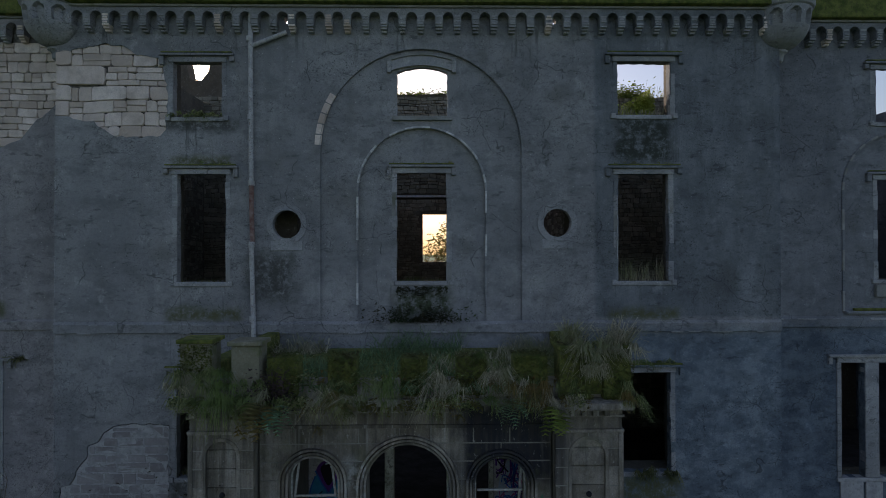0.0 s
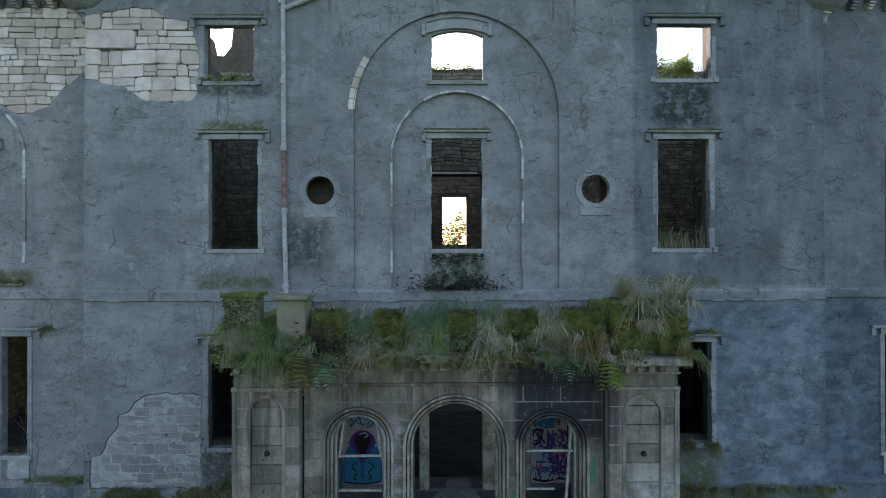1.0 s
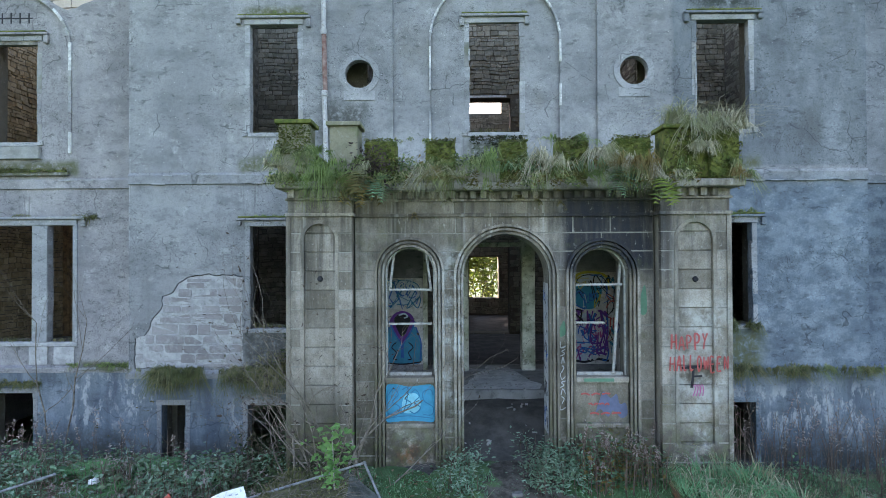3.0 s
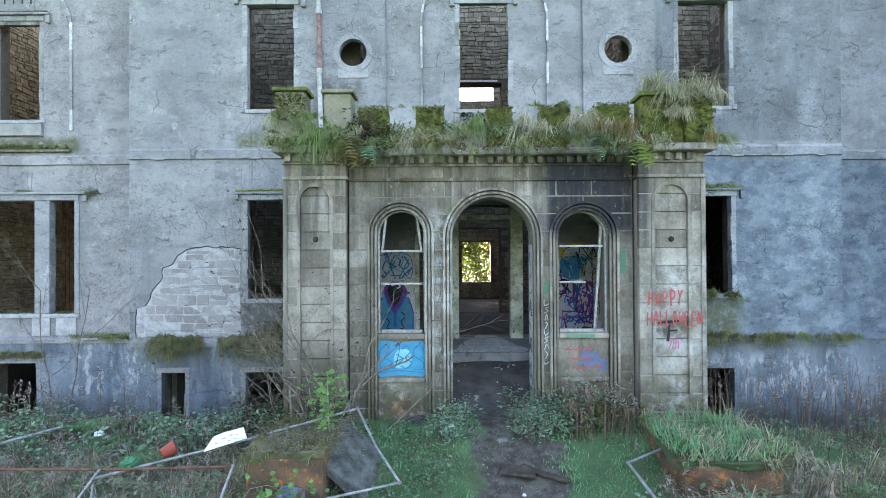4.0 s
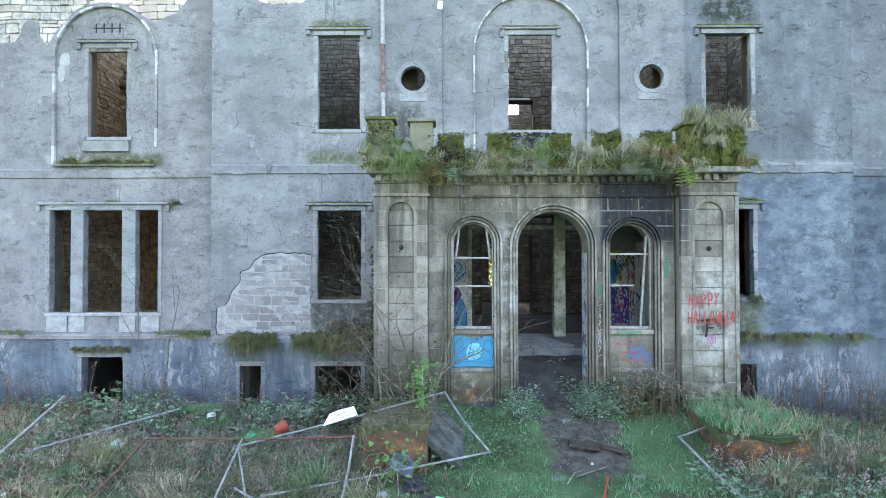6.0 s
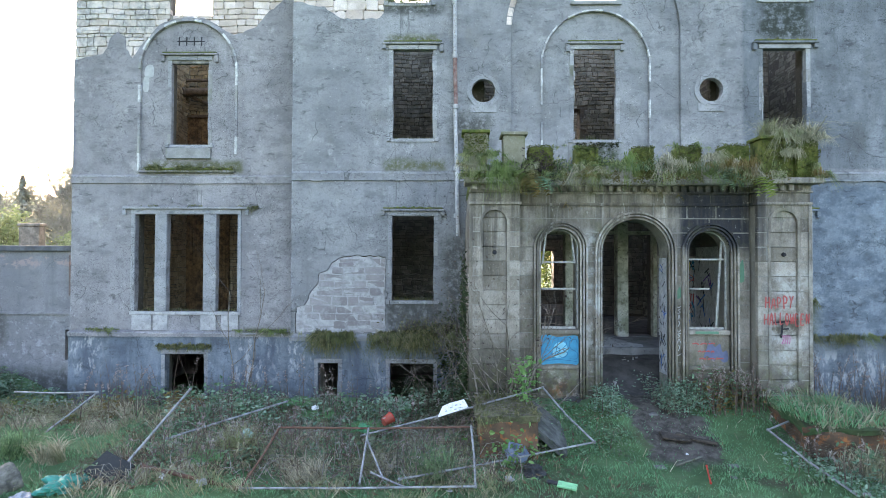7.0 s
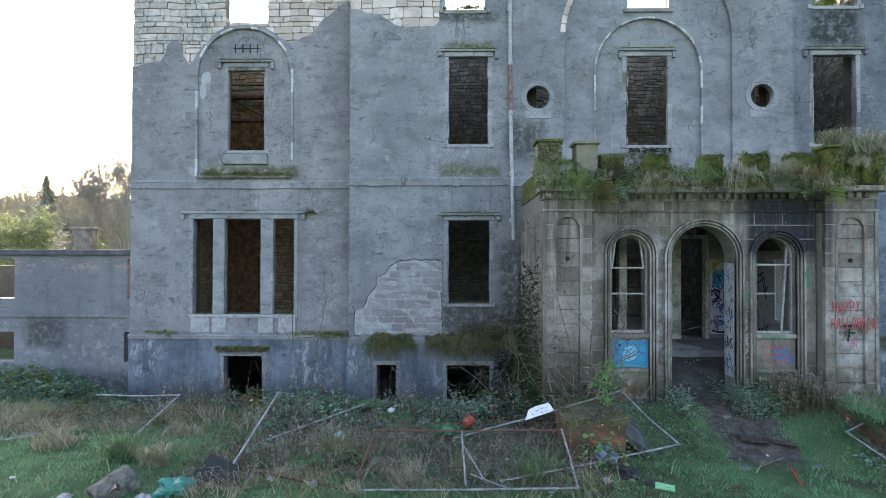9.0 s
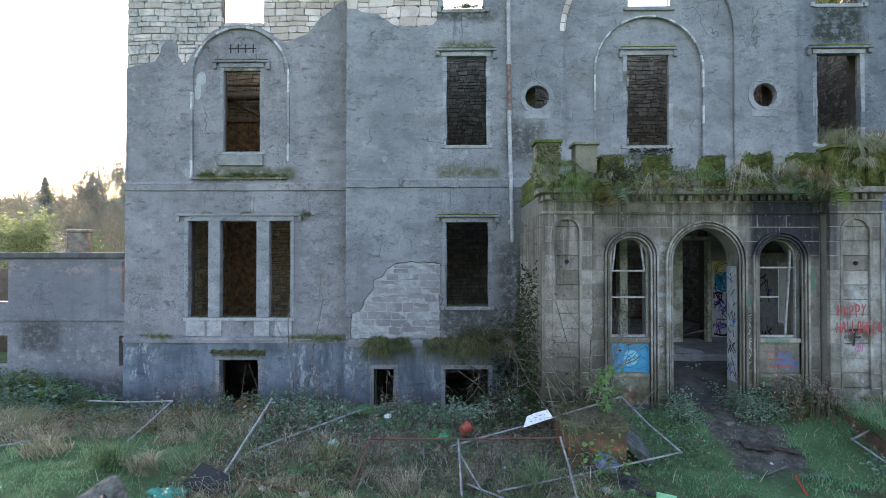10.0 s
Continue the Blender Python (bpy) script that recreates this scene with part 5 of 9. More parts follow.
# corner bartizans: bowls with a ring of small blind arches, hanging from the corners
for x in (WEST - 0.06, EAST + 0.08):
    b = thing("bartizan", "carved round stone turret base hanging from the house corner", "turret")
    b["kind"] = "structure"
    bm = bmesh.new()
    prof = [(0.04, 11.86), (0.09, 11.90), (0.10, 12.02), (0.13, 12.06), (0.18, 12.09), (0.18, 12.13), (0.14, 12.16), (0.24, 12.18), (0.35, 12.23), (0.45, 12.31), (0.53, 12.41), (0.58, 12.50), (0.615, 12.58), (0.62, 12.60)]
    prof += [(0.625 + 0.004 * i, 12.62 + 0.03 * i) for i in range(14)]
    prof += [(0.72, 13.04), (0.74, 13.10), (0.74, 13.16), (0.66, 13.18), (0.66, 13.5)]
    rings, n_seg, arches = [], 120, 10
    for r, z in prof:
        row = []
        for i in range(n_seg):
            a = 2 * math.pi * i / n_seg
            u = ((i * arches / n_seg) % 1.0 - 0.5) * 2          # -1 to 1 across one arch
            rr = r
            if 12.60 < z < 13.03 and abs(u) < 0.56:
                top = 12.80 + 0.14 * math.sqrt(1 - (u / 0.56) ** 2)
                if z < top:
                    rr -= 0.10
            elif 12.2 < z < 12.56:
                rr *= 1 + 0.045 * (abs(math.cos(arches * a / 2)) - 0.5)
            row.append(bm.verts.new((x + rr * math.cos(a), FRONT + 0.15 + rr * math.sin(a), z)))
        rings.append(row)
    for p, q in zip(rings, rings[1:]):
        for i in range(n_seg):
            bm.faces.new((p[i], p[(i + 1) % n_seg], q[(i + 1) % n_seg], q[i]))
    bm.faces.new(rings[0][::-1])
    bm.faces.new(rings[-1])
    part("bowl", bm, M_PALE, b)

# beads of the blind arches; the inner one is chipped to pale stone
def bead(name, cx, half, spring, foot, y, material, label, gaps=(), size=0.045, out=0.03):
    t = thing(name, label, "moulding")
    t["kind"] = "structure"
    pts = [(cx - half, z) for z in np.arange(foot, spring, 0.5)]
    pts += [(cx - half * math.cos(math.pi * i / 24), spring + half * math.sin(math.pi * i / 24)) for i in range(25)]
    pts += [(cx + half, z) for z in np.arange(spring - 0.5, foot, -0.5)]
    pts = [(float(a), float(b)) for a, b in pts]
    for i, ((xa, za), (xb, zb)) in enumerate(zip(pts, pts[1:])):
        if i in gaps:
            continue
        d = Vector((xb - xa, 0, zb - za))
        m = Matrix.Translation(((xa + xb) / 2, y, (za + zb) / 2)) @ Matrix.Rotation(-math.atan2(d.z, d.x), 4, "Y")
        part("bead_piece", box(bmesh.new(), -d.length / 2 - 0.004, d.length / 2 + 0.004, -out, 0.05, -size / 2, size / 2, 0.012, m), material[i % len(material)], t)


M_CHALK = plain("chalky_arris", (0.42, 0.42, 0.41), (0.72, 0.72, 0.70), 9, 0.9, 0, 0.5, (0.24, 0.24, 0.235))
bead("arch_bead", -0.36, 1.49, 8.83, 6.2, FRONT + 0.07, [M_CHALK, M_PALE, M_CHALK, M_PATCHMORTAR, M_CHALK, M_RENDER, M_PALE], "chipped pale bead round the inner blind arch", (2, 13, 31), 0.05, 0.045)
bead("arch_bead", -0.37, 2.34, 9.80, 6.0, FRONT, [M_RENDER], "thin rendered bead round the outer blind arch", (11, 12, 13, 14), 0.035, 0.012)
bead("arch_bead", WC, 1.42, 8.93, 5.95, WING, [M_CHALK, M_DRESSED, M_PALE, M_RENDER, M_CHALK], "chipped bead round the wing's blind arch", (5, 20), 0.07, 0.045)
bead("arch_bead", EC, 1.42, 8.93, 5.95, WING, [M_DRESSED, M_RENDER], "chipped bead round the wing's blind arch", (), 0.06, 0.03)
for i in range(5):
    a0, a1 = math.radians(148 + i * 6), math.radians(148 + (i + 1) * 6)
    ca, am = (a0 + a1) / 2, 2.34
    m = Matrix.Translation((-0.36 + (am + 0.05) * math.cos(ca), FRONT, 9.80 + (am + 0.05) * math.sin(ca))) @ Matrix.Rotation(-ca, 4, "Y")
    part("stone", box(bmesh.new(), -0.07, 0.08, -0.012, 0.05, -0.115, 0.115, 0.012, m), M_RUBBLE, front)

for i, (x, z0, z1, y) in enumerate(((-5.975, 6.75, 9.15, FRONT), (-4.84, 6.75, 9.15, FRONT), (4.16, 6.75, 9.15, FRONT), (5.36, 6.75, 9.15, FRONT), (-0.96, 6.75, 9.15, FRONT + 0.07), (-5.975, 2.3, 4.6, FRONT), (WEST + 0.002, 10.5, 12.0, FRONT))):
    broken_edge("trim_window_arris", x, 0, y - 0.036, 0, "chipped pale arris of a window jamb", 830 + i, 0.4, (z0, z1))

# rain pipe
pipe = thing("rain_pipe", "old cast-iron rain pipe with collars, rusty red lower down", "rain pipe")
for z0, z1, mat in ((9.0, 12.88, M_IRON), (7.6, 8.995, M_RUSTPIPE), (4.05, 7.595, M_IRON)):
    part("pipe", rod(bmesh.new(), (-4.25 + (9 - z0) * 0.02, FRONT - 0.09, z0), (-4.25 + (9 - z1) * 0.005, FRONT - 0.09, z1), 0.055, 12), mat, pipe, smooth=False)
for z in (12.3, 10.5, 9.0, 7.6, 5.9, 4.6):
    part("collar", rod(bmesh.new(), (-4.25 + (9 - z) * 0.012, FRONT - 0.09, z - 0.06), (-4.25 + (9 - z) * 0.012, FRONT - 0.09, z + 0.06), 0.075, 12), M_IRON, pipe)
part("branch", rod(bmesh.new(), (-4.22, FRONT - 0.09, 12.15), (-3.45, FRONT - 0.09, 12.46), 0.05, 10), M_IRON, pipe)

# ---- low annex beyond the west end ----
AX0 = -34.0
M_COPING = plain("annex_coping", (0.075, 0.078, 0.085), (0.13, 0.135, 0.145), 3, 0.85, 0, 0.4, (0.09, 0.075, 0.065))
annex_holes = [rect(-19.9, -19.05, 2.3, 3.5), rect(-15.62, -15.4, 2.3, 3.5), rect(-19.9, -19.05, 0.4, 1.3), rect(-15.70, -15.42, 0.4, 1.3), rect(-24, -23, 2.3, 3.5), rect(-28, -27, 2.3, 3.5)]
annex = slab_with_holes("wall_annex", rect(AX0, WEND - 0.003, -0.6, 3.60), annex_holes, 14.2, 14.6, M_ANNEX)
structure(annex, "low stained rendered wall of an outbuilding", "wall")
structure(boxed("trim_annex_coping", AX0, WEND - 0.006, 14.08, 14.72, 3.603, 3.77, M_COPING, None, 0.03), "dark coping along the outbuilding wall", "trim")
structure(boxed("trim_annex_band", AX0, WEND - 0.004, 14.14, 14.198, 1.74, 1.82, M_ANNEX, None, 0.012), "thin band along the outbuilding wall", "trim")
structure(boxed("wall_annex_back", AX0, WEND - 0.2, 19.0, 19.4, -0.6, 3.2, M_DARKMORTAR), "rubble back wall of the outbuilding", "wall")
chim = thing("chimney_stack", "short soot-dark stone chimney stack above the outbuilding", "chimney")
M_STACK = plain("stack_stone", (0.11, 0.105, 0.09), (0.24, 0.225, 0.195), 4, 0.95, 0, 0.8, (0.09, 0.085, 0.075))
shaft = boxed("shaft", -18.68, -18.0, 16.2, 16.5, 3.2, 4.45, M_STACK, chim, 0.02)
boxed("cap", -18.73, -17.95, 16.16, 16.54, 4.452, 4.56, M_STACK, shaft, 0.05)
boxed("base", -18.8, -17.9, 16.1, 16.9, -0.8, 3.199, M_SOOTSTONE, chim)

# ---- plants ----
def blades(name, roots, height, width, lean, droop, material, seed, parent=None, way=None):
    """Many grass blades as one mesh: each a bent strip that tapers to a point. way: mean direction of lean."""
    r = np.random.RandomState(seed)
    roots = np.asarray(roots, float)
    k = len(roots)
    h = height * r.uniform(0.55, 1.25, k)
    wave = np.array([(noise.noise(Vector((p[0] * 3.1, p[1] * 3.1, seed))), noise.noise(Vector((p[0] * 1.7, p[1] * 1.7, seed + 9.5)))) for p in roots])
    h *= np.clip(0.85 + 1.2 * wave[:, 0], 0.35, 1.5)
    a = r.uniform(0, 2 * np.pi, k) * 0.45 + wave[:, 1] * 9.0
    d = np.stack([np.cos(a), np.sin(a)], 1)
    if way is not None:
        d = d * 0.5 + np.asarray(way)[None, :]
    ln = lean * r.uniform(0.3, 1.3, k)
    b = r.uniform(0, 2 * np.pi, k)
    side = np.stack([np.cos(b), np.sin(b), np.zeros(k)], 1) * (width * r.uniform(0.6, 1.3, k))[:, None]
    mid = roots + np.stack([d[:, 0] * h * ln * 0.45, d[:, 1] * h * ln * 0.45, h * 0.6], 1)
    tip = roots + np.stack([d[:, 0] * h * ln * 1.3, d[:, 1] * h * ln * 1.3, h * (1.0 - droop * r.uniform(0.6, 1.2, k))], 1)
    v = np.stack([roots - side, roots + side, mid - side * 0.7, mid + side * 0.7, tip], 1).reshape(-1, 3)
    i = np.arange(k)[:, None] * 5
    quads, tris = (i + np.array([[0, 1, 3, 2]])), (i + np.array([[2, 3, 4]]))
    me = bpy.data.meshes.new(name)
    me.from_pydata(v.tolist(), [], quads.tolist() + tris.tolist())
    me.materials.append(material)
    ob = new(name, me)
    if parent:
        ob.parent = parent
    return ob


def leaves(name, centres, size, material, seed, parent=None, flat=0.5, wide=0.42):
    """Many small folded leaves as one mesh."""
    r = np.random.RandomState(seed)
    c = np.asarray(centres, float)
    k = len(c)
    s = size * r.uniform(0.5, 1.4, k)[:, None]
    u = r.normal(size=(k, 3)) * np.array([1, 1, flat])
    u /= np.linalg.norm(u, axis=1)[:, None]
    w = np.cross(u, r.normal(size=(k, 3)) * np.array([0.4, 0.4, 1.0]))
    w /= np.linalg.norm(w, axis=1)[:, None] + 1e-9
    nrm = np.cross(u, w)
    lift, a, b = nrm * s * 0.15, w * s * wide, w * s * wide * 0.75
    v = np.stack([c - u * s, c + a + lift - u * s * 0.4, c + b + lift + u * s * 0.35, c + u * s - lift, c - b + lift + u * s * 0.35, c - a + lift - u * s * 0.4], 1).reshape(-1, 3)
    i = np.arange(k)[:, None] * 6
    f = np.concatenate([i + np.array([[0, 1, 2, 3]]), i + np.array([[0, 3, 4, 5]])])
    me = bpy.data.meshes.new(name)
    me.from_pydata(v.tolist(), [], f.tolist())
    me.materials.append(material)
    ob = new(name, me)
    if parent:
        ob.parent = parent
    return ob


def tubes(name, lines, material, parent=None, sides=4):
    """Tapered stems: each line is a list of (point, radius)."""
    verts, faces = [], []
    for line in lines:
        for j, (p, r) in enumerate(line):
            q = line[min(j + 1, len(line) - 1)][0] - line[max(j - 1, 0)][0]
            rot = q.to_track_quat("Z", "Y") if q.length > 1e-6 else Vector((0, 0, 1)).to_track_quat("Z", "Y")
            for s in range(sides):
                a = 2 * math.pi * s / sides
                verts.append(p + rot @ Vector((r * math.cos(a), r * math.sin(a), 0)))
        base = len(verts) - sides * len(line)
        for j in range(len(line) - 1):
            for s in range(sides):
                a, b = base + j * sides + s, base + j * sides + (s + 1) % sides
                faces.append((a, b, b + sides, a + sides))
    return mesh_object(name, verts, faces, material, parent, smooth=True)


def grow(rng, start, way, length, radius, depth, lines, tips, bend=0.35, up=0.1, kids=3, shrink=0.62, thin=0.5):
    """A branching stem: fills lines with tapered strokes and tips with end points."""
    p, d, line, k = Vector(start), Vector(way).normalized(), [], 5
    for i in range(k + 1):
        line.append((p.copy(), radius * (1 - 0.6 * i / k)))
        d = (d + Vector((rng.gauss(0, bend), rng.gauss(0, bend), rng.gauss(0, bend) + up)) * 0.35).normalized()
        if depth and i >= 2 and i < k + 1:
            for _ in range(kids if i == k else max(1, kids - 2)):
                side = (d + Vector((rng.uniform(-1, 1), rng.uniform(-1, 1), rng.uniform(-0.5, 0.8))) * 0.85).normalized()
                grow(rng, p, side, length * shrink * rng.uniform(0.6, 1.1), radius * thin * (1 - 0.1 * i), depth - 1, lines, tips, bend, up, kids, shrink, thin)
        p = p + d * (length / k)
    if depth <= 1:
        tips.extend(pt for pt, _ in line[2:])
    lines.append(line)


def on_ground(r, k, x0, x1, y0, y1, keep):
    out = []
    for x, y in zip(r.uniform(x0, x1, k), r.uniform(y0, y1, k)):
        if keep(x, y):
            out.append((x, y, ground_z(x, y) - 0.01))
    return out


def off_path(x, y):
    if y > 9.05 and -4.0 < x < 2.97:
        return False
    half = (0.42 + 0.2 * smooth(9.0, 8.5, y)) + 0.42 * noise.noise(Vector((x * 1.5, y * 1.3, 2.0))) + 0.25 * noise.noise(Vector((x * 4.0, y * 4.0, 6.0)))
    if abs(x + 0.3) < half and (y > 7.15 + 0.35 * noise.noise(Vector((x * 2.0, 0, 1.0))) or (y > 6.2 and noise.noise(Vector((x * 1.3, y * 1.6, 7.0))) + (0.15 if x < -0.3 else -0.05) > 0.2)):
        return False
    return y < (13.0 if x > WEST else 13.7)


def wild(x, y):
    """How rank the growth is: 0 mown lawn, 1 thicket."""
    a = smooth(-2.2, -3.4, x) * smooth(5.6, 6.6, y) * smooth(-12.0, -9.6, x)
    b = smooth(1.6, 2.8, x) * smooth(5.4, 6.8, y)
    c = smooth(8.8, 10.2, y)
    return max(a, b, c * smooth(3.2, 4.5, abs(x + 0.5)))


def stuff(ob, label, category="grass"):
    return tagged(ob, label, category, kind="stuff")


r = np.random.RandomState(5)
pts = on_ground(r, 190000, -21, 9.5, 4.4, 13.6, lambda x, y: (off_path(x, y) or (y < 8.8 and r.rand() < 0.13)) and r.rand() > 0.5 * wild(x, y))
stuff(blades("lawn_grass", pts, 0.075, 0.005, 0.9, 0.35, M_GRASS, 6), "short wet green lawn grass")
pts = on_ground(r, 62000, -21, 9.5, 4.8, 13.5, lambda x, y: off_path(x, y) and r.rand() < 0.06 + wild(x, y) * smooth(-0.05, 0.3, noise.noise(Vector((x * 0.9, y * 0.9, 9)))))
stuff(blades("rough_grass", pts, 0.22, 0.006, 0.9, 0.4, M_DRY, 7), "rank half-dead tussock grass")
pts = on_ground(r, 50000, -21, 9.5, 5.2, 13.5, lambda x, y: off_path(x, y) and r.rand() < 0.03 + wild(x, y) * smooth(0.0, 0.35, noise.noise(Vector((x * 0.7 + 5, y * 0.7, 3)))))
stuff(blades("long_grass", pts, 0.20, 0.006, 0.8, 0.35, M_GRASS, 8), "long green grass among the rubbish")


def tuft(cx, cy, cz, spread, k, rr):
    a, q = rr.uniform(0, 2 * np.pi, k), np.sqrt(rr.rand(k)) * spread
    return np.stack([cx + q * np.cos(a), cy + q * np.sin(a), np.full(k, cz)], 1)


for i, (x, y, s, h, m) in enumerate(((-11.6, 7.0, 0.28, 0.55, M_TUSSOCK), (-10.9, 6.9, 0.22, 0.4, M_DRY), (-4.6, 6.5, 0.3, 0.5, M_TUSSOCK), (-7.9, 7.2, 0.25, 0.5, M_DRY), (-13.2, 7.8, 0.4, 0.35, M_DRY), (-15.0, 7.6, 0.5, 0.3, M_TUSSOCK),
                                     (2.2, 6.6, 0.4, 0.5, M_DRY), (3.6, 7.6, 0.5, 0.6, M_DRY), (5.2, 8.0, 0.5, 0.55, M_DRY), (6.5, 9.0, 0.6, 0.5, M_TUSSOCK), (-5.6, 7.0, 0.3, 0.4, M_DRY), (-6.6, 6.5, 0.3, 0.4, M_DRY), (4.2, 6.9, 0.4, 0.4, M_TUSSOCK))):
    rr = np.random.RandomState(100 + i)
    t = blades("grass_tussock", tuft(x, y, ground_z(x, y) - 0.02, s, 420, rr), h, 0.007, 0.9, 0.35, m, 200 + i)
    tagged(t, "thick tussock of " + ("straw-coloured dead grass" if m is M_DRY else "long green grass"), "grass tussock", "tussocks on the ground")

pts = on_ground(r, 7000, -17.0, -9.8, 8.3, 10.4, lambda x, y: noise.noise(Vector((x * 0.8, y * 0.8, 15))) > -0.1)
stuff(blades("dead_grass", pts, 0.34, 0.007, 1.3, 0.6, M_DRY, 11), "flattened straw-coloured dead grass before the wing")
pts = on_ground(r, 9000, -10.0, -3.4, 5.6, 9.0, lambda x, y: off_path(x, y) and noise.noise(Vector((x * 1.2, y * 1.2, 21))) > 0.0)
stuff(blades("dead_grass", pts, 0.30, 0.006, 1.2, 0.5, M_DRY, 12), "flattened straw-coloured dead grass among the rubbish")
# broad-leaved weeds in the thicket and along the foot of the walls
def weed_patch(spots, per, height, size, material, seed, label, name="weeds", wide=0.5):
    rr = np.random.RandomState(seed)
    cs, lines = [], []
    for x, y, z, s in spots:
        for _ in range(4):
            bx, by = x + rr.normal() * 0.12 * s, y + rr.normal() * 0.12 * s
            hgt = height * s * rr.uniform(0.5, 1.2)
            lx, ly = rr.normal() * 0.15, rr.normal() * 0.15
            lines.append([(Vector((bx, by, z - 0.03)), 0.006), (Vector((bx + lx * 0.5 * hgt, by + ly * 0.5 * hgt, z + hgt * 0.5)), 0.005), (Vector((bx + lx * hgt, by + ly * hgt, z + hgt)), 0.002)])
            for _ in range(per):
                f = rr.uniform(0.15, 1.0)
                w = (0.15 + 0.22 * (1 - f)) * s
                cs.append((bx + lx * hgt * f + rr.normal() * w * 0.6, by + ly * hgt * f + rr.normal() * w * 0.6, z + hgt * f + rr.normal() * 0.03))
    root = thing(name, label, "weeds")
    leaves("leaves", cs, size, material, seed + 1, root, 0.35, wide)
    tubes("stems", lines, M_STALK, root, 3)
    root["kind"] = "stuff"
    return root


def spots(rr, k, x0, x1, y0, y1, lo=0.6, hi=1.3, keep=off_path):
    return [(x, y, z, rr.uniform(lo, hi)) for x, y, z in on_ground(rr, k, x0, x1, y0, y1, keep)]


rr = np.random.RandomState(9)
def patchy(lo, scale, z):
    return lambda x, y: off_path(x, y) and noise.noise(Vector((x * scale, y * scale, z))) > lo


weed_patch(spots(rr, 115, -10.3, -3.2, 6.2, 12.6, keep=patchy(0.0, 0.9, 31)), 13, 0.32, 0.036, M_WEED, 301, "dense green dock and nettle weeds among rubbish")
weed_patch(spots(rr, 115, -9.8, -3.8, 8.6, 12.9, keep=patchy(-0.1, 0.8, 32)), 15, 0.48, 0.042, M_NETTLE, 303, "tall pale green nettles below the basement windows")
weed_patch(spots(rr, 42, -9.8, -4.2, 9.2, 12.0), 11, 0.36, 0.058, M_WEED, 304, "broad green dock leaves below the basement windows", wide=0.6)
weed_patch(spots(rr, 130, -22.0, -13.0, 10.8, 13.8), 16, 0.42, 0.05, M_NETTLE, 305, "green bramble growth along the outbuilding", wide=0.6)
weed_patch(spots(rr, 45, -22.0, -13.0, 11.5, 13.8), 10, 0.5, 0.055, M_BRIGHT, 308, "yellow-green bramble leaves along the outbuilding", wide=0.6)
weed_patch(spots(rr, 90, -13.5, -8.6, 10.0, 13.6, keep=patchy(-0.15, 0.9, 33)), 14, 0.5, 0.045, M_WEED, 306, "green weeds along the foot of the wing")
weed_patch(spots(rr, 24, -15.5, -9.5, 8.8, 10.6), 12, 0.3, 0.04, M_AUTUMN, 307, "browned bracken and dock at the lawn's edge")
weed_patch(spots(rr, 90, 2.2, 9.0, 6.0, 12.8, keep=patchy(0.0, 0.9, 34)), 14, 0.34, 0.036, M_WEED, 309, "green weeds beside the portico")
weed_patch(spots(rr, 34, 1.2, 4.2, 5.6, 7.2), 12, 0.26, 0.036, M_NETTLE, 310, "pale green nettles below the grassy bank")
weed_patch([(x, y, ground_z(x, y), rr.uniform(0.6, 1.1)) for x, y in zip(rr.uniform(-0.15, 0.6, 30), rr.uniform(8.5, 9.7, 30))], 18, 0.42, 0.036, M_NETTLE, 311, "low green nettles in the foot of the arch", wide=0.34)
weed_patch([(x, y, ground_z(x, y), rr.uniform(0.5, 0.9)) for x, y in zip(rr.uniform(-1.45, -1.0, 14), rr.uniform(8.5, 9.5, 14))], 16, 0.38, 0.034, M_NETTLE, 312, "low green nettles beside the path", wide=0.34)
weed_patch([(x, y, ground_z(x, y), rr.uniform(0.7, 1.3)) for x, y in zip(rr.uniform(0.7, 1.7, 9), rr.uniform(8.7, 9.3, 9))], 13, 0.5, 0.04, M_AUTUMN, 313, "browning weeds in front of the portico's foot")
weed_patch([(x, y, ground_z(x, y), rr.uniform(0.8, 1.3)) for x, y in zip(rr.uniform(0.6, 1.7, 11), rr.uniform(8.7, 9.3, 11))], 13, 0.5, 0.045, M_WEED, 317, "green weeds in front of the portico's foot")
weed_patch([(x, y, ground_z(x, y), rr.uniform(0.8, 1.2)) for x, y in zip(rr.uniform(-3.0, -1.2, 40), rr.uniform(7.2, 9.0, 40))], 12, 0.07, 0.026, M_WEED, 314, "low ivy and leaf litter by the stone pedestal", wide=0.6)


def ground_fern(x, y, s, seed, label="arching green fern among the weeds"):
    q = random.Random(seed)
    f = thing("ground_fern", label, "fern", "ferns on the ground", (x, y, ground_z(x, y)))
    for i in range(9):
        a = 2 * math.pi * (i + q.uniform(-0.3, 0.3)) / 9
        d = Vector((math.cos(a) * 0.75, math.sin(a) * 0.75, 1.0)).normalized()
        verts, faces, p, k = [], [], Vector((0, 0, 0)), 13
        for j in range(k):
            side = d.cross(Vector((0, 0, 1))).normalized()
            w = 0.30 * s * math.sin(math.pi * (0.1 + 0.86 * j / k)) * (1 if j > 1 else 0.2)
            for g in (-1, 1):
                b = len(verts)
                e = p + side * g * w + d * s * 0.06 - Vector((0, 0, 0.03 * s))
                verts += [p - d * s * 0.018, p + side * g * w * 0.5 - d * s * 0.012, e, p + side * g * w * 0.5 + d * s * 0.045, p + d * s * 0.025]
                faces.append((b, b + 1, b + 2, b + 3, b + 4))
            p = p + d * s / k
            d = (d + Vector((0, 0, -0.13))).normalized()
        mesh_object("frond", verts, faces, M_FERN, f)
    return f


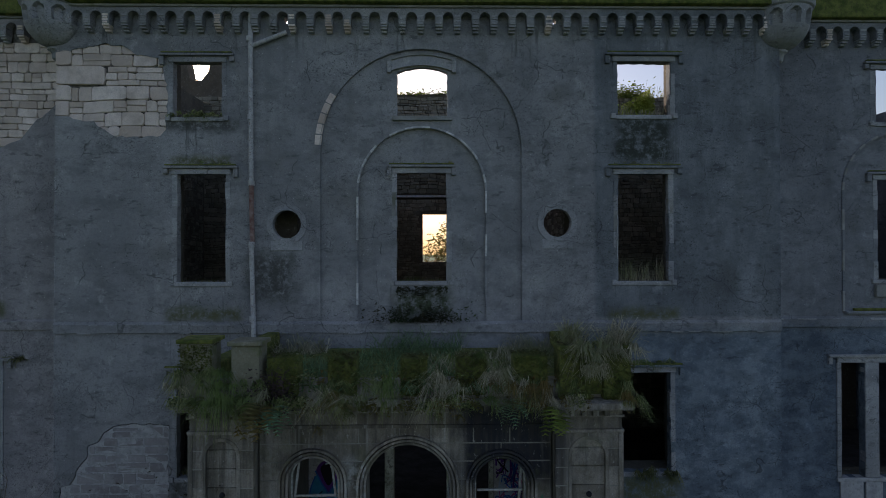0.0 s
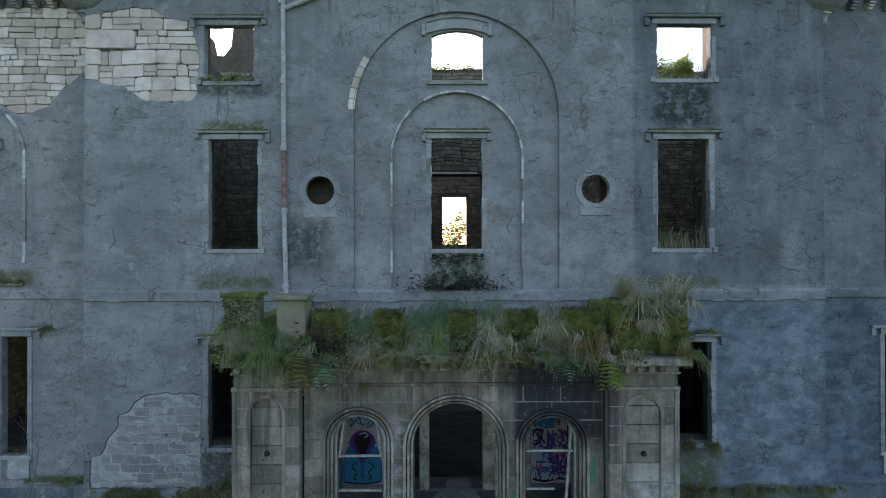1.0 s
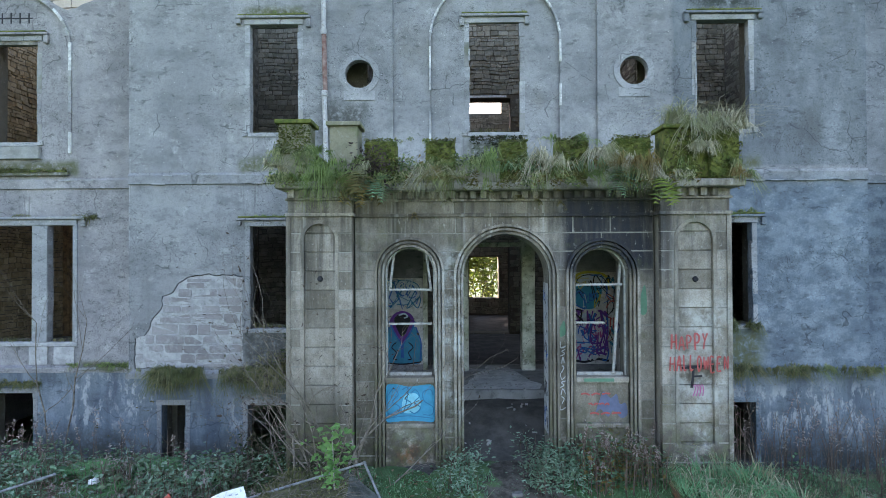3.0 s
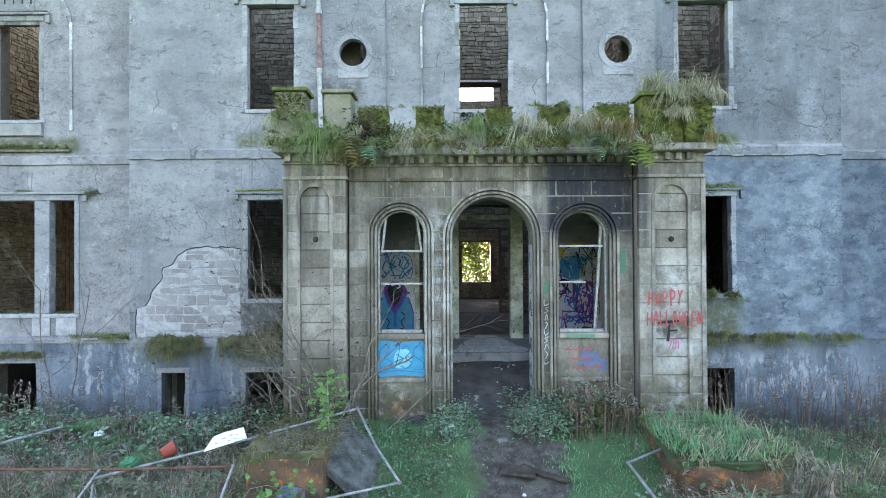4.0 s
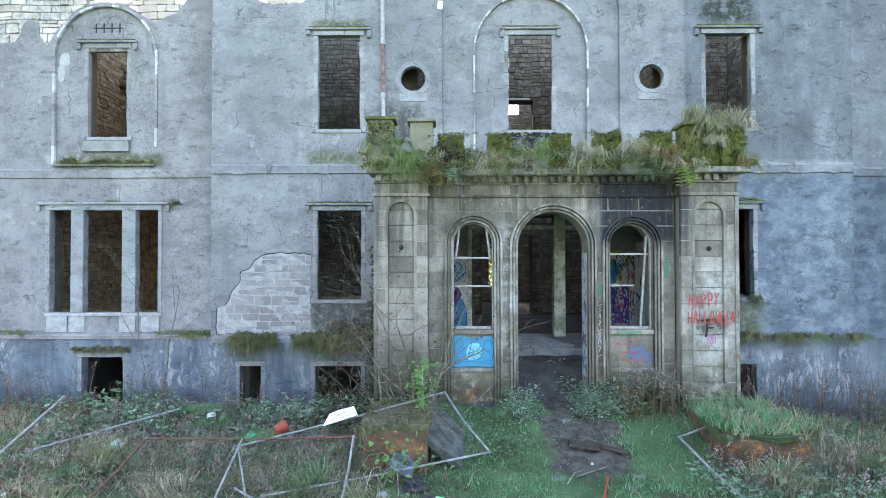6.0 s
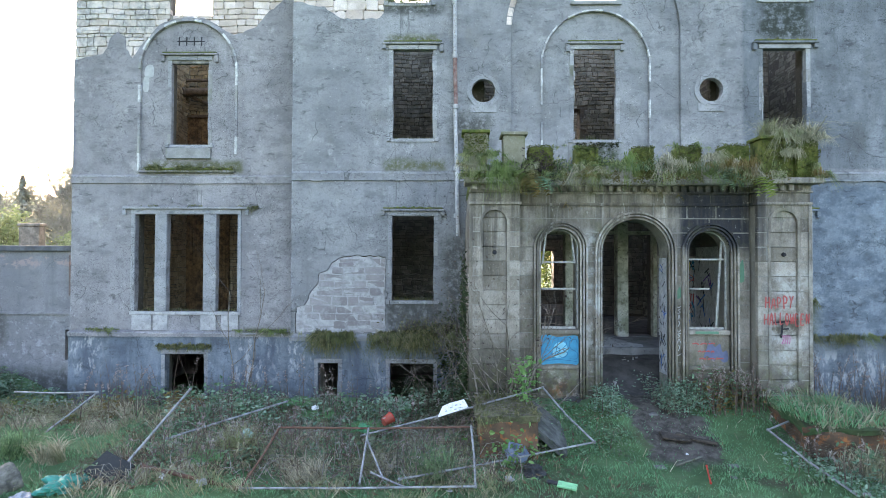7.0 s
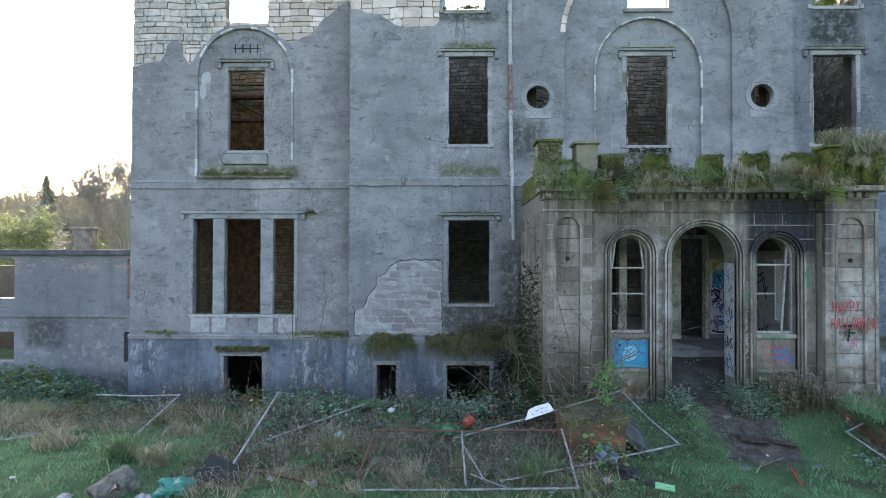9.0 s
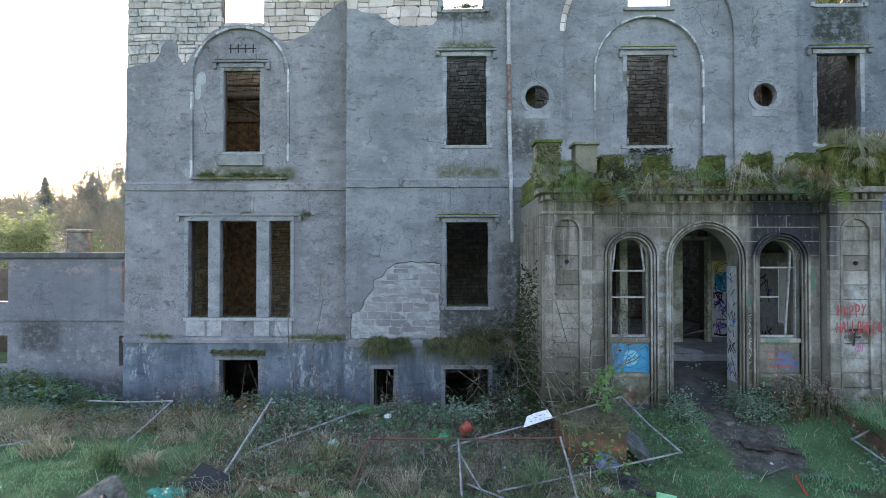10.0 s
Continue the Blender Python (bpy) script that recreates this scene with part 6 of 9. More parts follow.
M_FERN = leafy("fern_frond", (0.06, 0.20, 0.07), (0.16, 0.36, 0.14), (0.12, 0.27, 0.10), clump=0.25)
for i, (x, y, sz) in enumerate(((-7.1, 9.5, 0.62), (-5.95, 8.7, 0.6), (-6.3, 9.1, 0.5), (-7.7, 10.2, 0.6), (-8.3, 6.9, 0.45), (-9.4, 10.6, 0.5), (-5.1, 9.9, 0.5), (-6.7, 10.6, 0.55))):
    ground_fern(x, y, sz, 330 + i)

# tall dead willowherb with pale seed heads
def stalks(x0, x1, y0, y1, k, height, seed, label):
    q = random.Random(seed)
    lines, fluff = [], []
    for _ in range(k):
        x, y = q.uniform(x0, x1), q.uniform(y0, y1)
        if not off_path(x, y):
            continue
        z, h, lx, ly = ground_z(x, y), height * q.uniform(0.6, 1.2), q.gauss(0, 0.13), q.gauss(0, 0.13)
        at = lambda f: Vector((x + lx * h * f * f, y + ly * h * f * f, z + h * f))
        lines.append([(at(f), 0.010 * (1 - 0.8 * f)) for f in (0, 0.3, 0.6, 1.0)])
        for _ in range(q.randint(3, 7)):
            f = q.uniform(0.45, 0.95)
            e = at(f) + Vector((q.gauss(0, 0.07), q.gauss(0, 0.07), q.uniform(0.03, 0.14)))
            lines.append([(at(f), 0.003), (e, 0.001)])
        if q.random() < 0.6:
            for _ in range(14):
                f = q.uniform(0.72, 1.02)
                p = at(f)
                fluff.append((p.x + q.gauss(0, 0.022), p.y + q.gauss(0, 0.022), p.z + q.gauss(0, 0.02)))
    root = thing("dead_stalks", label, "weeds")
    root["kind"] = "stuff"
    tubes("stems", lines, M_STALK, root, 3)
    if fluff:
        leaves("seed_heads", fluff, 0.025, M_SEED, seed, root, 1.0)


stalks(2.9, 9.2, 9.6, 12.7, 210, 1.35, 21, "tall dead red-brown willowherb with pale seed heads")
stalks(-12.6, -4.4, 9.2, 12.8, 130, 1.0, 22, "dead brown weed stalks by the basement windows")
stalks(-9.5, -4.0, 6.3, 9.5, 110, 0.55, 23, "short dead stalks tangled in the rubbish")
stalks(1.3, 5.0, 5.9, 8.6, 45, 0.55, 24, "dead stalks on the grassy bank")
stalks(0.4, 1.7, 8.5, 9.2, 60, 0.8, 25, "dead brown stalks against the portico")

# dead bramble tangle over the thicket
q = random.Random(31)
for k, (x0, x1, y0, y1, cnt, mat, lab) in enumerate(((-10.0, -3.3, 6.0, 11.5, 800, M_STALK, "tangle of dead brown bramble stems"), (-9.8, -3.0, 6.2, 10.5, 420, M_TWIG, "tangle of pale dead stems"), (1.4, 8.5, 6.0, 11.5, 420, M_STALK, "tangle of dead brown stems on the bank"), (-15.0, -9.5, 8.4, 12.0, 260, M_STALK, "tangle of dead brown stems by the wing"))):
    lines = []
    for _ in range(cnt):
        x, y = q.uniform(x0, x1), q.uniform(y0, y1)
        if not off_path(x, y):
            continue
        a, l, h = q.uniform(0, 6.28), q.uniform(0.3, 0.9), q.uniform(0.1, 0.42)
        at = lambda f: Vector((x + math.cos(a) * l * f, y + math.sin(a) * l * f, ground_z(x, y) + h * 4 * f * (1 - f) * (1.3 - f)))
        lines.append([(at(f), 0.006 - 0.004 * f) for f in (0, 0.25, 0.5, 0.75, 1.0)])
    stuff(tubes("bramble_tangle", lines, mat, None, 3), lab, "brambles")
rr = np.random.RandomState(32)
litter = on_ground(rr, 9000, -10.5, -1.4, 5.8, 12.5, lambda x, y: off_path(x, y) and rr.rand() < 0.3 + 0.7 * wild(x, y))
stuff(leaves("leaf_litter", [(x, y, z + 0.02 + abs(rr.normal()) * 0.05) for x, y, z in litter], 0.035, leafy("litter_leaf", (0.16, 0.11, 0.06), (0.28, 0.21, 0.13), (0.10, 0.085, 0.05)), 33), "brown fallen leaves among the weeds", "leaf litter")

M_POD = leafy("dark_pod", (0.05, 0.035, 0.03), (0.12, 0.085, 0.06), (0.08, 0.06, 0.045))
M_IVYISH = leafy("shrub_leaf", (0.10, 0.08, 0.05), (0.16, 0.14, 0.06), (0.08, 0.10, 0.04))
# bare shrub and briars against the portico
q = random.Random(33)
shrub = thing("bare_shrub", "leafless grey shrub with arching twigs against the portico", "shrub")
lines, tips = [], []
for i in range(13):
    a = Vector((q.uniform(-4.2, -2.7), q.uniform(8.45, 8.95), 0.2))
    grow(q, a, (q.uniform(-0.75, 0.35), q.uniform(-0.1, 0.05), 1.0), q.uniform(1.7, 3.0), q.choice((0.012, 0.016, 0.024)), 2, lines, tips, 0.6, 0.06, 2, 0.6)
tubes("branchwork", lines, M_BRIAR, shrub, 4)
leaves("last_leaves", [(p.x, p.y, p.z) for p in tips if q.random() < 0.22], 0.028, M_POD, 34, shrub)
shrub = thing("bare_shrub", "tangled leafless shrub between the portico and a basement window", "shrub")
lines, tips = [], []
for _ in range(12):
    a = Vector((q.uniform(-6.0, -4.1), q.uniform(10.0, 12.2), -0.45))
    grow(q, a, (q.uniform(-0.45, 0.45), q.uniform(-0.2, 0.1), 1.0), q.uniform(1.6, 3.0), 0.012, 2, lines, tips, 1.2, -0.05, 2, 0.6)
tubes("branchwork", lines, M_BRIAR, shrub, 4)
leaves("last_leaves", [(p.x, p.y, p.z) for p in tips if q.random() < 0.2], 0.03, M_IVYISH, 36, shrub)
sap = thing("bare_sapling", "thin leafless sapling in front of the wing", "sapling")
lines, tips = [], []
for x, y in ((-9.7, 12.4), (-9.9, 12.3)):
    grow(q, (x, y, -0.6), (0.05, 0, 1), 3.2, 0.022, 2, lines, tips, 0.25, 0.25, 2, 0.45)
tubes("branchwork", lines, M_BRIAR, sap, 4)
M_SYCAMORE = leafy("sycamore_leaf", (0.09, 0.21, 0.06), (0.22, 0.39, 0.13), (0.16, 0.29, 0.09), clump=0.25)
climber = thing("young_sycamore", "young sycamore shoot with bright green leaves", "sapling")
cs = [(-2.98 + q.gauss(0, 0.13), 7.9 + q.gauss(0, 0.12), 1.05 + q.uniform(-0.15, 0.62)) for _ in range(170)]
leaves("leaves", cs, 0.042, M_SYCAMORE, 35, climber, 0.5, 0.75)
tubes("stem", [[(Vector((-2.95, 7.9, 0.4)), 0.012), (Vector((-2.98, 7.9, 1.0)), 0.01), (Vector((-3.0, 7.92, 1.6)), 0.004)]], M_TWIG, climber)
for i, (x, y, s) in enumerate(((-3.3, 6.82, 0.5), (-5.65, 7.6, 0.3), (-7.6, 6.9, 0.3), (2.2, 6.7, 0.35), (-4.9, 10.6, 0.4))):
    cs = [(x + q.gauss(0, s * 0.5), y + q.gauss(0, s * 0.5), ground_z(x, y) + abs(q.gauss(0.22, 0.2)) * s * 2) for _ in range(150)]
    leaves("leafy_shoot", cs, 0.045, M_SYCAMORE if i == 0 else M_WEED, 40 + i, None, 0.5, 0.7).update_tag()
    tagged(bpy.data.objects["leafy_shoot" if i == 0 else f"leafy_shoot.{i:03d}"], "bushy green shoot growing from the rubble", "weeds", kind="stuff")

# ---- growth on the building ----
def hanging(name, x0, x1, y, z, k, length, material, seed, label, thick=0.12, parent=None, drop=(-0.2, 1.0), bare=-0.15, lift=(0.05, 0.5)):
    """Grass that grows on a ledge, arches outwards and hangs down the front."""
    rr = np.random.RandomState(seed)
    lines_v, faces = [], []
    per = 16
    for _ in range(max(1, k // per)):
        cx = rr.uniform(x0, x1)
        lush = noise.noise(Vector((cx * 1.9, z, seed * 0.37))) + 0.5 * noise.noise(Vector((cx * 5.3, z, seed * 0.7)))
        if lush + rr.uniform(-0.12, 0.12) < bare:
            continue
        lock = length * rr.uniform(0.6, 1.25) * min(1.4, 0.65 + 1.1 * max(0.0, lush))
        lean, away, rise, fall = rr.normal() * 0.55, rr.uniform(0.15, 0.75), rr.uniform(*lift), rr.uniform(*drop)
        root = np.array([cx, y + rr.uniform(0, thick), z + rr.uniform(-0.02, 0.04)])
        for _ in range(per):
            h = lock * rr.uniform(0.6, 1.15)
            dx, out = lean + rr.normal() * 0.22, max(0.05, away + rr.normal() * 0.12)
            w = rr.uniform(0.004, 0.0085)
            p = root + np.array([rr.normal() * 0.03, rr.normal() * 0.012, rr.normal() * 0.01])
            pts = [p, p + np.array([dx * h * 0.3, -out * h * 0.45, h * rise * rr.uniform(0.7, 1.3)]), p + np.array([dx * h * 0.75, -out * h * 0.9, h * (rise - 0.25 - 0.4 * fall) * rr.uniform(0.8, 1.2)]), p + np.array([dx * h * 1.1, -out * h * 1.15, -h * fall * rr.uniform(0.8, 1.2)])]
            s = np.array([rr.uniform(0.5, 1), rr.uniform(-0.5, 0.5), 0]) * w
            b = len(lines_v)
            for j, t in enumerate(pts):
                f = 1 - 0.28 * j
                lines_v += [tuple(t - s * f), tuple(t + s * f)]
            faces += [(b + 2 * j, b + 2 * j + 1, b + 2 * j + 3, b + 2 * j + 2) for j in range(3)]
    ob = mesh_object(name, lines_v, faces, material, parent)
    return tagged(ob, label, "grass", kind="stuff") if label else ob


M_HANG = leafy("parapet_grass", (0.06, 0.11, 0.025), (0.40, 0.40, 0.19), (0.17, 0.24, 0.07))
M_LEDGE = leafy("ledge_grass", (0.06, 0.085, 0.025), (0.30, 0.27, 0.13), (0.12, 0.14, 0.05))
hanging("parapet_grass", -4.15, 3.1, 8.88, 5.06, 2200, 0.32, M_HANG, 401, "long yellow-green grass hanging over the portico cornice", drop=(0.1, 1.1), bare=0.12)
hanging("parapet_grass", -4.15, 3.1, 9.0, 5.28, 1300, 0.25, M_HANG, 402, "yellow-green grass growing on the portico parapet", bare=0.05)
hanging("parapet_grass", -4.15, -2.7, 8.85, 5.08, 500, 0.28, M_HANG, 403, "long grass hanging below the parapet piers")
hanging("parapet_grass", 1.7, 3.15, 8.95, 5.85, 700, 0.40, M_DRY, 404, "thick grass on the corner piers of the parapet")
hanging("parapet_grass", -2.8, 1.9, 9.15, 5.70, 380, 0.2, M_HANG, 405, "short grass on the mossy merlons")
hanging("parapet_grass", -4.15, -3.45, 8.95, 5.50, 260, 0.24, M_HANG, 406, "long grass draped over a mossy parapet pier", drop=(0.5, 1.1), bare=-9)
hanging("parapet_grass", -3.75, -2.75, 8.95, 5.30, 240, 0.24, M_HANG, 407, "long grass draped between the parapet piers", drop=(0.4, 1.1), bare=-9)
hanging("parapet_grass", -3.6, -3.3, 9.0, 5.50, 130, 0.24, M_HANG, 408, "green grass between the parapet piers", drop=(0.1, 0.8), bare=-9)
hanging("parapet_grass", 2.25, 2.6, 8.95, 5.55, 260, 0.30, M_DRY, 409, "straw-coloured grass on the corner pier", drop=(0.4, 1.1), bare=-9)
hanging("parapet_grass", 0.75, 1.05, 9.0, 5.45, 260, 0.38, M_DRY, 410, "long grass draped over a merlon", drop=(0.5, 1.1), bare=-9)
q = random.Random(402)
for i in range(22):
    x = q.uniform(-4.1, 3.0)
    hanging("parapet_grass", x - 0.2, x + 0.2, q.choice((8.86, 8.95)), q.choice((5.06, 5.1, 5.28)), 110, q.uniform(0.25, 0.45), q.choice((M_HANG, M_DRY, M_DRY, M_AUTUMN)), 430 + i, "clump of long dead and green grass hanging over the cornice")
rr = np.random.RandomState(77)
for i, (x, y, z, s, h, m) in enumerate(((2.85, 9.3, 5.85, 0.25, 0.55, M_DRY), (2.15, 9.3, 5.88, 0.2, 0.40, M_DRY), (2.5, 9.6, 5.5, 0.3, 0.5, M_TUSSOCK), (-3.45, 9.5, 5.2, 0.4, 0.35, M_TUSSOCK), (-0.4, 9.6, 5.2, 0.8, 0.3, M_TUSSOCK), (0.9, 9.6, 5.2, 0.8, 0.30, M_TUSSOCK),
                                        (-1.8, 9.6, 5.2, 0.6, 0.30, M_TUSSOCK), (-2.6, 10.5, 5.2, 0.8, 0.35, M_TUSSOCK), (1.0, 11.0, 5.2, 1.2, 0.35, M_DRY), (-1.0, 11.2, 5.2, 1.2, 0.35, M_TUSSOCK), (-0.4, 12.7, 5.2, 1.0, 0.6, M_TUSSOCK), (2.0, 12.6, 5.2, 0.7, 0.4, M_DRY), (-3.0, 12.6, 5.2, 0.6, 0.4, M_DRY))):
    t = blades("roof_grass", tuft(x, y, z, s, int(230 + 260 * s), rr), h, 0.007, 1.1, 0.6, m, 500 + i)
    tagged(t, "tuft of " + ("dead straw-coloured" if m is M_DRY else "green") + " grass growing on the portico roof", "grass tussock", "tufts on the portico")
# green mounds of moss and herb spilling over the parapet
q = random.Random(55)
cs = []
dead = []
for _ in range(11000):
    x = q.uniform(-4.15, 3.1)
    low = q.random() < 0.55
    z = (5.05 + q.gauss(0, 0.06)) if low else (5.33 + q.gauss(0, 0.07))
    lush = noise.noise(Vector((x * 2.1, z * 1.5, 8.0)))
    if lush > 0.06:
        cs.append((x, (8.88 if low else 9.2) + q.uniform(-0.06, 0.12), z + 0.12 * max(0, lush)))
    elif lush > -0.15 and q.random() < 0.5:
        dead.append((x, (8.88 if low else 9.2) + q.uniform(-0.06, 0.1), z))
leaves("parapet_herbs", cs, 0.028, M_HANG, 56)
stuff(leaves("dead_herbs", dead, 0.03, M_AUTUMN, 57), "browned dead plants along the parapet", "weeds")
# fuzzy cushions of moss on merlons and piers
cs = []
for x0, x1, z0, z1 in ((-1.8, -1.31, 5.1, 5.74), (-0.63, -0.18, 5.1, 5.72), (0.26, 0.78, 5.1, 5.74), (1.19, 1.76, 5.1, 5.77), (-2.76, -2.24, 5.1, 5.74), (1.9, 2.45, 5.05, 5.92), (2.6, 3.1, 5.05, 5.92), (-4.1, -3.58, 5.5, 5.95)):
    for _ in range(750):
        face = q.random()
        yy = PF + (0.05 if z1 < 5.8 else -0.06)
        cs.append((q.uniform(x0, x1), yy + abs(q.gauss(0, 0.012)) - 0.015, q.uniform(z0, z1)) if face < 0.75 else (q.uniform(x0, x1), yy + q.uniform(0, 0.35), z1 + q.uniform(-0.02, 0.03)))
stuff(leaves("moss_cushions", cs, 0.024, leafy("moss_tips", (0.08, 0.11, 0.025), (0.19, 0.20, 0.055), (0.11, 0.10, 0.05)), 58), "fuzzy yellow-green moss on the parapet blocks", "moss")
# dark dead heather clump by the inner pier
cs = [(q.gauss(-2.6, 0.16), 8.92 + q.gauss(0, 0.07), q.gauss(5.22, 0.16)) for _ in range(700)]
stuff(leaves("dead_heather", cs, 0.03, leafy("dead_heather_leaf", (0.06, 0.04, 0.045), (0.11, 0.075, 0.07), (0.08, 0.06, 0.05)), 59), "dark dead heather clump on the parapet", "shrub")
stuff(bpy.data.objects["parapet_herbs"], "small green herbs and moss along the parapet", "weeds")


def fern(name, x, y, z, fronds, length, material, seed, label, down=0.9):
    q = random.Random(seed)
    f = thing(name, label, "fern", "ferns on the building", (x, y, z))
    for _ in range(fronds):
        way = Vector((q.uniform(-0.9, 0.9), -q.uniform(0.3, 0.9), q.uniform(-0.2, 0.8))).normalized()
        verts, faces, p, d = [], [], Vector((0, 0, 0)), way
        k = 9
        for i in range(k):
            nxt = p + d * (length / k) * q.uniform(0.9, 1.1)
            side = d.cross(Vector((0, 0.3, 1))).normalized()
            w = length * 0.30 * math.sin(math.pi * (0.12 + 0.86 * i / k))
            for s in (-1, 1):
                b = len(verts)
                verts += [p, p + d * length * 0.055, p + side * s * w + d * length * 0.05 - Vector((0, 0, 0.02))]
                faces.append((b, b + 1, b + 2))
            p, d = nxt, (d + Vector((0, 0, -0.22 * down))).normalized()
        mesh_object("frond", verts, faces, material, f)
    return f


fern("fern", 1.70, 8.84, 5.0, 6, 0.55, M_BRIGHT, 61, "bright yellow-green fern hanging from the cornice", 2.6)
fern("fern", 1.1, 8.9, 5.02, 12, 0.42, M_WEED, 62, "green fern rooted in the cornice")
fern("fern", -2.75, 8.84, 5.02, 16, 0.6, M_AUTUMN, 63, "brown and green ferns hanging from the cornice", 1.4)
fern("fern", -2.5, 8.86, 4.98, 12, 0.5, M_WEED, 64, "green fern rooted in the cornice")
for i, (x, z) in enumerate(((-1.95, 4.55), (-1.45, 4.8), (0.02, 4.78), (-0.35, 4.85), (0.35, 4.75), (-0.9, 4.88))):
    fern("fern", x, 9.38, z, 5, 0.20, M_AUTUMN, 65 + i, "small browned fern in a joint of the portico", 1.2)

# growth on the plinth ledge, sills and hoods
hanging("ledge_grass", -8.35, -4.0, 12.98, 1.36, 7500, 0.62, M_LEDGE, 411, "grass and moss hanging from the plinth ledge", drop=(0.35, 1.5), bare=-0.27, lift=(-0.08, 0.22))
hanging("ledge_grass", -8.5, -4.0, 12.98, 1.32, 500, 0.45, M_DRY, 421, "dead grass hanging from the plinth ledge", drop=(0.5, 1.2))
hanging("ledge_grass", -12.75, -11.2, 13.75, 0.88, 1400, 0.24, M_LEDGE, 412, "grass hanging over a basement window", bare=-9)
hanging("ledge_grass", 3.3, 8.3, 12.98, 1.32, 2600, 0.30, M_LEDGE, 413, "grass hanging from the plinth ledge beside the portico", drop=(0.2, 1.0), bare=-0.15)
hanging("ledge_grass", 3.1, 8.3, 12.98, 1.33, 1600, 0.16, M_HANG, 422, "green grass along the plinth ledge", bare=0.0)
hanging("ledge_grass", -10.6, -8.75, 13.72, 1.33, 700, 0.12, M_HANG, 414, "moss and short grass on the plinth ledge")
hanging("ledge_grass", 4.6, 5.5, 13.1, 2.28, 420, 0.36, M_LEDGE, 415, "grass hanging from a window sill", bare=-9)
hanging("ledge_grass", -13.35, -10.62, 13.78, 6.0, 1500, 0.16, M_LEDGE, 416, "short grass on the wing's upper ledge")
hanging("ledge_grass", -6.1, -4.7, 13.12, 9.43, 260, 0.10, M_HANG, 417, "moss tufts on a window hood", bare=-9)
hanging("ledge_grass", -6.0, -4.8, 13.12, 4.80, 300, 0.10, M_HANG, 418, "moss tufts on a window hood", bare=-9)
hanging("ledge_grass", 4.1, 5.5, 13.12, 4.83, 500, 0.22, M_HANG, 419, "grass tufts on a window hood beside the portico", bare=-9)
hanging("ledge_grass", 4.0, 5.6, 13.12, 9.45, 260, 0.09, M_LEDGE, 423, "moss tufts on a window hood", bare=-0.1)
hanging("ledge_grass", -1.1, 0.4, 13.26, 9.48, 220, 0.08, M_LEDGE, 424, "moss tufts on a window hood", bare=-0.1)
hanging("ledge_grass", -13.8, -10.2, 13.82, 4.90, 520, 0.10, M_LEDGE, 425, "moss tufts on a three-light window hood", bare=0.0)
hanging("ledge_grass", -10.2, -9.9, 13.82, 4.86, 160, 0.2, M_LEDGE, 426, "grass tuft beside a window hood", bare=-9)
hanging("ledge_grass", -14.9, -13.9, 13.78, 1.33, 300, 0.16, M_HANG, 427, "moss tufts on the plinth ledge", bare=-0.1)
hanging("ledge_grass", -6.1, -4.9, 13.12, 10.55, 420, 0.2, M_HANG, 420, "mossy grass on a top window sill")
for i, (x0, x1, y, z, k, h, m) in enumerate(((4.25, 5.35, 13.3, 6.74, 200, 0.6, M_DRY), (-0.9, 0.2, 13.4, 6.72, 160, 0.14, M_LEDGE), (-5.9, -4.9, 13.3, 6.72, 120, 0.10, M_LEDGE), (-13.5, -10.5, 14.0, 1.87, 420, 0.10, M_LEDGE), (-5.9, -4.9, 13.4, 2.27, 160, 0.10, M_LEDGE), (4.2, 5.4, 13.4, 10.64, 160, 0.2, M_DRY))):
    rr2 = np.random.RandomState(600 + i)
    p = np.stack([rr2.uniform(x0, x1, k), y + rr2.uniform(-0.08, 0.2, k), np.full(k, z)], 1)
    p = p[[not (-12.91 < a < -12.56 or -11.5 < a < -11.12) for a in p[:, 0]]]
    stuff(blades("sill_grass", p, h, 0.006, 0.5, 0.25, m, 610 + i), ("dry reed-like" if m is M_DRY else "green") + " grass growing on a window sill")
M_IVY = leafy("ivy_leaf", (0.03, 0.055, 0.02), (0.07, 0.11, 0.04), (0.06, 0.06, 0.035))
weed_patch([(x, y, ground_z(x, y), rr.uniform(0.7, 1.2)) for x, y in zip(rr.uniform(-4.6, -3.0, 26), rr.uniform(8.6, 9.1, 26))], 16, 0.5, 0.04, M_IVY, 315, "dark ivy and weeds at the foot of the portico")
weed_patch([(x, y, ground_z(x, y), rr.uniform(0.7, 1.2)) for x, y in zip(rr.uniform(-5.0, -4.05, 22), rr.uniform(9.1, 11.5, 22))], 16, 0.6, 0.04, M_IVY, 316, "dark ivy and weeds beside the portico")
rr = np.random.RandomState(98)
weed_patch([(x, 13.05, 1.37, rr.uniform(0.6, 1.2)) for x in rr.uniform(-5.6, -4.1, 26)], 14, 0.4, 0.034, M_LEDGE, 318, "browned weeds and ivy on the ledge below a window", wide=0.4)
# ivy and slime on the wall beside the portico
q = random.Random(91)
cs = [(q.gauss(-4.25, 0.22), FRONT - 0.1 + q.uniform(-0.1, 0.03), q.triangular(-0.9, 2.4, 0.3)) for _ in range(1500)]
cs += [(-4.0 - abs(q.gauss(0, 0.05)), q.uniform(9.3, 13.1), q.triangular(-0.6, 3.6, 0.4)) for _ in range(2600)]
ivy = leaves("ivy", cs, 0.05, M_IVY, 92)
stuff(ivy, "dark ivy climbing the wall beside the portico", "ivy")
cs = [(5.34 - abs(q.gauss(0, 0.36)), 14.0 + q.uniform(-0.12, 0.2), 10.62 + abs(q.gauss(0, 0.34))) for _ in range(5200)]
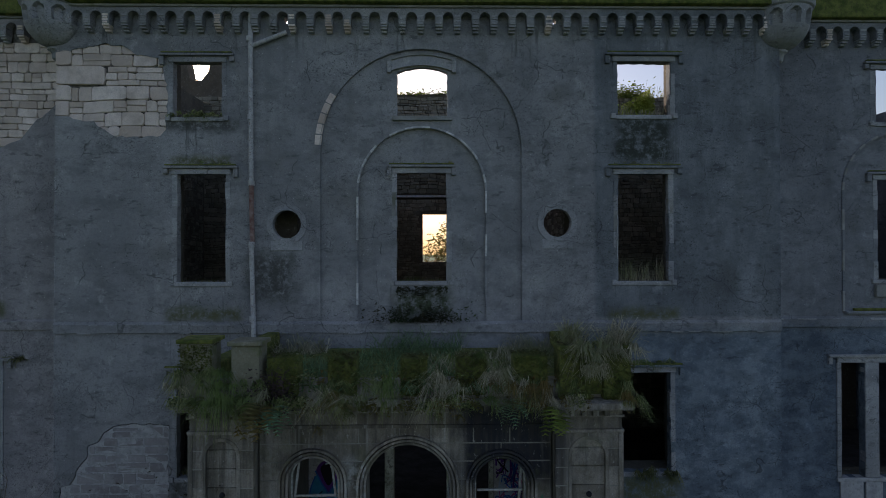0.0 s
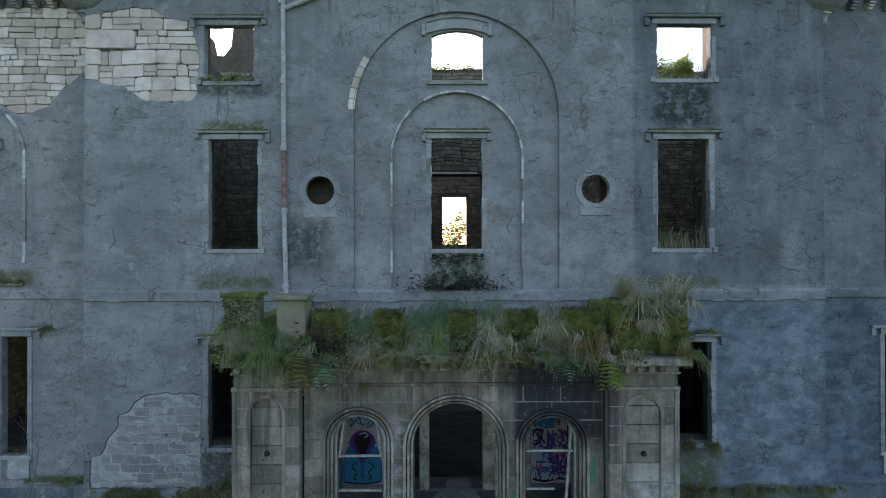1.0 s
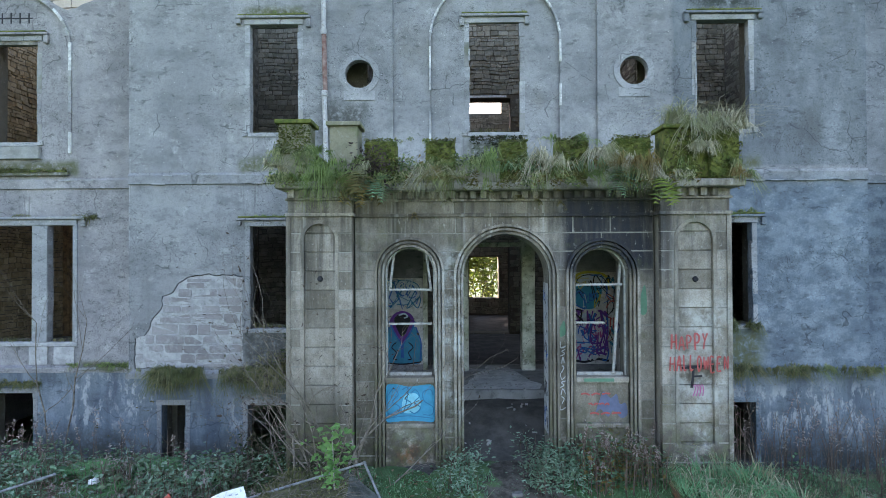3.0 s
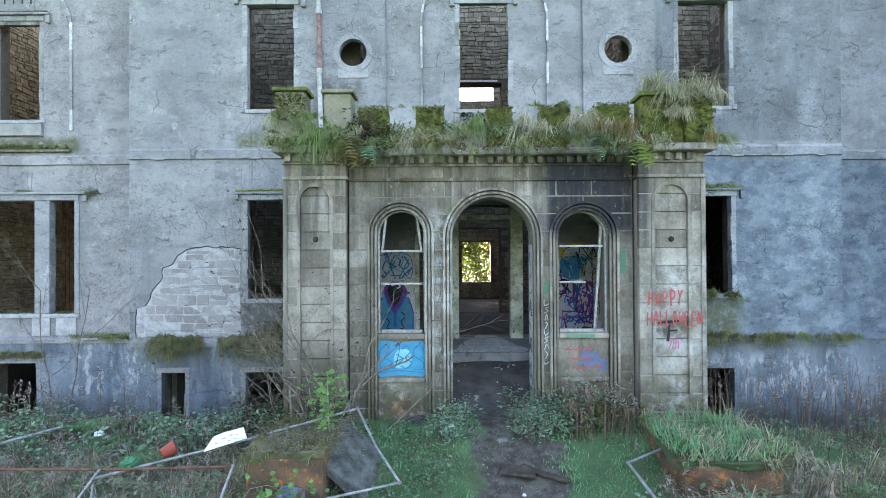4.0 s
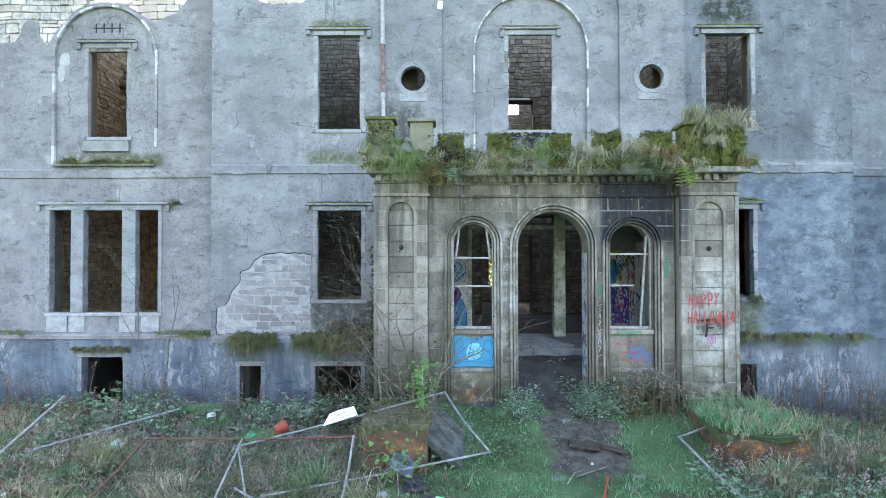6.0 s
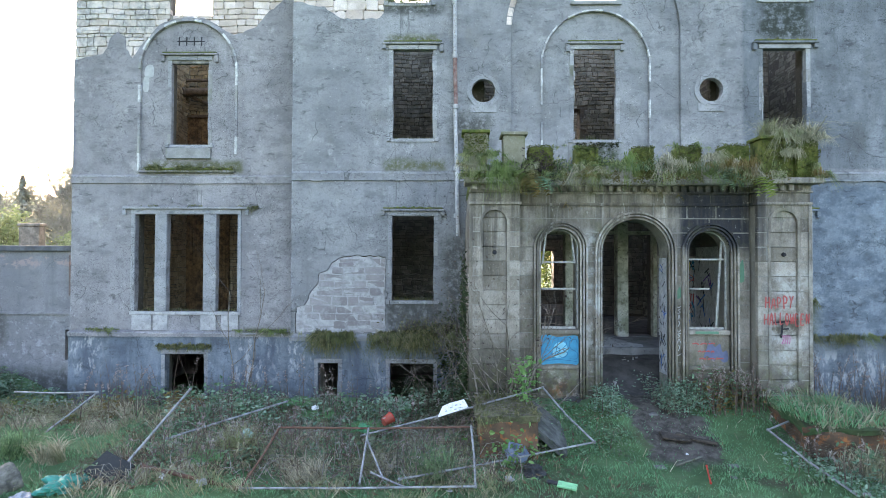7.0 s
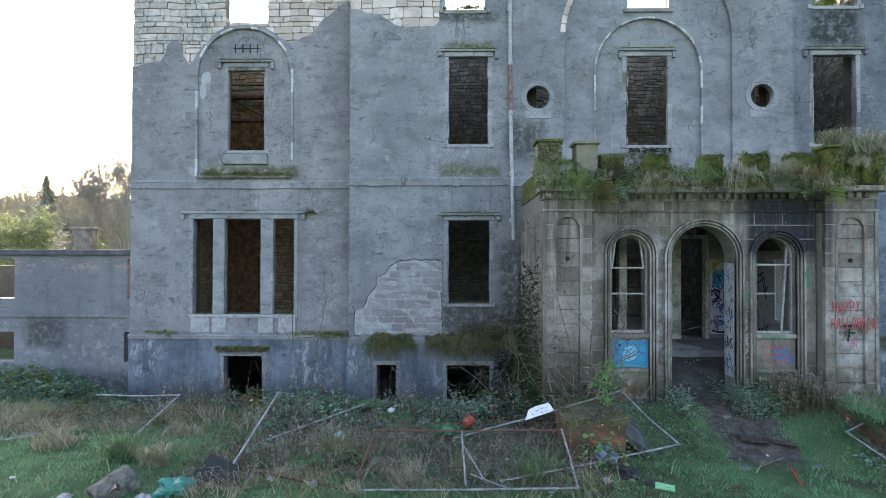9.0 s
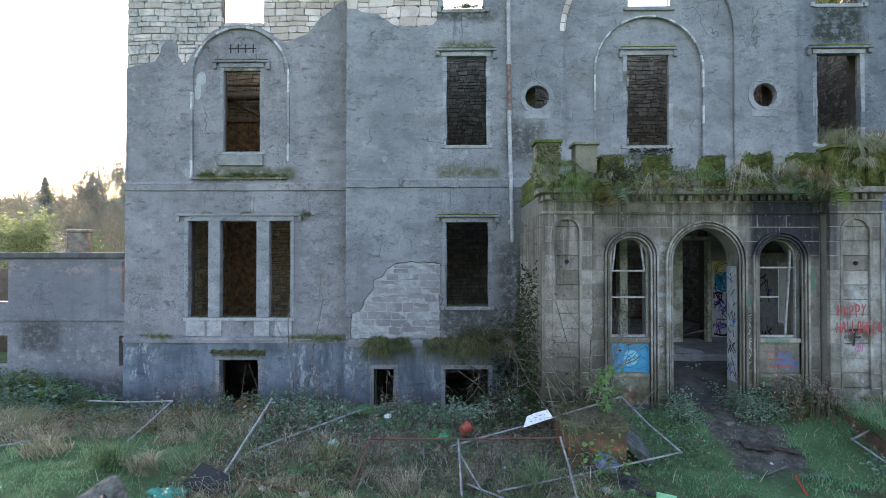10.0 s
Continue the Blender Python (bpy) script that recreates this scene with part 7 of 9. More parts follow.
cs = [c for c in cs if c[2] < 11.52 - 0.62 * (5.34 - c[0]) + 0.1 * noise.noise(Vector((c[0] * 9, 0, c[2] * 9)))]
stuff(leaves("sill_bush", cs, 0.036, M_SUNLEAF, 96), "sunlit yellow-green bush growing in a top window", "bush")
cs = []
cs += [(q.uniform(-1.4, 0.5), 19.85 + q.uniform(-0.2, 0.3), 12.88 + abs(q.gauss(0, 0.09))) for _ in range(350)]
cs += [(q.gauss(6.7, 0.4), 19.9 + q.uniform(-0.3, 0.6), 12.8 + abs(q.gauss(0, 0.22))) for _ in range(1500)]
stuff(leaves("wall_top_bush", cs, 0.05, M_BRIGHT, 93), "sunlit yellow-green bush on top of an inner wall", "bush")
cs = [(-0.36 + q.gauss(0, 0.5), 13.12 - abs(q.gauss(0, 0.06)), 5.82 + abs(q.gauss(0, 0.2))) for _ in range(1000)]
cs += [(q.uniform(-0.95, 0.22), 13.2 - abs(q.gauss(0, 0.05)), 6.62 - abs(q.gauss(0, 0.12))) for _ in range(350)]
cs = [c for c in cs if noise.noise(Vector((c[0] * 3.1, 4.0, c[2] * 3.1))) > -0.22]
stuff(leaves("wall_bush", cs, 0.04, M_IVY, 97), "dark green plants growing below the middle window", "bush")
rr = np.random.RandomState(94)
p = np.stack([rr.uniform(3.0, 9.0, 500), rr.uniform(19.8, 20.4, 500), np.full(500, 12.8)], 1)
stuff(blades("wall_top_grass", p, 0.45, 0.008, 0.4, 0.2, M_DRY, 95), "dry grass on top of an inner wall")

# ---- trees behind ----
def tree(name, x, y, z, height, leaf, count, seed, label, kids=3, spread=0.0, leafy_size=0.11, depth=3, bark=None):
    q = random.Random(seed)
    t = thing(name, label, "tree", "trees behind the house", (x, y, z))
    lines, tips = [], []
    for _ in range(1 if spread == 0 else 3):
        grow(q, (q.uniform(-spread, spread), q.uniform(-spread, spread), 0), (q.gauss(0, 0.08), q.gauss(0, 0.16 if bark else 0.08), 1), height * 0.62, height * (0.013 if depth < 4 else 0.008), depth, lines, tips, 0.28 if depth < 4 else 0.33, 0.28, kids, 0.55, 0.5 if not bark else 0.66 if depth < 4 else 0.68)
    if depth == 4:
        lines = [[(a, max(b, 0.017)) for a, b in line] for line in lines]
    tubes("trunk", lines, bark or M_BARK, t, 3 if bark else 4)
    if count and tips:
        cs = []
        for _ in range(count):
            p = q.choice(tips)
            cs.append((p.x + q.gauss(0, 0.18), p.y + q.gauss(0, 0.18), p.z + q.gauss(0, 0.18)))
        leaves("crown", cs, leafy_size, leaf, seed + 1, t)
    return t


tree("bare_tree", -31.9, 40.0, -0.3, 11.2, M_TWIGLEAF, 620, 701, "nearly leafless tall tree against the sky", 2, 1.9, 0.085, 4, M_HAZEDBARK)
tree("bare_tree", -33.9, 42.0, -0.3, 10.4, M_TWIGLEAF, 420, 703, "nearly leafless tall tree against the sky", 3, 1.7, 0.085, 4, M_HAZEDBARK)
q = random.Random(710)
kinds = ((M_FARLEAF, 1500, "brown autumn tree in the wood"), (M_FARGREEN, 1600, "green tree in the wood"), (M_FARLEAF, 1200, "grey-brown tree in the wood"), (M_FARGREEN, 700, "thin autumn tree in the wood"))
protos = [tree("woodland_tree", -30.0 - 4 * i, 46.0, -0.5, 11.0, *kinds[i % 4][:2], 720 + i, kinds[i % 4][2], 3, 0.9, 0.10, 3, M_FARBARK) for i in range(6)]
for i in range(13):
    y = 42 + 30 * q.random()
    x = q.uniform(-1.05, -0.50) * (y + 3) - 6
    s = q.uniform(0.75, 1.12)
    copy_thing(q.choice(protos), Matrix.Translation((x, y, -0.5)) @ Matrix.Rotation(q.uniform(0, 6.28), 4, "Z") @ Matrix.Diagonal((s, s, s, 1)))
rr = np.random.RandomState(714)
k = 36000
yy = rr.uniform(76, 90, k)
xx = rr.uniform(-92, -40, k)
top = np.array([12.0 + 1.6 * noise.noise(Vector((a * 0.16, 0.0, 3.0))) + 1.2 * noise.noise(Vector((a * 0.55, b * 0.1, 5.0))) for a, b in zip(xx, yy)])
far = np.stack([xx, yy, top * rr.uniform(0, 1, k) ** 0.6 + rr.normal(0, 0.25, k)], 1)
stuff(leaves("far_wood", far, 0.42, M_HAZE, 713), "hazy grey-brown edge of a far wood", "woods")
rr = np.random.RandomState(715)
k = 7000
yy = rr.uniform(38, 60, k)
under = np.stack([rr.uniform(-1.1, -0.45, k) * (yy + 3) - 6, yy, np.abs(rr.normal(0, 1.1, k))], 1)
stuff(leaves("undergrowth", under, 0.2, M_FARGREEN, 716), "sunlit scrub below the far trees", "scrub")


def conifer(x, y, z, height, seed):
    q = random.Random(seed)
    t = thing("conifer", "dark pointed spruce standing above the wood", "tree", "trees behind the house", (x, y, z))
    tubes("trunk", [[(Vector((0, 0, 0)), 0.2), (Vector((0, 0, height)), 0.02)]], M_BARK, t, 6)
    cs = []
    for _ in range(3000):
        f = q.random() ** 0.75
        rad = (1 - f) * height * 0.44 * q.uniform(0.2, 1.0) * (0.75 + 0.25 * math.sin(f * 60))
        a = q.uniform(0, 2 * math.pi)
        cs.append((rad * math.cos(a), rad * math.sin(a), 1.2 + f * (height - 1.2) - rad * 0.25))
    # needle colour lightened to stand in for haze
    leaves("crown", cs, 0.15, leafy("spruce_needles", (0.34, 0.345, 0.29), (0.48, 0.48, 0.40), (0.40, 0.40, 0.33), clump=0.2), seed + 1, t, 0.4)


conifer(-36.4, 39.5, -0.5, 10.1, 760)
for i, (x, y, h) in enumerate(((-31.5, 31.0, 5.8), (-29.0, 34.0, 4.6), (-34.5, 34.0, 6.0))):
    tree("garden_tree", x, y, -0.5, h, M_PALELEAF, 2600, 790 + i, "pale green leafy bush beyond the outbuilding", 3, 0.5, 0.13)
for i, (x, y, h, m) in enumerate(((1.6, 44.0, 9.0, M_AUTUMN), (6.0, 47.0, 9.0, M_AUTUMN), (-1.5, 50.0, 7.0, M_BRIGHT), (0.6, 33.0, 5.0, M_BRIGHT), (-1.2, 32.0, 4.5, M_BRIGHT), (1.9, 31.5, 4.2, M_BRIGHT), (-13.0, 36.0, 7.0, M_BRIGHT), (12.0, 44.0, 12.0, M_AUTUMN))):
    tree("garden_tree", x, y, -0.5, h, m, 2600, 770 + i, "sunlit leafy tree seen through the empty windows", 3, 0.4, 0.14)

# ---- fences, stones and rubbish before the house ----
def loose_panel(corners, label, seed, rails=(0, 1, 2, 3), braces=(), rust=(), wires=34, rows=14, name="fallen_fence"):
    """A fallen site-fence panel: tube frame between four corners, with a sagging wire mesh."""
    q = random.Random(seed)
    f = thing(name, label, "fence", "fallen fence panels", corners[0])
    o = Vector(corners[0])
    c = [Vector(p) - o for p in corners]
    for i in rails:
        a, b = c[i], c[(i + 1) % 4]
        m = (a + b) / 2 + Vector((q.uniform(-0.03, 0.03), q.uniform(-0.03, 0.03), -0.02))
        tube = tubes("frame_tube", [[(a, 0.018), (m, 0.018), (b, 0.018)]], M_RUSTBAR if i in rust else M_GALV, f, 8)
        bm = bmesh.new()
        bmesh.ops.create_icosphere(bm, subdivisions=1, radius=0.03, matrix=Matrix.Translation(a))
        part("corner_joint", bm, M_GALV, tube)
    for (u0, v0), (u1, v1) in braces:
        at = lambda u, v: (c[0] * (1 - u) + c[1] * u) * (1 - v) + (c[3] * (1 - u) + c[2] * u) * v
        tubes("brace", [[(at(u0, v0), 0.017), (at(u1, v1), 0.017)]], M_GALV, f, 6)
    at = lambda u, v: (c[0] * (1 - u) + c[1] * u) * (1 - v) + (c[3] * (1 - u) + c[2] * u) * v - Vector((0, 0, 0.05 * math.sin(math.pi * u) * math.sin(math.pi * v)))
    lines = [[(at(i / wires, v), 0.0013) for v in (0, 0.33, 0.66, 1)] for i in range(1, wires)]
    lines += [[(at(u, i / rows), 0.0013) for u in (0, 0.33, 0.66, 1)] for i in range(1, rows)]
    tubes("wire_mesh", lines, M_WIRE, f, 3)
    return f


loose_panel([(-7.34, 5.72, 0.12), (-3.975, 5.86, 0.12), (-4.0, 7.0, 0.64), (-7.20, 7.1, 0.58)], "galvanised site-fence panel lying on the weeds with a rusty rail", 1,
            braces=(((0.50, 0.05), (0.47, 0.98)),), rust=(2, 3))
loose_panel([(-5.1, 6.1, 0.12), (-1.92, 7.22, 0.34), (-2.62, 8.25, 1.02), (-5.85, 7.1, 0.45)], "galvanised site-fence panel leaning on a stone pedestal", 2, rails=(0, 1, 2))
loose_panel([(1.1, 7.45, 0.50), (1.42, 5.75, 0.08), (4.7, 6.6, 0.12), (3.2, 8.95, 0.62)], "galvanised site-fence panel sunk in the grassy bank", 3, rails=(0, 3))
loose_panel([(-13.6, 9.6, 0.55), (-11.7, 9.38, 0.61), (-12.1, 8.4, 0.06), (-14.0, 8.6, 0.05)], "galvanised site-fence panel lying in the grass by the wing", 4, rails=(0, 1))
loose_panel([(-16.2, 6.4, 0.08), (-13.9, 8.3, 0.12), (-14.9, 9.2, 0.15), (-17.2, 7.3, 0.1)], "site-fence panel half buried in the lawn", 5, rails=(0,))


def pole(a, b, label, r=0.021, material=None, name="fence_post", category="post"):
    t = thing(name, label, category, at=a)
    o = Vector(a)
    tube = tubes("tube", [[(Vector((0, 0, 0)), r), (Vector(b) - o, r)]], material or M_GALV, t, 8)
    for p in (Vector((0, 0, 0)), Vector(b) - o):
        bm = bmesh.new()
        bmesh.ops.create_icosphere(bm, subdivisions=1, radius=r * 1.5, matrix=Matrix.Translation(p))
        part("end_fitting", bm, material or M_GALV, t)
    return t


pole((-9.46, 6.5, 0.14), (-9.2, 8.17, 0.96), "galvanised fence post propped in the weeds")
pole((-9.22, 7.35, 0.30), (-7.72, 9.3, 0.46), "galvanised fence post lying across brambles")
pole((-5.55, 6.35, 0.12), (-5.0, 5.95, 0.06), "short galvanised fence stay on the ground", 0.017)
pole((-5.7, 6.9, 0.45), (-5.35, 6.2, 0.08), "short galvanised fence stay on the ground", 0.017)
pole((5.3, 7.3, 0.3), (7.9, 6.7, 0.28), "galvanised fence post lying in the grassy bank")
pole((5.2, 7.6, 0.3), (7.9, 6.95, 0.28), "galvanised fence post lying in the grassy bank")
pole((-9.2, 6.55, 0.12), (-7.4, 5.75, 0.10), "rusty steel bar lying in the grass", 0.03, M_RUSTBAR, "steel_bar", "bar")

M_BLOCK = plain("pedestal_stone", (0.06, 0.045, 0.032), (0.17, 0.10, 0.06), 2.0, 0.95, 0, 0.8, (0.42, 0.15, 0.045))
M_TURF = plain("turf_edge", (0.06, 0.058, 0.03), (0.14, 0.135, 0.075), 7, 0.95, 0, 1.0, (0.10, 0.14, 0.05))


def rough_box(name, x0, x1, y0, y1, z0, z1, material, parent, amount=0.035, seed=0, cuts=4):
    bm = box(bmesh.new(), x0, x1, y0, y1, z0, z1)
    bmesh.ops.subdivide_edges(bm, edges=bm.edges, cuts=cuts, use_grid_fill=True)
    for v in bm.verts:
        v.co += noise.noise_vector(v.co * 2.3 + Vector((seed, 0, 0))) * amount
    bmesh.ops.bevel(bm, geom=[e for e in bm.edges if e.calc_face_angle(0) > 0.9], offset=0.02, segments=1, affect="EDGES")
    return part(name, bm, material, parent)


ped = thing("stone_pedestal", "mossy brick-red stained stone pedestal of the lost front steps", "pedestal", "pedestals beside the path")
rough_box("shaft", -3.85, -2.88, 7.05, 8.6, -0.3, 0.72, M_BLOCK, ped, 0.03, 1)
rough_box("moss_top", -3.9, -2.84, 7.0, 8.62, 0.68, 0.80, M_TURF, ped, 0.09, 2)
ped2 = thing("stone_pedestal", "grass-covered stone pedestal with an orange-stained side", "pedestal", "pedestals beside the path")
rough_box("shaft", 1.75, 3.0, 7.15, 9.0, -0.3, 0.56, M_BLOCK, ped2, 0.10, 3)
rough_box("turf_top", 1.72, 3.15, 7.1, 9.02, 0.50, 0.66, M_GROUND, ped2, 0.16, 4, 5)
rr = np.random.RandomState(800)
for i, (x0, x1, y0, y1, z, k, m, h) in enumerate(((-3.9, -2.85, 7.05, 8.6, 0.79, 700, M_LEDGE, 0.12), (1.7, 3.2, 7.1, 9.0, 0.64, 1500, M_GRASS, 0.24), (1.7, 3.3, 7.1, 9.0, 0.62, 700, M_DRY, 0.34))):
    p = np.stack([rr.uniform(x0, x1, k), rr.uniform(y0, y1, k), np.full(k, z)], 1)
    stuff(blades("pedestal_grass", p, h, 0.007, 0.9, 0.4, m, 810 + i), "grass growing on a stone pedestal")
hanging("pedestal_grass", 1.7, 3.2, 7.1, 0.60, 260, 0.28, M_DRY, 815, "dead grass hanging down the pedestal")
hanging("pedestal_grass", -3.9, -2.85, 7.02, 0.76, 220, 0.16, M_LEDGE, 816, "grass hanging down the pedestal", bare=-0.3)
q = random.Random(817)
lines = []
for _ in range(160):
    x, y, a, l = q.uniform(-3.9, -2.8), q.uniform(7.0, 8.6), q.uniform(0, 6.28), q.uniform(0.15, 0.5)
    at = lambda g: Vector((x + math.cos(a) * l * g, y + math.sin(a) * l * g, 0.78 + 0.5 * l * g * (1.3 - g)))
    lines.append([(at(g), 0.005 - 0.003 * g) for g in (0, 0.35, 0.7, 1.0)])
stuff(tubes("dead_twigs", lines, M_BRIAR, None, 3), "dead brown twigs heaped on a stone pedestal", "twigs")
slab = thing("stone_slab", "broken dark mossy stone slab tilted against the pedestal", "stone slab")
bm = box(bmesh.new(), -0.47, 0.47, -0.60, 0.60, -0.05, 0.05)
bmesh.ops.subdivide_edges(bm, edges=bm.edges, cuts=3, use_grid_fill=True)
for v in bm.verts:
    v.co += noise.noise_vector(v.co * 3) * 0.03
bmesh.ops.transform(bm, matrix=pose(-2.66, 7.85, 0.45, 7, 39, -6), verts=bm.verts)
part("slab", bm, plain("mossy_slab", (0.045, 0.05, 0.045), (0.15, 0.155, 0.145), 5, 0.9, 0, 0.9, (0.06, 0.08, 0.04)), slab)

# ---- loose rubbish ----
def colour(name, rgb, rough=0.5, dirt=(0.12, 0.11, 0.09)):
    return plain(name, tuple(v * 0.85 for v in rgb), rgb, 9, rough, 0, 0.15, dirt)


M_WHITEP, M_GREENP, M_TEAL, M_ORANGE = colour("white_plastic", (0.75, 0.76, 0.76), 0.4, (0.4, 0.4, 0.38)), colour("green_plastic", (0.05, 0.24, 0.11)), colour("teal_tarp", (0.03, 0.27, 0.21)), colour("orange_plastic", (0.40, 0.075, 0.045))
M_BLACKP, M_BLUEP, M_REDP, M_GREYP, M_CREAM = colour("black_rubber", (0.03, 0.032, 0.035)), colour("blue_grey_plastic", (0.22, 0.28, 0.40)), colour("red_paint", (0.55, 0.05, 0.03)), colour("grey_plastic", (0.35, 0.36, 0.38)), colour("lime_paint", (0.25, 0.6, 0.3))
M_MINT = colour("mint_plastic", (0.36, 0.52, 0.46))
M_INK = plain("black_ink", (0.015, 0.015, 0.018), (0.03, 0.03, 0.035), 12)


def crumple(name, at, size, material, label, category, seed, group=""):
    """A crumpled bag or rag."""
    q = random.Random(seed)
    bm = bmesh.new()
    bmesh.ops.create_icosphere(bm, subdivisions=5 if max(size) > 0.15 else 4, radius=1.0)
    for v in bm.verts:
        a = v.co.copy()
        fold = 0.5 - abs(noise.noise(a * 1.7 + Vector((0, 0, seed)))) * 2.0
        crease = 0.5 - abs(noise.noise(a * 4.2 + Vector((0, seed, 0)))) * 2.2
        v.co *= 0.85 + 0.45 * noise.noise(a * 1.5 + Vector((seed, 0, 0))) + 0.32 * fold + 0.13 * crease
        v.co = Vector((v.co.x * size[0], v.co.y * size[1], max(v.co.z, -0.45) * size[2] + 0.42 * size[2]))
    ob = part(name, bm, material, smooth=True)
    ob.location = (at[0], at[1], ground_z(at[0], at[1]) + (at[2] if len(at) > 2 else 0.0))
    ob.rotation_euler = (0, 0, q.uniform(0, 6))
    return tagged(ob, label, category, group)


sign = thing("arrow_sign", "white arrow-shaped sign board hung on the fence panel", "sign", at=(-4.32, 7.55, 0.80))
bm = bmesh.new()
outline = [(-0.28, -0.085), (-0.14, 0.085), (0.0, 0.105), (0.26, 0.10), (0.29, -0.065), (0.0, -0.075)]
lo, hi = [bm.verts.new((x, 0.0, z)) for x, z in outline], [bm.verts.new((x, 0.015, z)) for x, z in outline]
bm.faces.new(lo)
bm.faces.new(hi[::-1])
for i in range(6):
    bm.faces.new((lo[i], hi[i], hi[(i + 1) % 6], lo[(i + 1) % 6]))
tilt = pose(0, 0, 0, -40, -13, 12)
bmesh.ops.transform(bm, matrix=tilt, verts=bm.verts)
part("board", bm, M_WHITEP, sign)
for x, z, w in ((-0.11, -0.02, 0.04), (0.0, 0.02, 0.05), (0.09, 0.035, 0.04), (0.17, 0.02, 0.03), (0.06, -0.035, 0.04)):
    bm = box(bmesh.new(), x - w / 2, x + w / 2, -0.004, -0.001, z - 0.009, z + 0.009)
    bmesh.ops.transform(bm, matrix=tilt, verts=bm.verts)
    part("faded_mark", bm, M_GREYP, sign)

bucket = thing("bucket", "orange plastic bucket lying on its side", "bucket", at=(-5.55, 8.5, 0.33))
bm = bmesh.new()
bmesh.ops.create_cone(bm, cap_ends=False, segments=20, radius1=0.078, radius2=0.105, depth=0.19)
bmesh.ops.create_circle(bm, cap_ends=True, segments=20, radius=0.078, matrix=Matrix.Translation((0, 0, -0.095)))
bmesh.ops.transform(bm, matrix=pose(0, 0, 0, 70, 0, 130), verts=bm.verts)
part("body", bm, M_ORANGE, bucket)
bm = bmesh.new()
for i in range(20):
    a0, a1 = 2 * math.pi * i / 20, 2 * math.pi * (i + 1) / 20
    rod(bm, (0.107 * math.cos(a0), 0.107 * math.sin(a0), 0.095), (0.107 * math.cos(a1), 0.107 * math.sin(a1), 0.095), 0.007, 5)
bmesh.ops.transform(bm, matrix=pose(0, 0, 0, 70, 0, 130), verts=bm.verts)
part("rim", bm, M_REDP, bucket)

crumple("plastic_bag", (-5.95, 8.2, 0.26), (0.16, 0.13, 0.09), M_GREENP, "green plastic bag snagged in the weeds", "bag", 3)
crumple("tarpaulin", (-10.12, 6.0, 0.0), (0.30, 0.28, 0.16), M_TEAL, "crumpled teal tarpaulin in the grass", "tarpaulin", 5)
crumple("tarpaulin", (-10.0, 6.4, 0.0), (0.25, 0.12, 0.08), M_TEAL, "small crumpled teal tarpaulin scrap", "tarpaulin", 6)
crumple("plastic_bag", (-10.45, 5.62, 0.0), (0.22, 0.16, 0.08), M_GREYP, "pale grey plastic bag in the grass", "bag", 7)
crumple("plastic_bag", (-11.6, 5.6, 0.0), (0.12, 0.10, 0.06), M_GREYP, "white plastic bag in the grass", "bag", 8)
crumple("plastic_bag", (-7.9, 7.5, 0.26), (0.11, 0.10, 0.11), M_MINT, "pale mint plastic bag caught in brambles", "bag", 9)
crumple("plastic_bag", (-7.15, 9.4, 0.3), (0.07, 0.07, 0.06), M_WHITEP, "white plastic scrap in the weeds", "litter", 10, "white litter")
for i, (x, y, s) in enumerate(((-8.75, 6.3, 0.11), (-8.35, 6.75, 0.12), (-8.0, 5.95, 0.14), (-4.9, 7.4, 0.06), (-4.75, 7.55, 0.05), (-3.45, 6.15, 0.12), (-0.28, 7.45, 0.05), (-7.7, 9.6, 0.09), (1.35, 7.4, 0.06), (-9.3, 7.9, 0.07), (1.55, 5.75, 0.08), (-4.35, 6.0, 0.06), (-12.9, 6.3, 0.06), (-6.0, 10.2, 0.1))):
    crumple("litter", (x, y, 0.02), (s * 0.75, s * 0.5, s * 0.35), (M_WHITEP, M_GREYP, M_GREYP)[i % 3], "small pale scrap of plastic litter", "litter", 20 + i, "white litter")

tyre = thing("old_barrel", "mossy grey concrete pipe end half sunk in the grass", "pipe", at=(-11.0, 5.85, 0.05))
bm = bmesh.new()
prof = [(0.21, -0.28), (0.22, -0.1), (0.235, 0.1), (0.24, 0.27), (0.22, 0.30), (0.185, 0.30), (0.17, -0.28)]
rings = [[bm.verts.new((rad * math.cos(2 * math.pi * i / 24), rad * math.sin(2 * math.pi * i / 24), h)) for i in range(24)] for rad, h in prof]
for p, w in zip(rings, rings[1:] + rings[:1]):
    for i in range(24):
        bm.faces.new((p[i], p[(i + 1) % 24], w[(i + 1) % 24], w[i]))
bmesh.ops.create_circle(bm, cap_ends=True, segments=24, radius=0.19, matrix=Matrix.Translation((0, 0, -0.26)))
for v in bm.verts:
    v.co += noise.noise_vector(v.co * 6) * 0.025
bmesh.ops.transform(bm, matrix=pose(0, 0, 0, 70, 0, 140), verts=bm.verts)
part("shell", bm, plain("earthy_concrete", (0.06, 0.058, 0.05), (0.21, 0.20, 0.17), 8, 0.9, 0, 1.0, (0.10, 0.115, 0.06)), tyre)
M_DARKPANEL = colour("dark_sheet", (0.03, 0.034, 0.034), 0.9, (0.05, 0.05, 0.045))
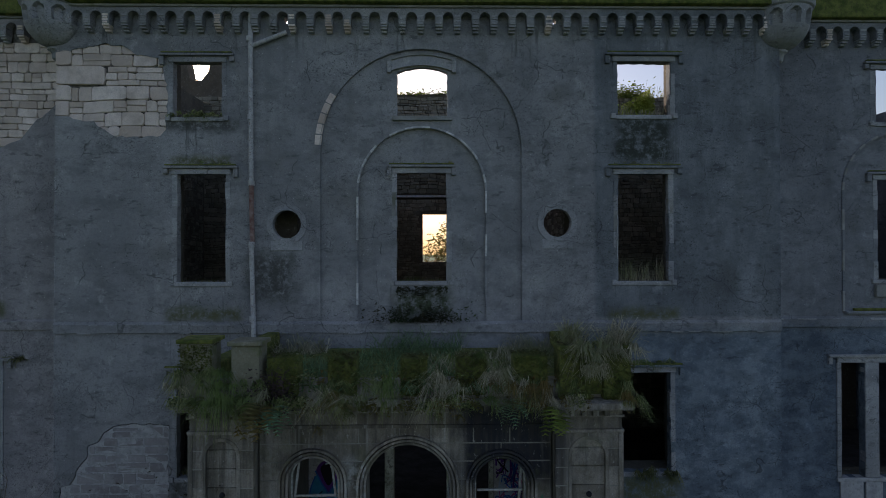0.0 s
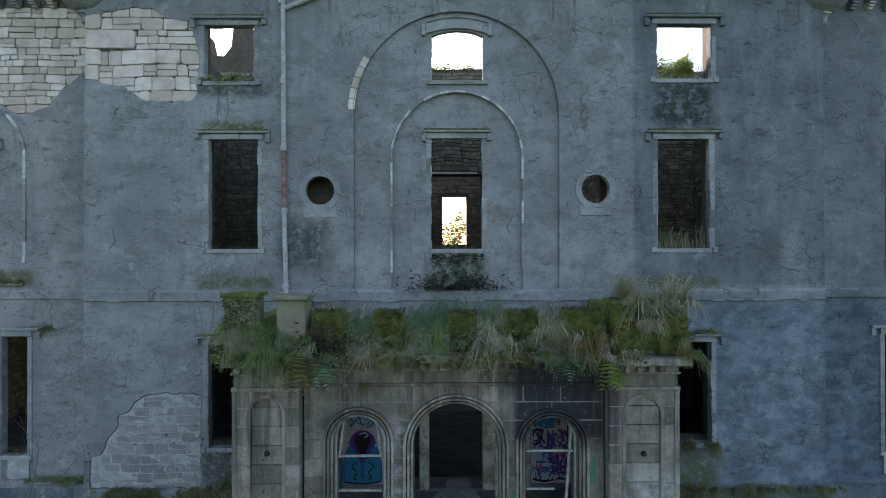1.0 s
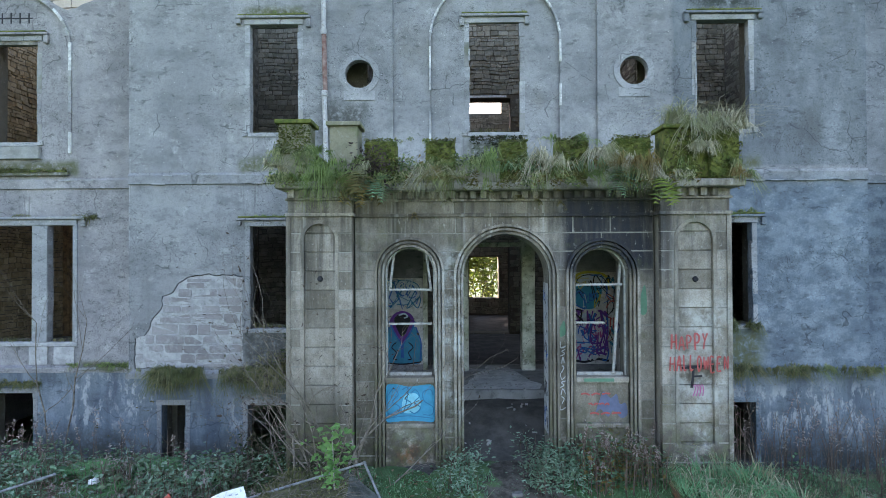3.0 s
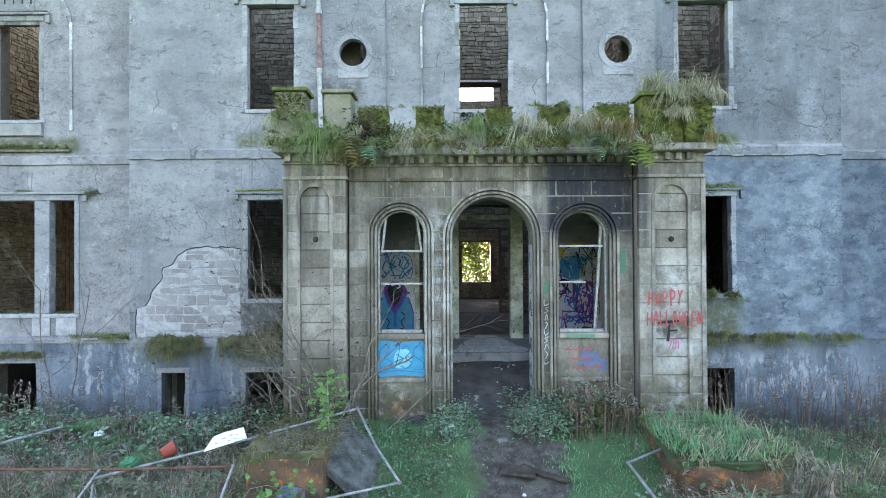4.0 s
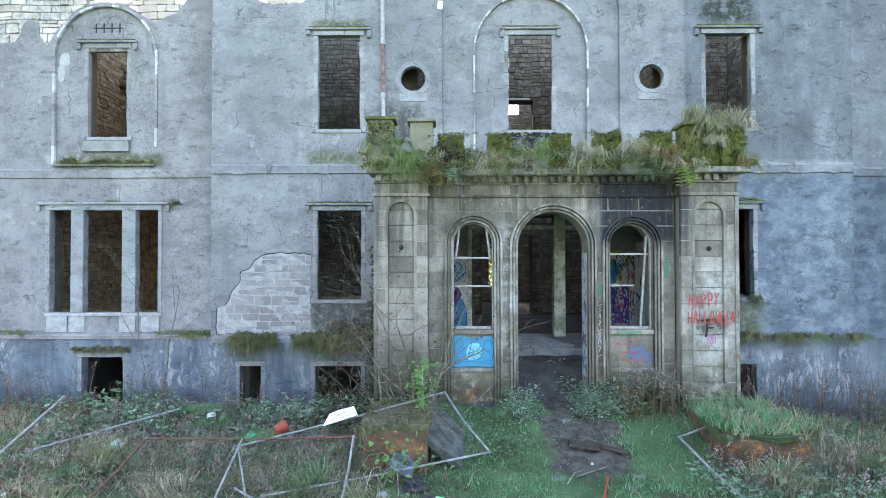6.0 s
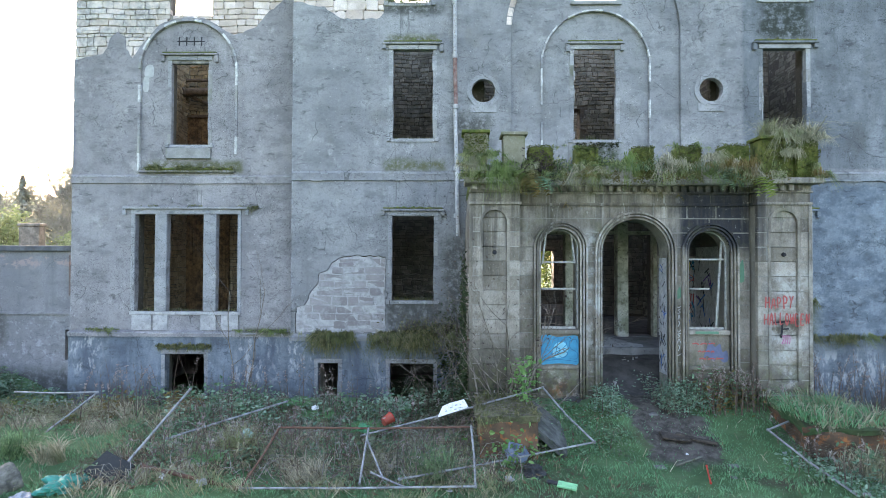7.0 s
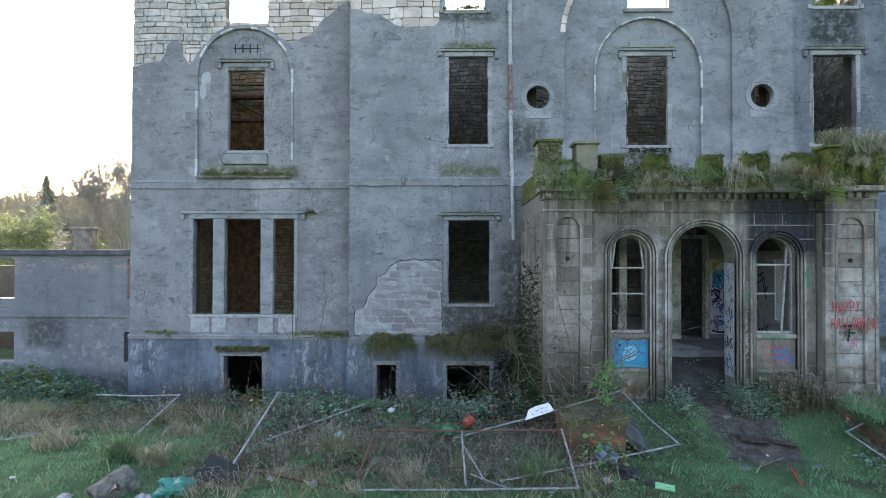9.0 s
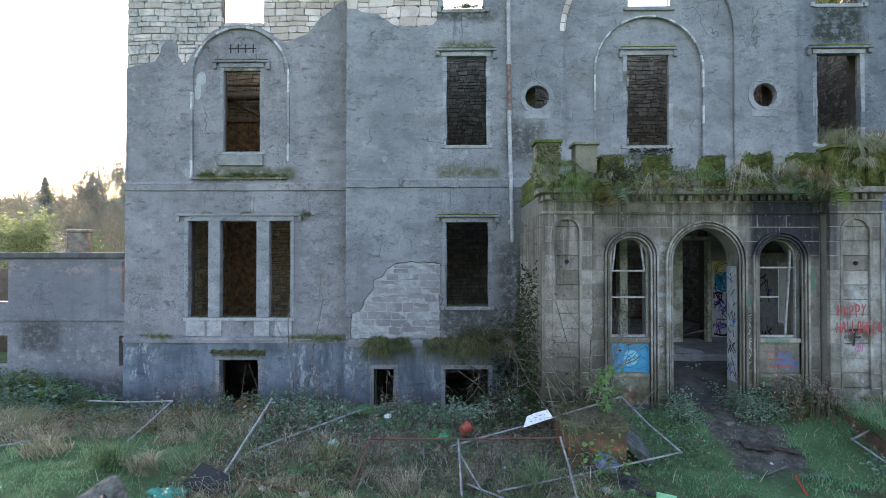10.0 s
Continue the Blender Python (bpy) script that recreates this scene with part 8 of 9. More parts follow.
for x, y, w, d, h, rot, mat, name, lab, cat in ((-9.66, 6.45, 0.62, 0.42, 0.05, -20, M_DARKPANEL, "dark_panel", "dark green-black sheet panel propped in the grass", "panel"),
                                                (-10.9, 5.55, 0.30, 0.2, 0.14, 30, M_BLACKP, "rubber_mat", "black ribbed rubber scrap in the grass", "mat"),
                                                (-3.30, 6.95, 0.30, 0.24, 0.20, 25, M_BLUEP, "plastic_crate", "blue-grey plastic tub beside the pedestal", "tub")):
    ob = thing(name, lab, cat, at=(x, y, ground_z(x, y)))
    bm = bmesh.new()
    bmesh.ops.create_grid(bm, x_segments=12, y_segments=6, size=0.5)
    if cat == "tub":
        bm.free()
        bm = box(bmesh.new(), -w / 2, w / 2, -d / 2, d / 2, 0, h)
        top = max(bm.faces, key=lambda f: f.calc_center_median().z)
        bmesh.ops.inset_region(bm, faces=[top], thickness=0.02)
        for v in top.verts:
            v.co.z -= h * 0.85
        bmesh.ops.transform(bm, matrix=pose(0, 0, 0.05, 24, 18, rot), verts=bm.verts)
        part("shell", bm, mat, ob)
    elif cat == "panel":
        bm.free()
        bm = box(bmesh.new(), -w / 2, w / 2, -d / 2, d / 2, 0, h, 0.01, pose(0, 0, 0.14, 32, 14, rot))
        part("sheet", bm, mat, ob)
    else:
        for v in bm.verts:
            u = v.co.x
            v.co = Vector((u * w, v.co.y * d, 0.05 + h * (1 + math.sin(u * 5)) * 0.7))
        bmesh.ops.solidify(bm, geom=bm.faces[:], thickness=0.02)
        bmesh.ops.transform(bm, matrix=pose(0, 0, 0, 0, 0, rot), verts=bm.verts)
        part("sheet", bm, mat, ob)
bag = crumple("bin_bag", (-3.05, 6.45, 0.0), (0.17, 0.20, 0.13), M_BLACKP, "torn black bin bag beside the fallen fence", "bag", 50)
board = thing("green_board", "lime-green painted board on the ground", "board", at=(-2.62, 6.02, ground_z(-2.62, 6.02) + 0.05))
part("board", box(bmesh.new(), -0.14, 0.14, -0.07, 0.07, 0, 0.03, 0.005, pose(0, 0, 0, 12, 4, -20)), M_CREAM, board)
part("handle", box(bmesh.new(), -0.30, -0.142, -0.035, 0.035, 0, 0.035, 0.01, pose(0, 0, 0, 12, 4, -20)), M_BLACKP, board)
pole((-0.17, 6.95, ground_z(-0.17, 6.95) + 0.06), (-0.42, 6.25, ground_z(-0.42, 6.25) + 0.04), "thin red-painted stick lying on the path", 0.014, M_REDP, "red_stick", "stick")
pole((-0.62, 7.05, ground_z(-0.62, 7.05) + 0.03), (-0.08, 7.36, ground_z(-0.08, 7.36) + 0.03), "pale split timber lath on the path", 0.016, M_CONCRETE, "timber_lath", "stick")
M_ROT = plain("rotten_board", (0.035, 0.028, 0.022), (0.08, 0.065, 0.05), 7, 0.9, 0, 0.6, (0.11, 0.095, 0.075))
for i, (x, y, l, w, rot) in enumerate(((0.05, 7.85, 0.36, 0.06, -34), (-0.30, 7.90, 0.26, 0.16, -12))):
    t = thing("timber_board", "rotten dark board lying broken on the path", "board", "boards on the path", (x, y, ground_z(x, y) + 0.05))
    t.rotation_euler = (radians(4 - 3 * i), radians(5), radians(rot))
    rough_box("board", -l, l, -w, w, -0.03, 0.012, M_ROT, t, 0.02, i * 2.7, 3)
pole((-0.55, 8.72, 0.36), (0.2, 8.55, 0.34), "pale edge of a sunken stone step", 0.02, M_DRESSED, "step_edge", "step")
pole((-0.6, 9.15, 0.50), (0.15, 9.1, 0.50), "pale edge of a sunken stone step", 0.02, M_DRESSED, "step_edge", "step")
for i, (x, y, s) in enumerate(((-0.9, 7.05, 0.10), (0.35, 7.1, 0.09), (-0.45, 8.6, 0.09), (0.1, 6.6, 0.05))):
    t = thing("path_stone", "flat pale stone trodden into the path", "stone", "stones on the path", (x, y, ground_z(x, y)))
    rough_box("stone", -s, s, -s * 0.7, s * 0.7, -0.05, 0.03, M_SOOTSTONE, t, 0.03, i * 3.1, 1)

# ---- windows, murals and painted writing of the portico ----
M_GREYPAINT = plain("grey_old_paint", (0.28, 0.28, 0.26), (0.46, 0.46, 0.43), 10, 0.7, 0, 0.3, (0.15, 0.13, 0.10))


def bars_window(name, o, z0, transoms, y, label, lean=False):
    w = thing(name, label, "window frame")
    cx, half, spring, _ = o
    ring("frame", (cx, half - 0.03, spring, 0), 0.0, 0.028, y, y + 0.06, z0, M_GREYPAINT, w)
    boxed("bottom_rail", cx - half + 0.055, cx + half - 0.055, y + 0.002, y + 0.06, z0 - 0.003, z0 + 0.05, M_GREYPAINT, w, 0.008)
    for z, xa, xb in transoms:
        boxed("transom", cx + xa * (half - 0.05), cx + xb * (half - 0.05), y + 0.008, y + 0.05, z - 0.018, z + 0.018, M_GREYPAINT, w, 0.006)
    if lean:
        part("loose_stile", box(bmesh.new(), -0.022, 0.022, 0, 0.05, -0.95, 0.95, 0.006, Matrix.Translation((cx + half - 0.13, y + 0.07, 2.85)) @ Matrix.Rotation(radians(4), 4, "Y")), M_GREYPAINT, w, "peeling loose timber stile")
    else:
        for s in (-1, 1):
            part("loose_stile", box(bmesh.new(), -0.02, 0.02, 0, 0.04, -0.3, 0.3, 0.005, Matrix.Translation((cx + s * (half - 0.10), y + 0.01, 3.62)) @ Matrix.Rotation(radians(s * -7), 4, "Y")), M_GREYPAINT, w)
    return w


bars_window("portico_window", WIN_L, 1.95, ((3.35, -1, 1), (2.79, -1, 1)), PC + 0.16, "broken white timber window frame without glass")
bars_window("portico_window", WIN_R, 1.95, ((3.42, -1, 1), (2.80, -1, 0.2)), PC + 0.16, "broken white timber window frame with a leaning stile", True)

# door case in the house wall behind the arch
case = thing("door_case", "peeling green-white plaster posts of the inner doorway", "door case")
M_PEEL = plain("peeling_plaster", (0.33, 0.35, 0.24), (0.78, 0.79, 0.68), 3, 0.9, 0, 0.6, (0.14, 0.13, 0.085))
for x0, x1 in ((-1.22, -1.0), (0.20, 0.50)):
    boxed("post", x0, x1, FRONT - 0.05, FRONT + 0.3, 1.31, 4.44, M_PEEL, case, 0.02)
boxed("head", -2.02, 1.27, FRONT - 0.04, FRONT + 0.2, 4.1, 4.2, M_PEEL, case, 0.02)
boxed("side_post", -2.03, -1.93, FRONT - 0.03, FRONT + 0.2, 1.31, 4.09, M_PEEL, case, 0.01)
boxed("side_post", 1.18, 1.28, FRONT - 0.03, FRONT + 0.2, 1.31, 4.09, M_PEEL, case, 0.01)

SPRAY = {k: plain("spray_" + k, tuple(v * 0.8 for v in c), c, 10, 0.6, 0, 0.1) for k, c in dict(
    sky=(0.045, 0.31, 0.50), blue=(0.04, 0.16, 0.52), pale=(0.55, 0.66, 0.74), purple=(0.16, 0.05, 0.30), pink=(0.5, 0.12, 0.30), yellow=(0.6, 0.52, 0.08), red=(0.47, 0.10, 0.09), black=(0.02, 0.02, 0.025),
    white=(0.72, 0.74, 0.74), flaked=(0.46, 0.46, 0.45), green=(0.12, 0.26, 0.17), cyan=(0.22, 0.60, 0.72), teal=(0.03, 0.20, 0.35), dusk=(0.13, 0.155, 0.25)).items()}


def blob(loop, y, tone, parent, name="paint_patch", thick=0.004):
    """A flat patch of spray paint with a soft, uneven outline."""
    pts = []
    k = len(loop)
    for i in range(k):
        p0, p1, p2, p3 = loop[i - 1], loop[i], loop[(i + 1) % k], loop[(i + 2) % k]
        for s in range(6):
            t = s / 6
            pts.append(tuple(0.5 * ((2 * p1[a]) + (-p0[a] + p2[a]) * t + (2 * p0[a] - 5 * p1[a] + 4 * p2[a] - p3[a]) * t * t + (-p0[a] + 3 * p1[a] - 3 * p2[a] + p3[a]) * t ** 3) for a in (0, 1)))
    return slab_with_holes(name, pts, [], y - thick, y, SPRAY[tone], parent)


def stroke(points, y, tone, parent, width=0.02, closed=False, name="paint_line", thick=0.003):
    """A sprayed line: a flat ribbon on the wall."""
    pts = [Vector((x, 0, z)) for x, z in points]
    if closed:
        pts.append(pts[0])
    fine = []
    for i in range(len(pts) - 1):
        p0, p1, p2, p3 = pts[max(i - 1, 0)], pts[i], pts[i + 1], pts[min(i + 2, len(pts) - 1)]
        for s in range(6):
            t = s / 6
            fine.append(0.5 * (2 * p1 + (p2 - p0) * t + (2 * p0 - 5 * p1 + 4 * p2 - p3) * t * t + (3 * p1 - p0 - 3 * p2 + p3) * t ** 3))
    fine.append(pts[-1])
    v, f = [], []
    for i, p in enumerate(fine):
        d = fine[min(i + 1, len(fine) - 1)] - fine[max(i - 1, 0)]
        s = Vector((-d.z, 0, d.x)).normalized() * width / 2 if d.length > 1e-6 else Vector((0, 0, width / 2))
        v += [(p.x - s.x, y - thick, p.z - s.z), (p.x + s.x, y - thick, p.z + s.z), (p.x - s.x, y, p.z - s.z), (p.x + s.x, y, p.z + s.z)]
    for i in range(len(fine) - 1):
        a, b = i * 4, i * 4 + 4
        f += [(a, b, b + 1, a + 1), (a, a + 2, b + 2, b), (a + 1, b + 1, b + 3, a + 3)]
    return mesh_object(name, v, f, SPRAY[tone], parent)


# murals on the house wall inside the portico
MURAL_L = thing("mural_panel", "pale plaster panel sprayed with a blue hooded shape", "graffiti")
y = FRONT - 0.02
PANEL_L = boxed("plaster", -2.95, -2.04, y + 0.001, FRONT - 0.002, 1.45, 3.40, M_WHITEPAINT, MURAL_L)
blob([(-2.93, 1.5), (-2.5, 1.47), (-2.08, 1.5), (-2.1, 1.95), (-2.2, 2.25), (-2.36, 2.5), (-2.5, 2.6), (-2.66, 2.5), (-2.84, 2.2), (-2.94, 1.95)], y, "sky", PANEL_L)
blob([(-2.78, 2.38), (-2.62, 2.1), (-2.48, 1.92), (-2.35, 2.12), (-2.22, 2.38), (-2.3, 2.58), (-2.5, 2.66), (-2.7, 2.58)], y - 0.005, "purple", PANEL_L)
blob([(-2.68, 2.42), (-2.5, 2.08), (-2.32, 2.42), (-2.38, 2.56), (-2.5, 2.6), (-2.62, 2.56)], y - 0.009, "black", PANEL_L)
stroke([(-2.58, 2.56), (-2.46, 2.6), (-2.38, 2.54), (-2.46, 2.5)], y - 0.013, "pale", PANEL_L, 0.035)
for g in (-1, 1):
    stroke([(-2.5 + g * 0.30, 2.42), (-2.5 + g * 0.16, 2.14), (-2.5 + g * 0.02, 1.9), (-2.5 + g * 0.02, 1.6)], y - 0.013, "blue", PANEL_L, 0.035)
    stroke([(-2.5 + g * 0.30, 2.3), (-2.5 + g * 0.42, 1.95), (-2.5 + g * 0.40, 1.55)], y - 0.009, "blue", PANEL_L, 0.03)
    stroke([(-2.5 + g * 0.14, 1.95), (-2.5 + g * 0.24, 1.84), (-2.5 + g * 0.14, 1.72), (-2.5 + g * 0.2, 1.58), (-2.5 + g * 0.12, 1.56)], y - 0.009, "black", PANEL_L, 0.022)
stroke([(-2.93, 1.5), (-2.5, 1.46), (-2.08, 1.51)], y - 0.013, "black", PANEL_L, 0.03)
blob([(-2.85, 2.85), (-2.4, 2.8), (-2.15, 3.0), (-2.2, 3.3), (-2.6, 3.35), (-2.88, 3.2)], y, "pale", PANEL_L)
for a, b in ((-2.8, 2.95), (-2.6, 3.1), (-2.4, 3.05)):
    stroke([(a, b), (a + 0.1, b + 0.2), (a + 0.22, b), (a + 0.1, b - 0.1)], y - 0.005, "blue", PANEL_L, 0.03, True)
stroke([(-2.88, 3.25), (-2.5, 3.36), (-2.15, 3.25), (-2.12, 2.95), (-2.4, 2.8), (-2.8, 2.84)], y - 0.009, "teal", PANEL_L, 0.02)

MURAL_R = thing("mural_panel", "plaster panel sprayed with a blue head and purple scrawl", "graffiti")
PANEL_R = boxed("plaster", 1.30, 2.42, y + 0.001, FRONT - 0.002, 1.45, 3.52, M_WHITEPAINT, MURAL_R)
blob([(1.38, 3.15), (2.1, 3.1), (2.15, 3.4), (1.75, 3.5), (1.4, 3.42)], y, "pale", PANEL_R)
blob([(1.40, 2.85), (1.6, 2.7), (1.85, 2.72), (1.98, 2.95), (1.95, 3.2), (1.42, 3.2)], y - 0.005, "sky", PANEL_R)
for a in (1.58, 1.80):
    stroke([(a - 0.06, 3.0), (a, 3.05), (a + 0.06, 3.0), (a, 2.95)], y - 0.010, "blue", PANEL_R, 0.03, True)
stroke([(1.68, 3.0), (1.65, 2.85), (1.72, 2.84)], y - 0.010, "blue", PANEL_R, 0.025)
stroke([(1.36, 3.2), (1.45, 3.45), (1.75, 3.52), (2.1, 3.42), (2.15, 3.12)], y - 0.010, "yellow", PANEL_R, 0.06)
stroke([(1.40, 3.2), (1.5, 3.40), (1.75, 3.46), (2.05, 3.38), (2.1, 3.12)], y - 0.0125, "black", PANEL_R, 0.02)
blob([(1.36, 1.6), (1.7, 1.52), (1.9, 1.6), (1.85, 1.9), (1.95, 2.4), (1.6, 2.6), (1.45, 2.1)], y, "pale", PANEL_R)
for k, (a, b, tone) in enumerate(((1.45, 2.3, "pale"), (1.62, 2.45, "pale"), (1.8, 2.4, "white"), (1.95, 2.35, "pink"), (1.5, 1.75, "pink"), (1.75, 1.75, "pink"))):
    stroke([(a - 0.06, b - 0.45), (a, b), (a + 0.03, b - 0.3), (a + 0.12, b - 0.05)] if k < 4 else [(a - 0.08, b), (a, b + 0.1), (a + 0.08, b), (a, b - 0.08)], y - 0.006, tone, PANEL_R, 0.035)
stroke([(1.34, 1.55), (1.6, 1.5), (1.9, 1.56), (2.15, 1.52)], y - 0.011, "black", PANEL_R, 0.05)
for a in (2.18, 2.25):
    stroke([(a, 2.1), (a + 0.02, 2.5)], y - 0.006, "red", PANEL_R, 0.03)
def scribble(parent, x0, x1, z0, z1, y, tones, count, seed, w=0.018):
    q = random.Random(seed)
    for i in range(count):
        cx, cz, r = q.uniform(x0, x1), q.uniform(z0, z1), q.uniform(0.05, 0.16)
        pts = [(min(max(cx + q.gauss(0, r), x0), x1), min(max(cz + q.gauss(0, r * 1.4), z0), z1)) for _ in range(q.randint(3, 6))]
        stroke(pts, y - 0.0012 * i, q.choice(tones), parent, w * q.uniform(0.6, 1.6), name="paint_line", thick=0.002)


scribble(PANEL_R, 1.34, 2.12, 1.55, 2.65, y - 0.008, ("purple", "purple", "black", "blue", "purple", "purple", "pink", "white"), 44, 1, 0.028)
scribble(PANEL_R, 1.36, 2.2, 2.7, 3.45, y - 0.012, ("black", "blue", "yellow", "pale", "black"), 16, 2)
scribble(PANEL_R, 2.1, 2.28, 1.6, 3.4, y - 0.006, ("black", "white", "red", "black", "teal"), 16, 3)
scribble(PANEL_L, -2.92, -2.1, 2.72, 3.36, y - 0.012, ("teal", "blue", "pale", "white", "teal"), 20, 4)
# black scrawl on the inner east side, seen past the arch
SIDE = thing("mural_panel", "pale inner side panel with black scrawled lines", "graffiti")
for y0, y1, z0, z1 in ((10.0, 10.9, 1.32, 3.75), (12.0, 13.1, 1.32, 3.75), (10.902, 11.998, 1.32, 1.95), (10.902, 11.998, 3.6, 3.75)):
    boxed("plaster", 2.30, 2.45, y0, y1, z0, z1, M_WHITEPAINT, SIDE)
q = random.Random(900)
for i in range(46):
    yy, zz = q.choice((q.uniform(10.1, 10.8), q.uniform(12.1, 12.95), q.uniform(12.1, 12.95))), q.uniform(1.5, 3.4)
    part("scrawl", box(bmesh.new(), -0.004, 0.0, -0.017, 0.017, -q.uniform(0.08, 0.25), q.uniform(0.05, 0.2), 0, Matrix.Translation((2.2995 - 0.0004 * i, yy, zz)) @ Matrix.Rotation(q.uniform(-1.2, 1.2), 4, "X")), SPRAY[q.choice(("black", "black", "black", "blue", "white", "purple"))], SIDE)

side_frame = thing("side_window", "broken white window frame in the side of the portico", "window frame")
for y0, y1, z0, z1 in ((10.905, 10.97, 1.955, 3.595), (11.93, 11.995, 1.955, 3.595), (10.972, 11.928, 1.955, 2.02), (10.972, 11.928, 3.53, 3.595), (11.42, 11.46, 2.022, 3.528)):
    boxed("frame_bar", 2.34, 2.41, y0, y1, z0, z1, M_WHITEPAINT, side_frame, 0.008)
boxed("hanging_board", 2.26, 2.29, 11.72, 11.98, 2.0, 3.5, M_WHITEPAINT, side_frame, 0.006, "loose white board with black marks")

# scrawl inside the arch, on its east jamb
JAMB = thing("jamb_graffiti", "pale blue sprayed arch jamb covered in black scrawl", "graffiti")
jx = ARCH[0] + ARCH[1] - 0.002
ground_coat = boxed("paint_ground", jx - 0.004, jx, PC + 0.09, PC + 0.51, 1.0, 3.45, plain("pale_spray", (0.36, 0.38, 0.40), (0.58, 0.59, 0.60), 5, 0.8, 0, 0.2, (0.14, 0.14, 0.13)), JAMB)
q = random.Random(911)
for i in range(34):
    m = Matrix.Translation((jx - 0.0045 - 0.0003 * i, q.uniform(PC + 0.15, PC + 0.46), q.uniform(1.1, 2.6) if i < 28 else q.uniform(2.6, 3.3))) @ Matrix.Rotation(q.uniform(-1.3, 1.3), 4, "X")
    part("scrawl", box(bmesh.new(), -0.003, 0.0, -0.010, 0.010, -q.uniform(0.05, 0.13), q.uniform(0.04, 0.12), 0, m), SPRAY[q.choice(("black", "black", "black", "blue"))], ground_coat)

# sprayed aprons under the windows: scrawls that cannot be read
AY = PC + 0.069
apron = thing("apron_graffiti", "bright blue sprayed panel with black bubble scrawl", "graffiti")
blob([(-2.455, 1.235), (-2.3, 1.225), (-2.1, 1.24), (-1.85, 1.228), (-1.68, 1.235), (-1.675, 1.5), (-1.69, 1.8), (-1.9, 1.81), (-2.1, 1.79), (-2.3, 1.83), (-2.45, 1.8), (-2.46, 1.5)], AY, "sky", apron)
blob([(-2.2, 1.4), (-2.05, 1.36), (-1.93, 1.42), (-1.9, 1.56), (-1.98, 1.68), (-2.16, 1.64)], AY - 0.005, "cyan", apron)
for line in ([(-2.42, 1.66), (-2.34, 1.76), (-2.26, 1.66), (-2.36, 1.55), (-2.24, 1.46), (-2.3, 1.32), (-2.43, 1.36)], [(-2.43, 1.72), (-2.44, 1.5), (-2.42, 1.3)], [(-2.2, 1.74), (-2.1, 1.77), (-2.14, 1.5), (-2.2, 1.36), (-2.28, 1.42)],
             [(-2.06, 1.68), (-1.98, 1.74), (-1.92, 1.64), (-2.0, 1.54), (-1.9, 1.45), (-1.99, 1.36), (-2.08, 1.4)], [(-1.86, 1.34), (-1.72, 1.34), (-1.7, 1.46), (-1.84, 1.56), (-1.86, 1.7), (-1.74, 1.74), (-1.7, 1.66)],
             [(-2.44, 1.28), (-2.1, 1.32), (-1.7, 1.28)], [(-2.16, 1.6), (-2.05, 1.52), (-2.12, 1.44)]):
    stroke(line, AY - 0.009, "teal", apron, 0.016)
apron = thing("apron_graffiti", "panel sprayed blue with scrawled red lines", "graffiti")
blob([(0.92, 1.36), (1.0, 1.42), (1.12, 1.30), (1.2, 1.40), (1.33, 1.28), (1.43, 1.34), (1.40, 1.52), (1.31, 1.50), (1.26, 1.66), (1.16, 1.60), (1.05, 1.70), (0.98, 1.55)], AY, "dusk", apron)
for i, (zz, xa, xb) in enumerate(((1.66, 0.68, 1.18), (1.50, 0.80, 1.15), (1.35, 0.82, 1.35))):
    k = 3 + i % 2
    for j in range(k):
        a, b = xa + (xb - xa) * (j + 0.04) / k, xa + (xb - xa) * (j + 0.86) / k
        stroke([(a, zz - 0.012 * (j % 2)), ((a + b) / 2, zz + 0.014), (b, zz + 0.01 * (j % 3 - 1))], AY - 0.008, "red", apron, 0.026, name="unreadable_bar")
boxed("unreadable_line", 0.72, 1.2, PC - 0.016, PC - 0.012, 1.88, 1.93, SPRAY["green"], apron)
column = thing("pier_graffiti", "white and green sprayed marks down the portico pier", "graffiti")
q = random.Random(905)
for i in range(9):
    z = 2.52 - i * 0.125
    kind = i % 4
    j = lambda: q.uniform(-0.016, 0.016)
    mark_points = ([(0.34 + j(), z), (0.36 + j(), z - 0.10 + j()), (0.43 + j(), z - 0.06 + j())], [(0.43 + j(), z + j()), (0.36 + j(), z - 0.03), (0.41 + j(), z - 0.07), (0.35 + j(), z - 0.11)],
                   [(0.35 + j(), z - 0.10), (0.38 + j(), z), (0.42 + j(), z - 0.09)], [(0.36 + j(), z + j()), (0.41 + j(), z - 0.04), (0.37 + j(), z - 0.12)])[kind]
    stroke(mark_points, PC - 0.008, q.choice(("flaked", "white", "white")), column, q.uniform(0.010, 0.018))
for x, z0, z1 in ((0.38, 2.6, 2.85), (1.68, 2.95, 3.4)):
    blob([(x - 0.04, z0), (x + 0.05, z0 + 0.05), (x + 0.03, z1), (x - 0.03, z1 - 0.09), (x - 0.055, z0 + 0.13)], PC - 0.006, "green", column)

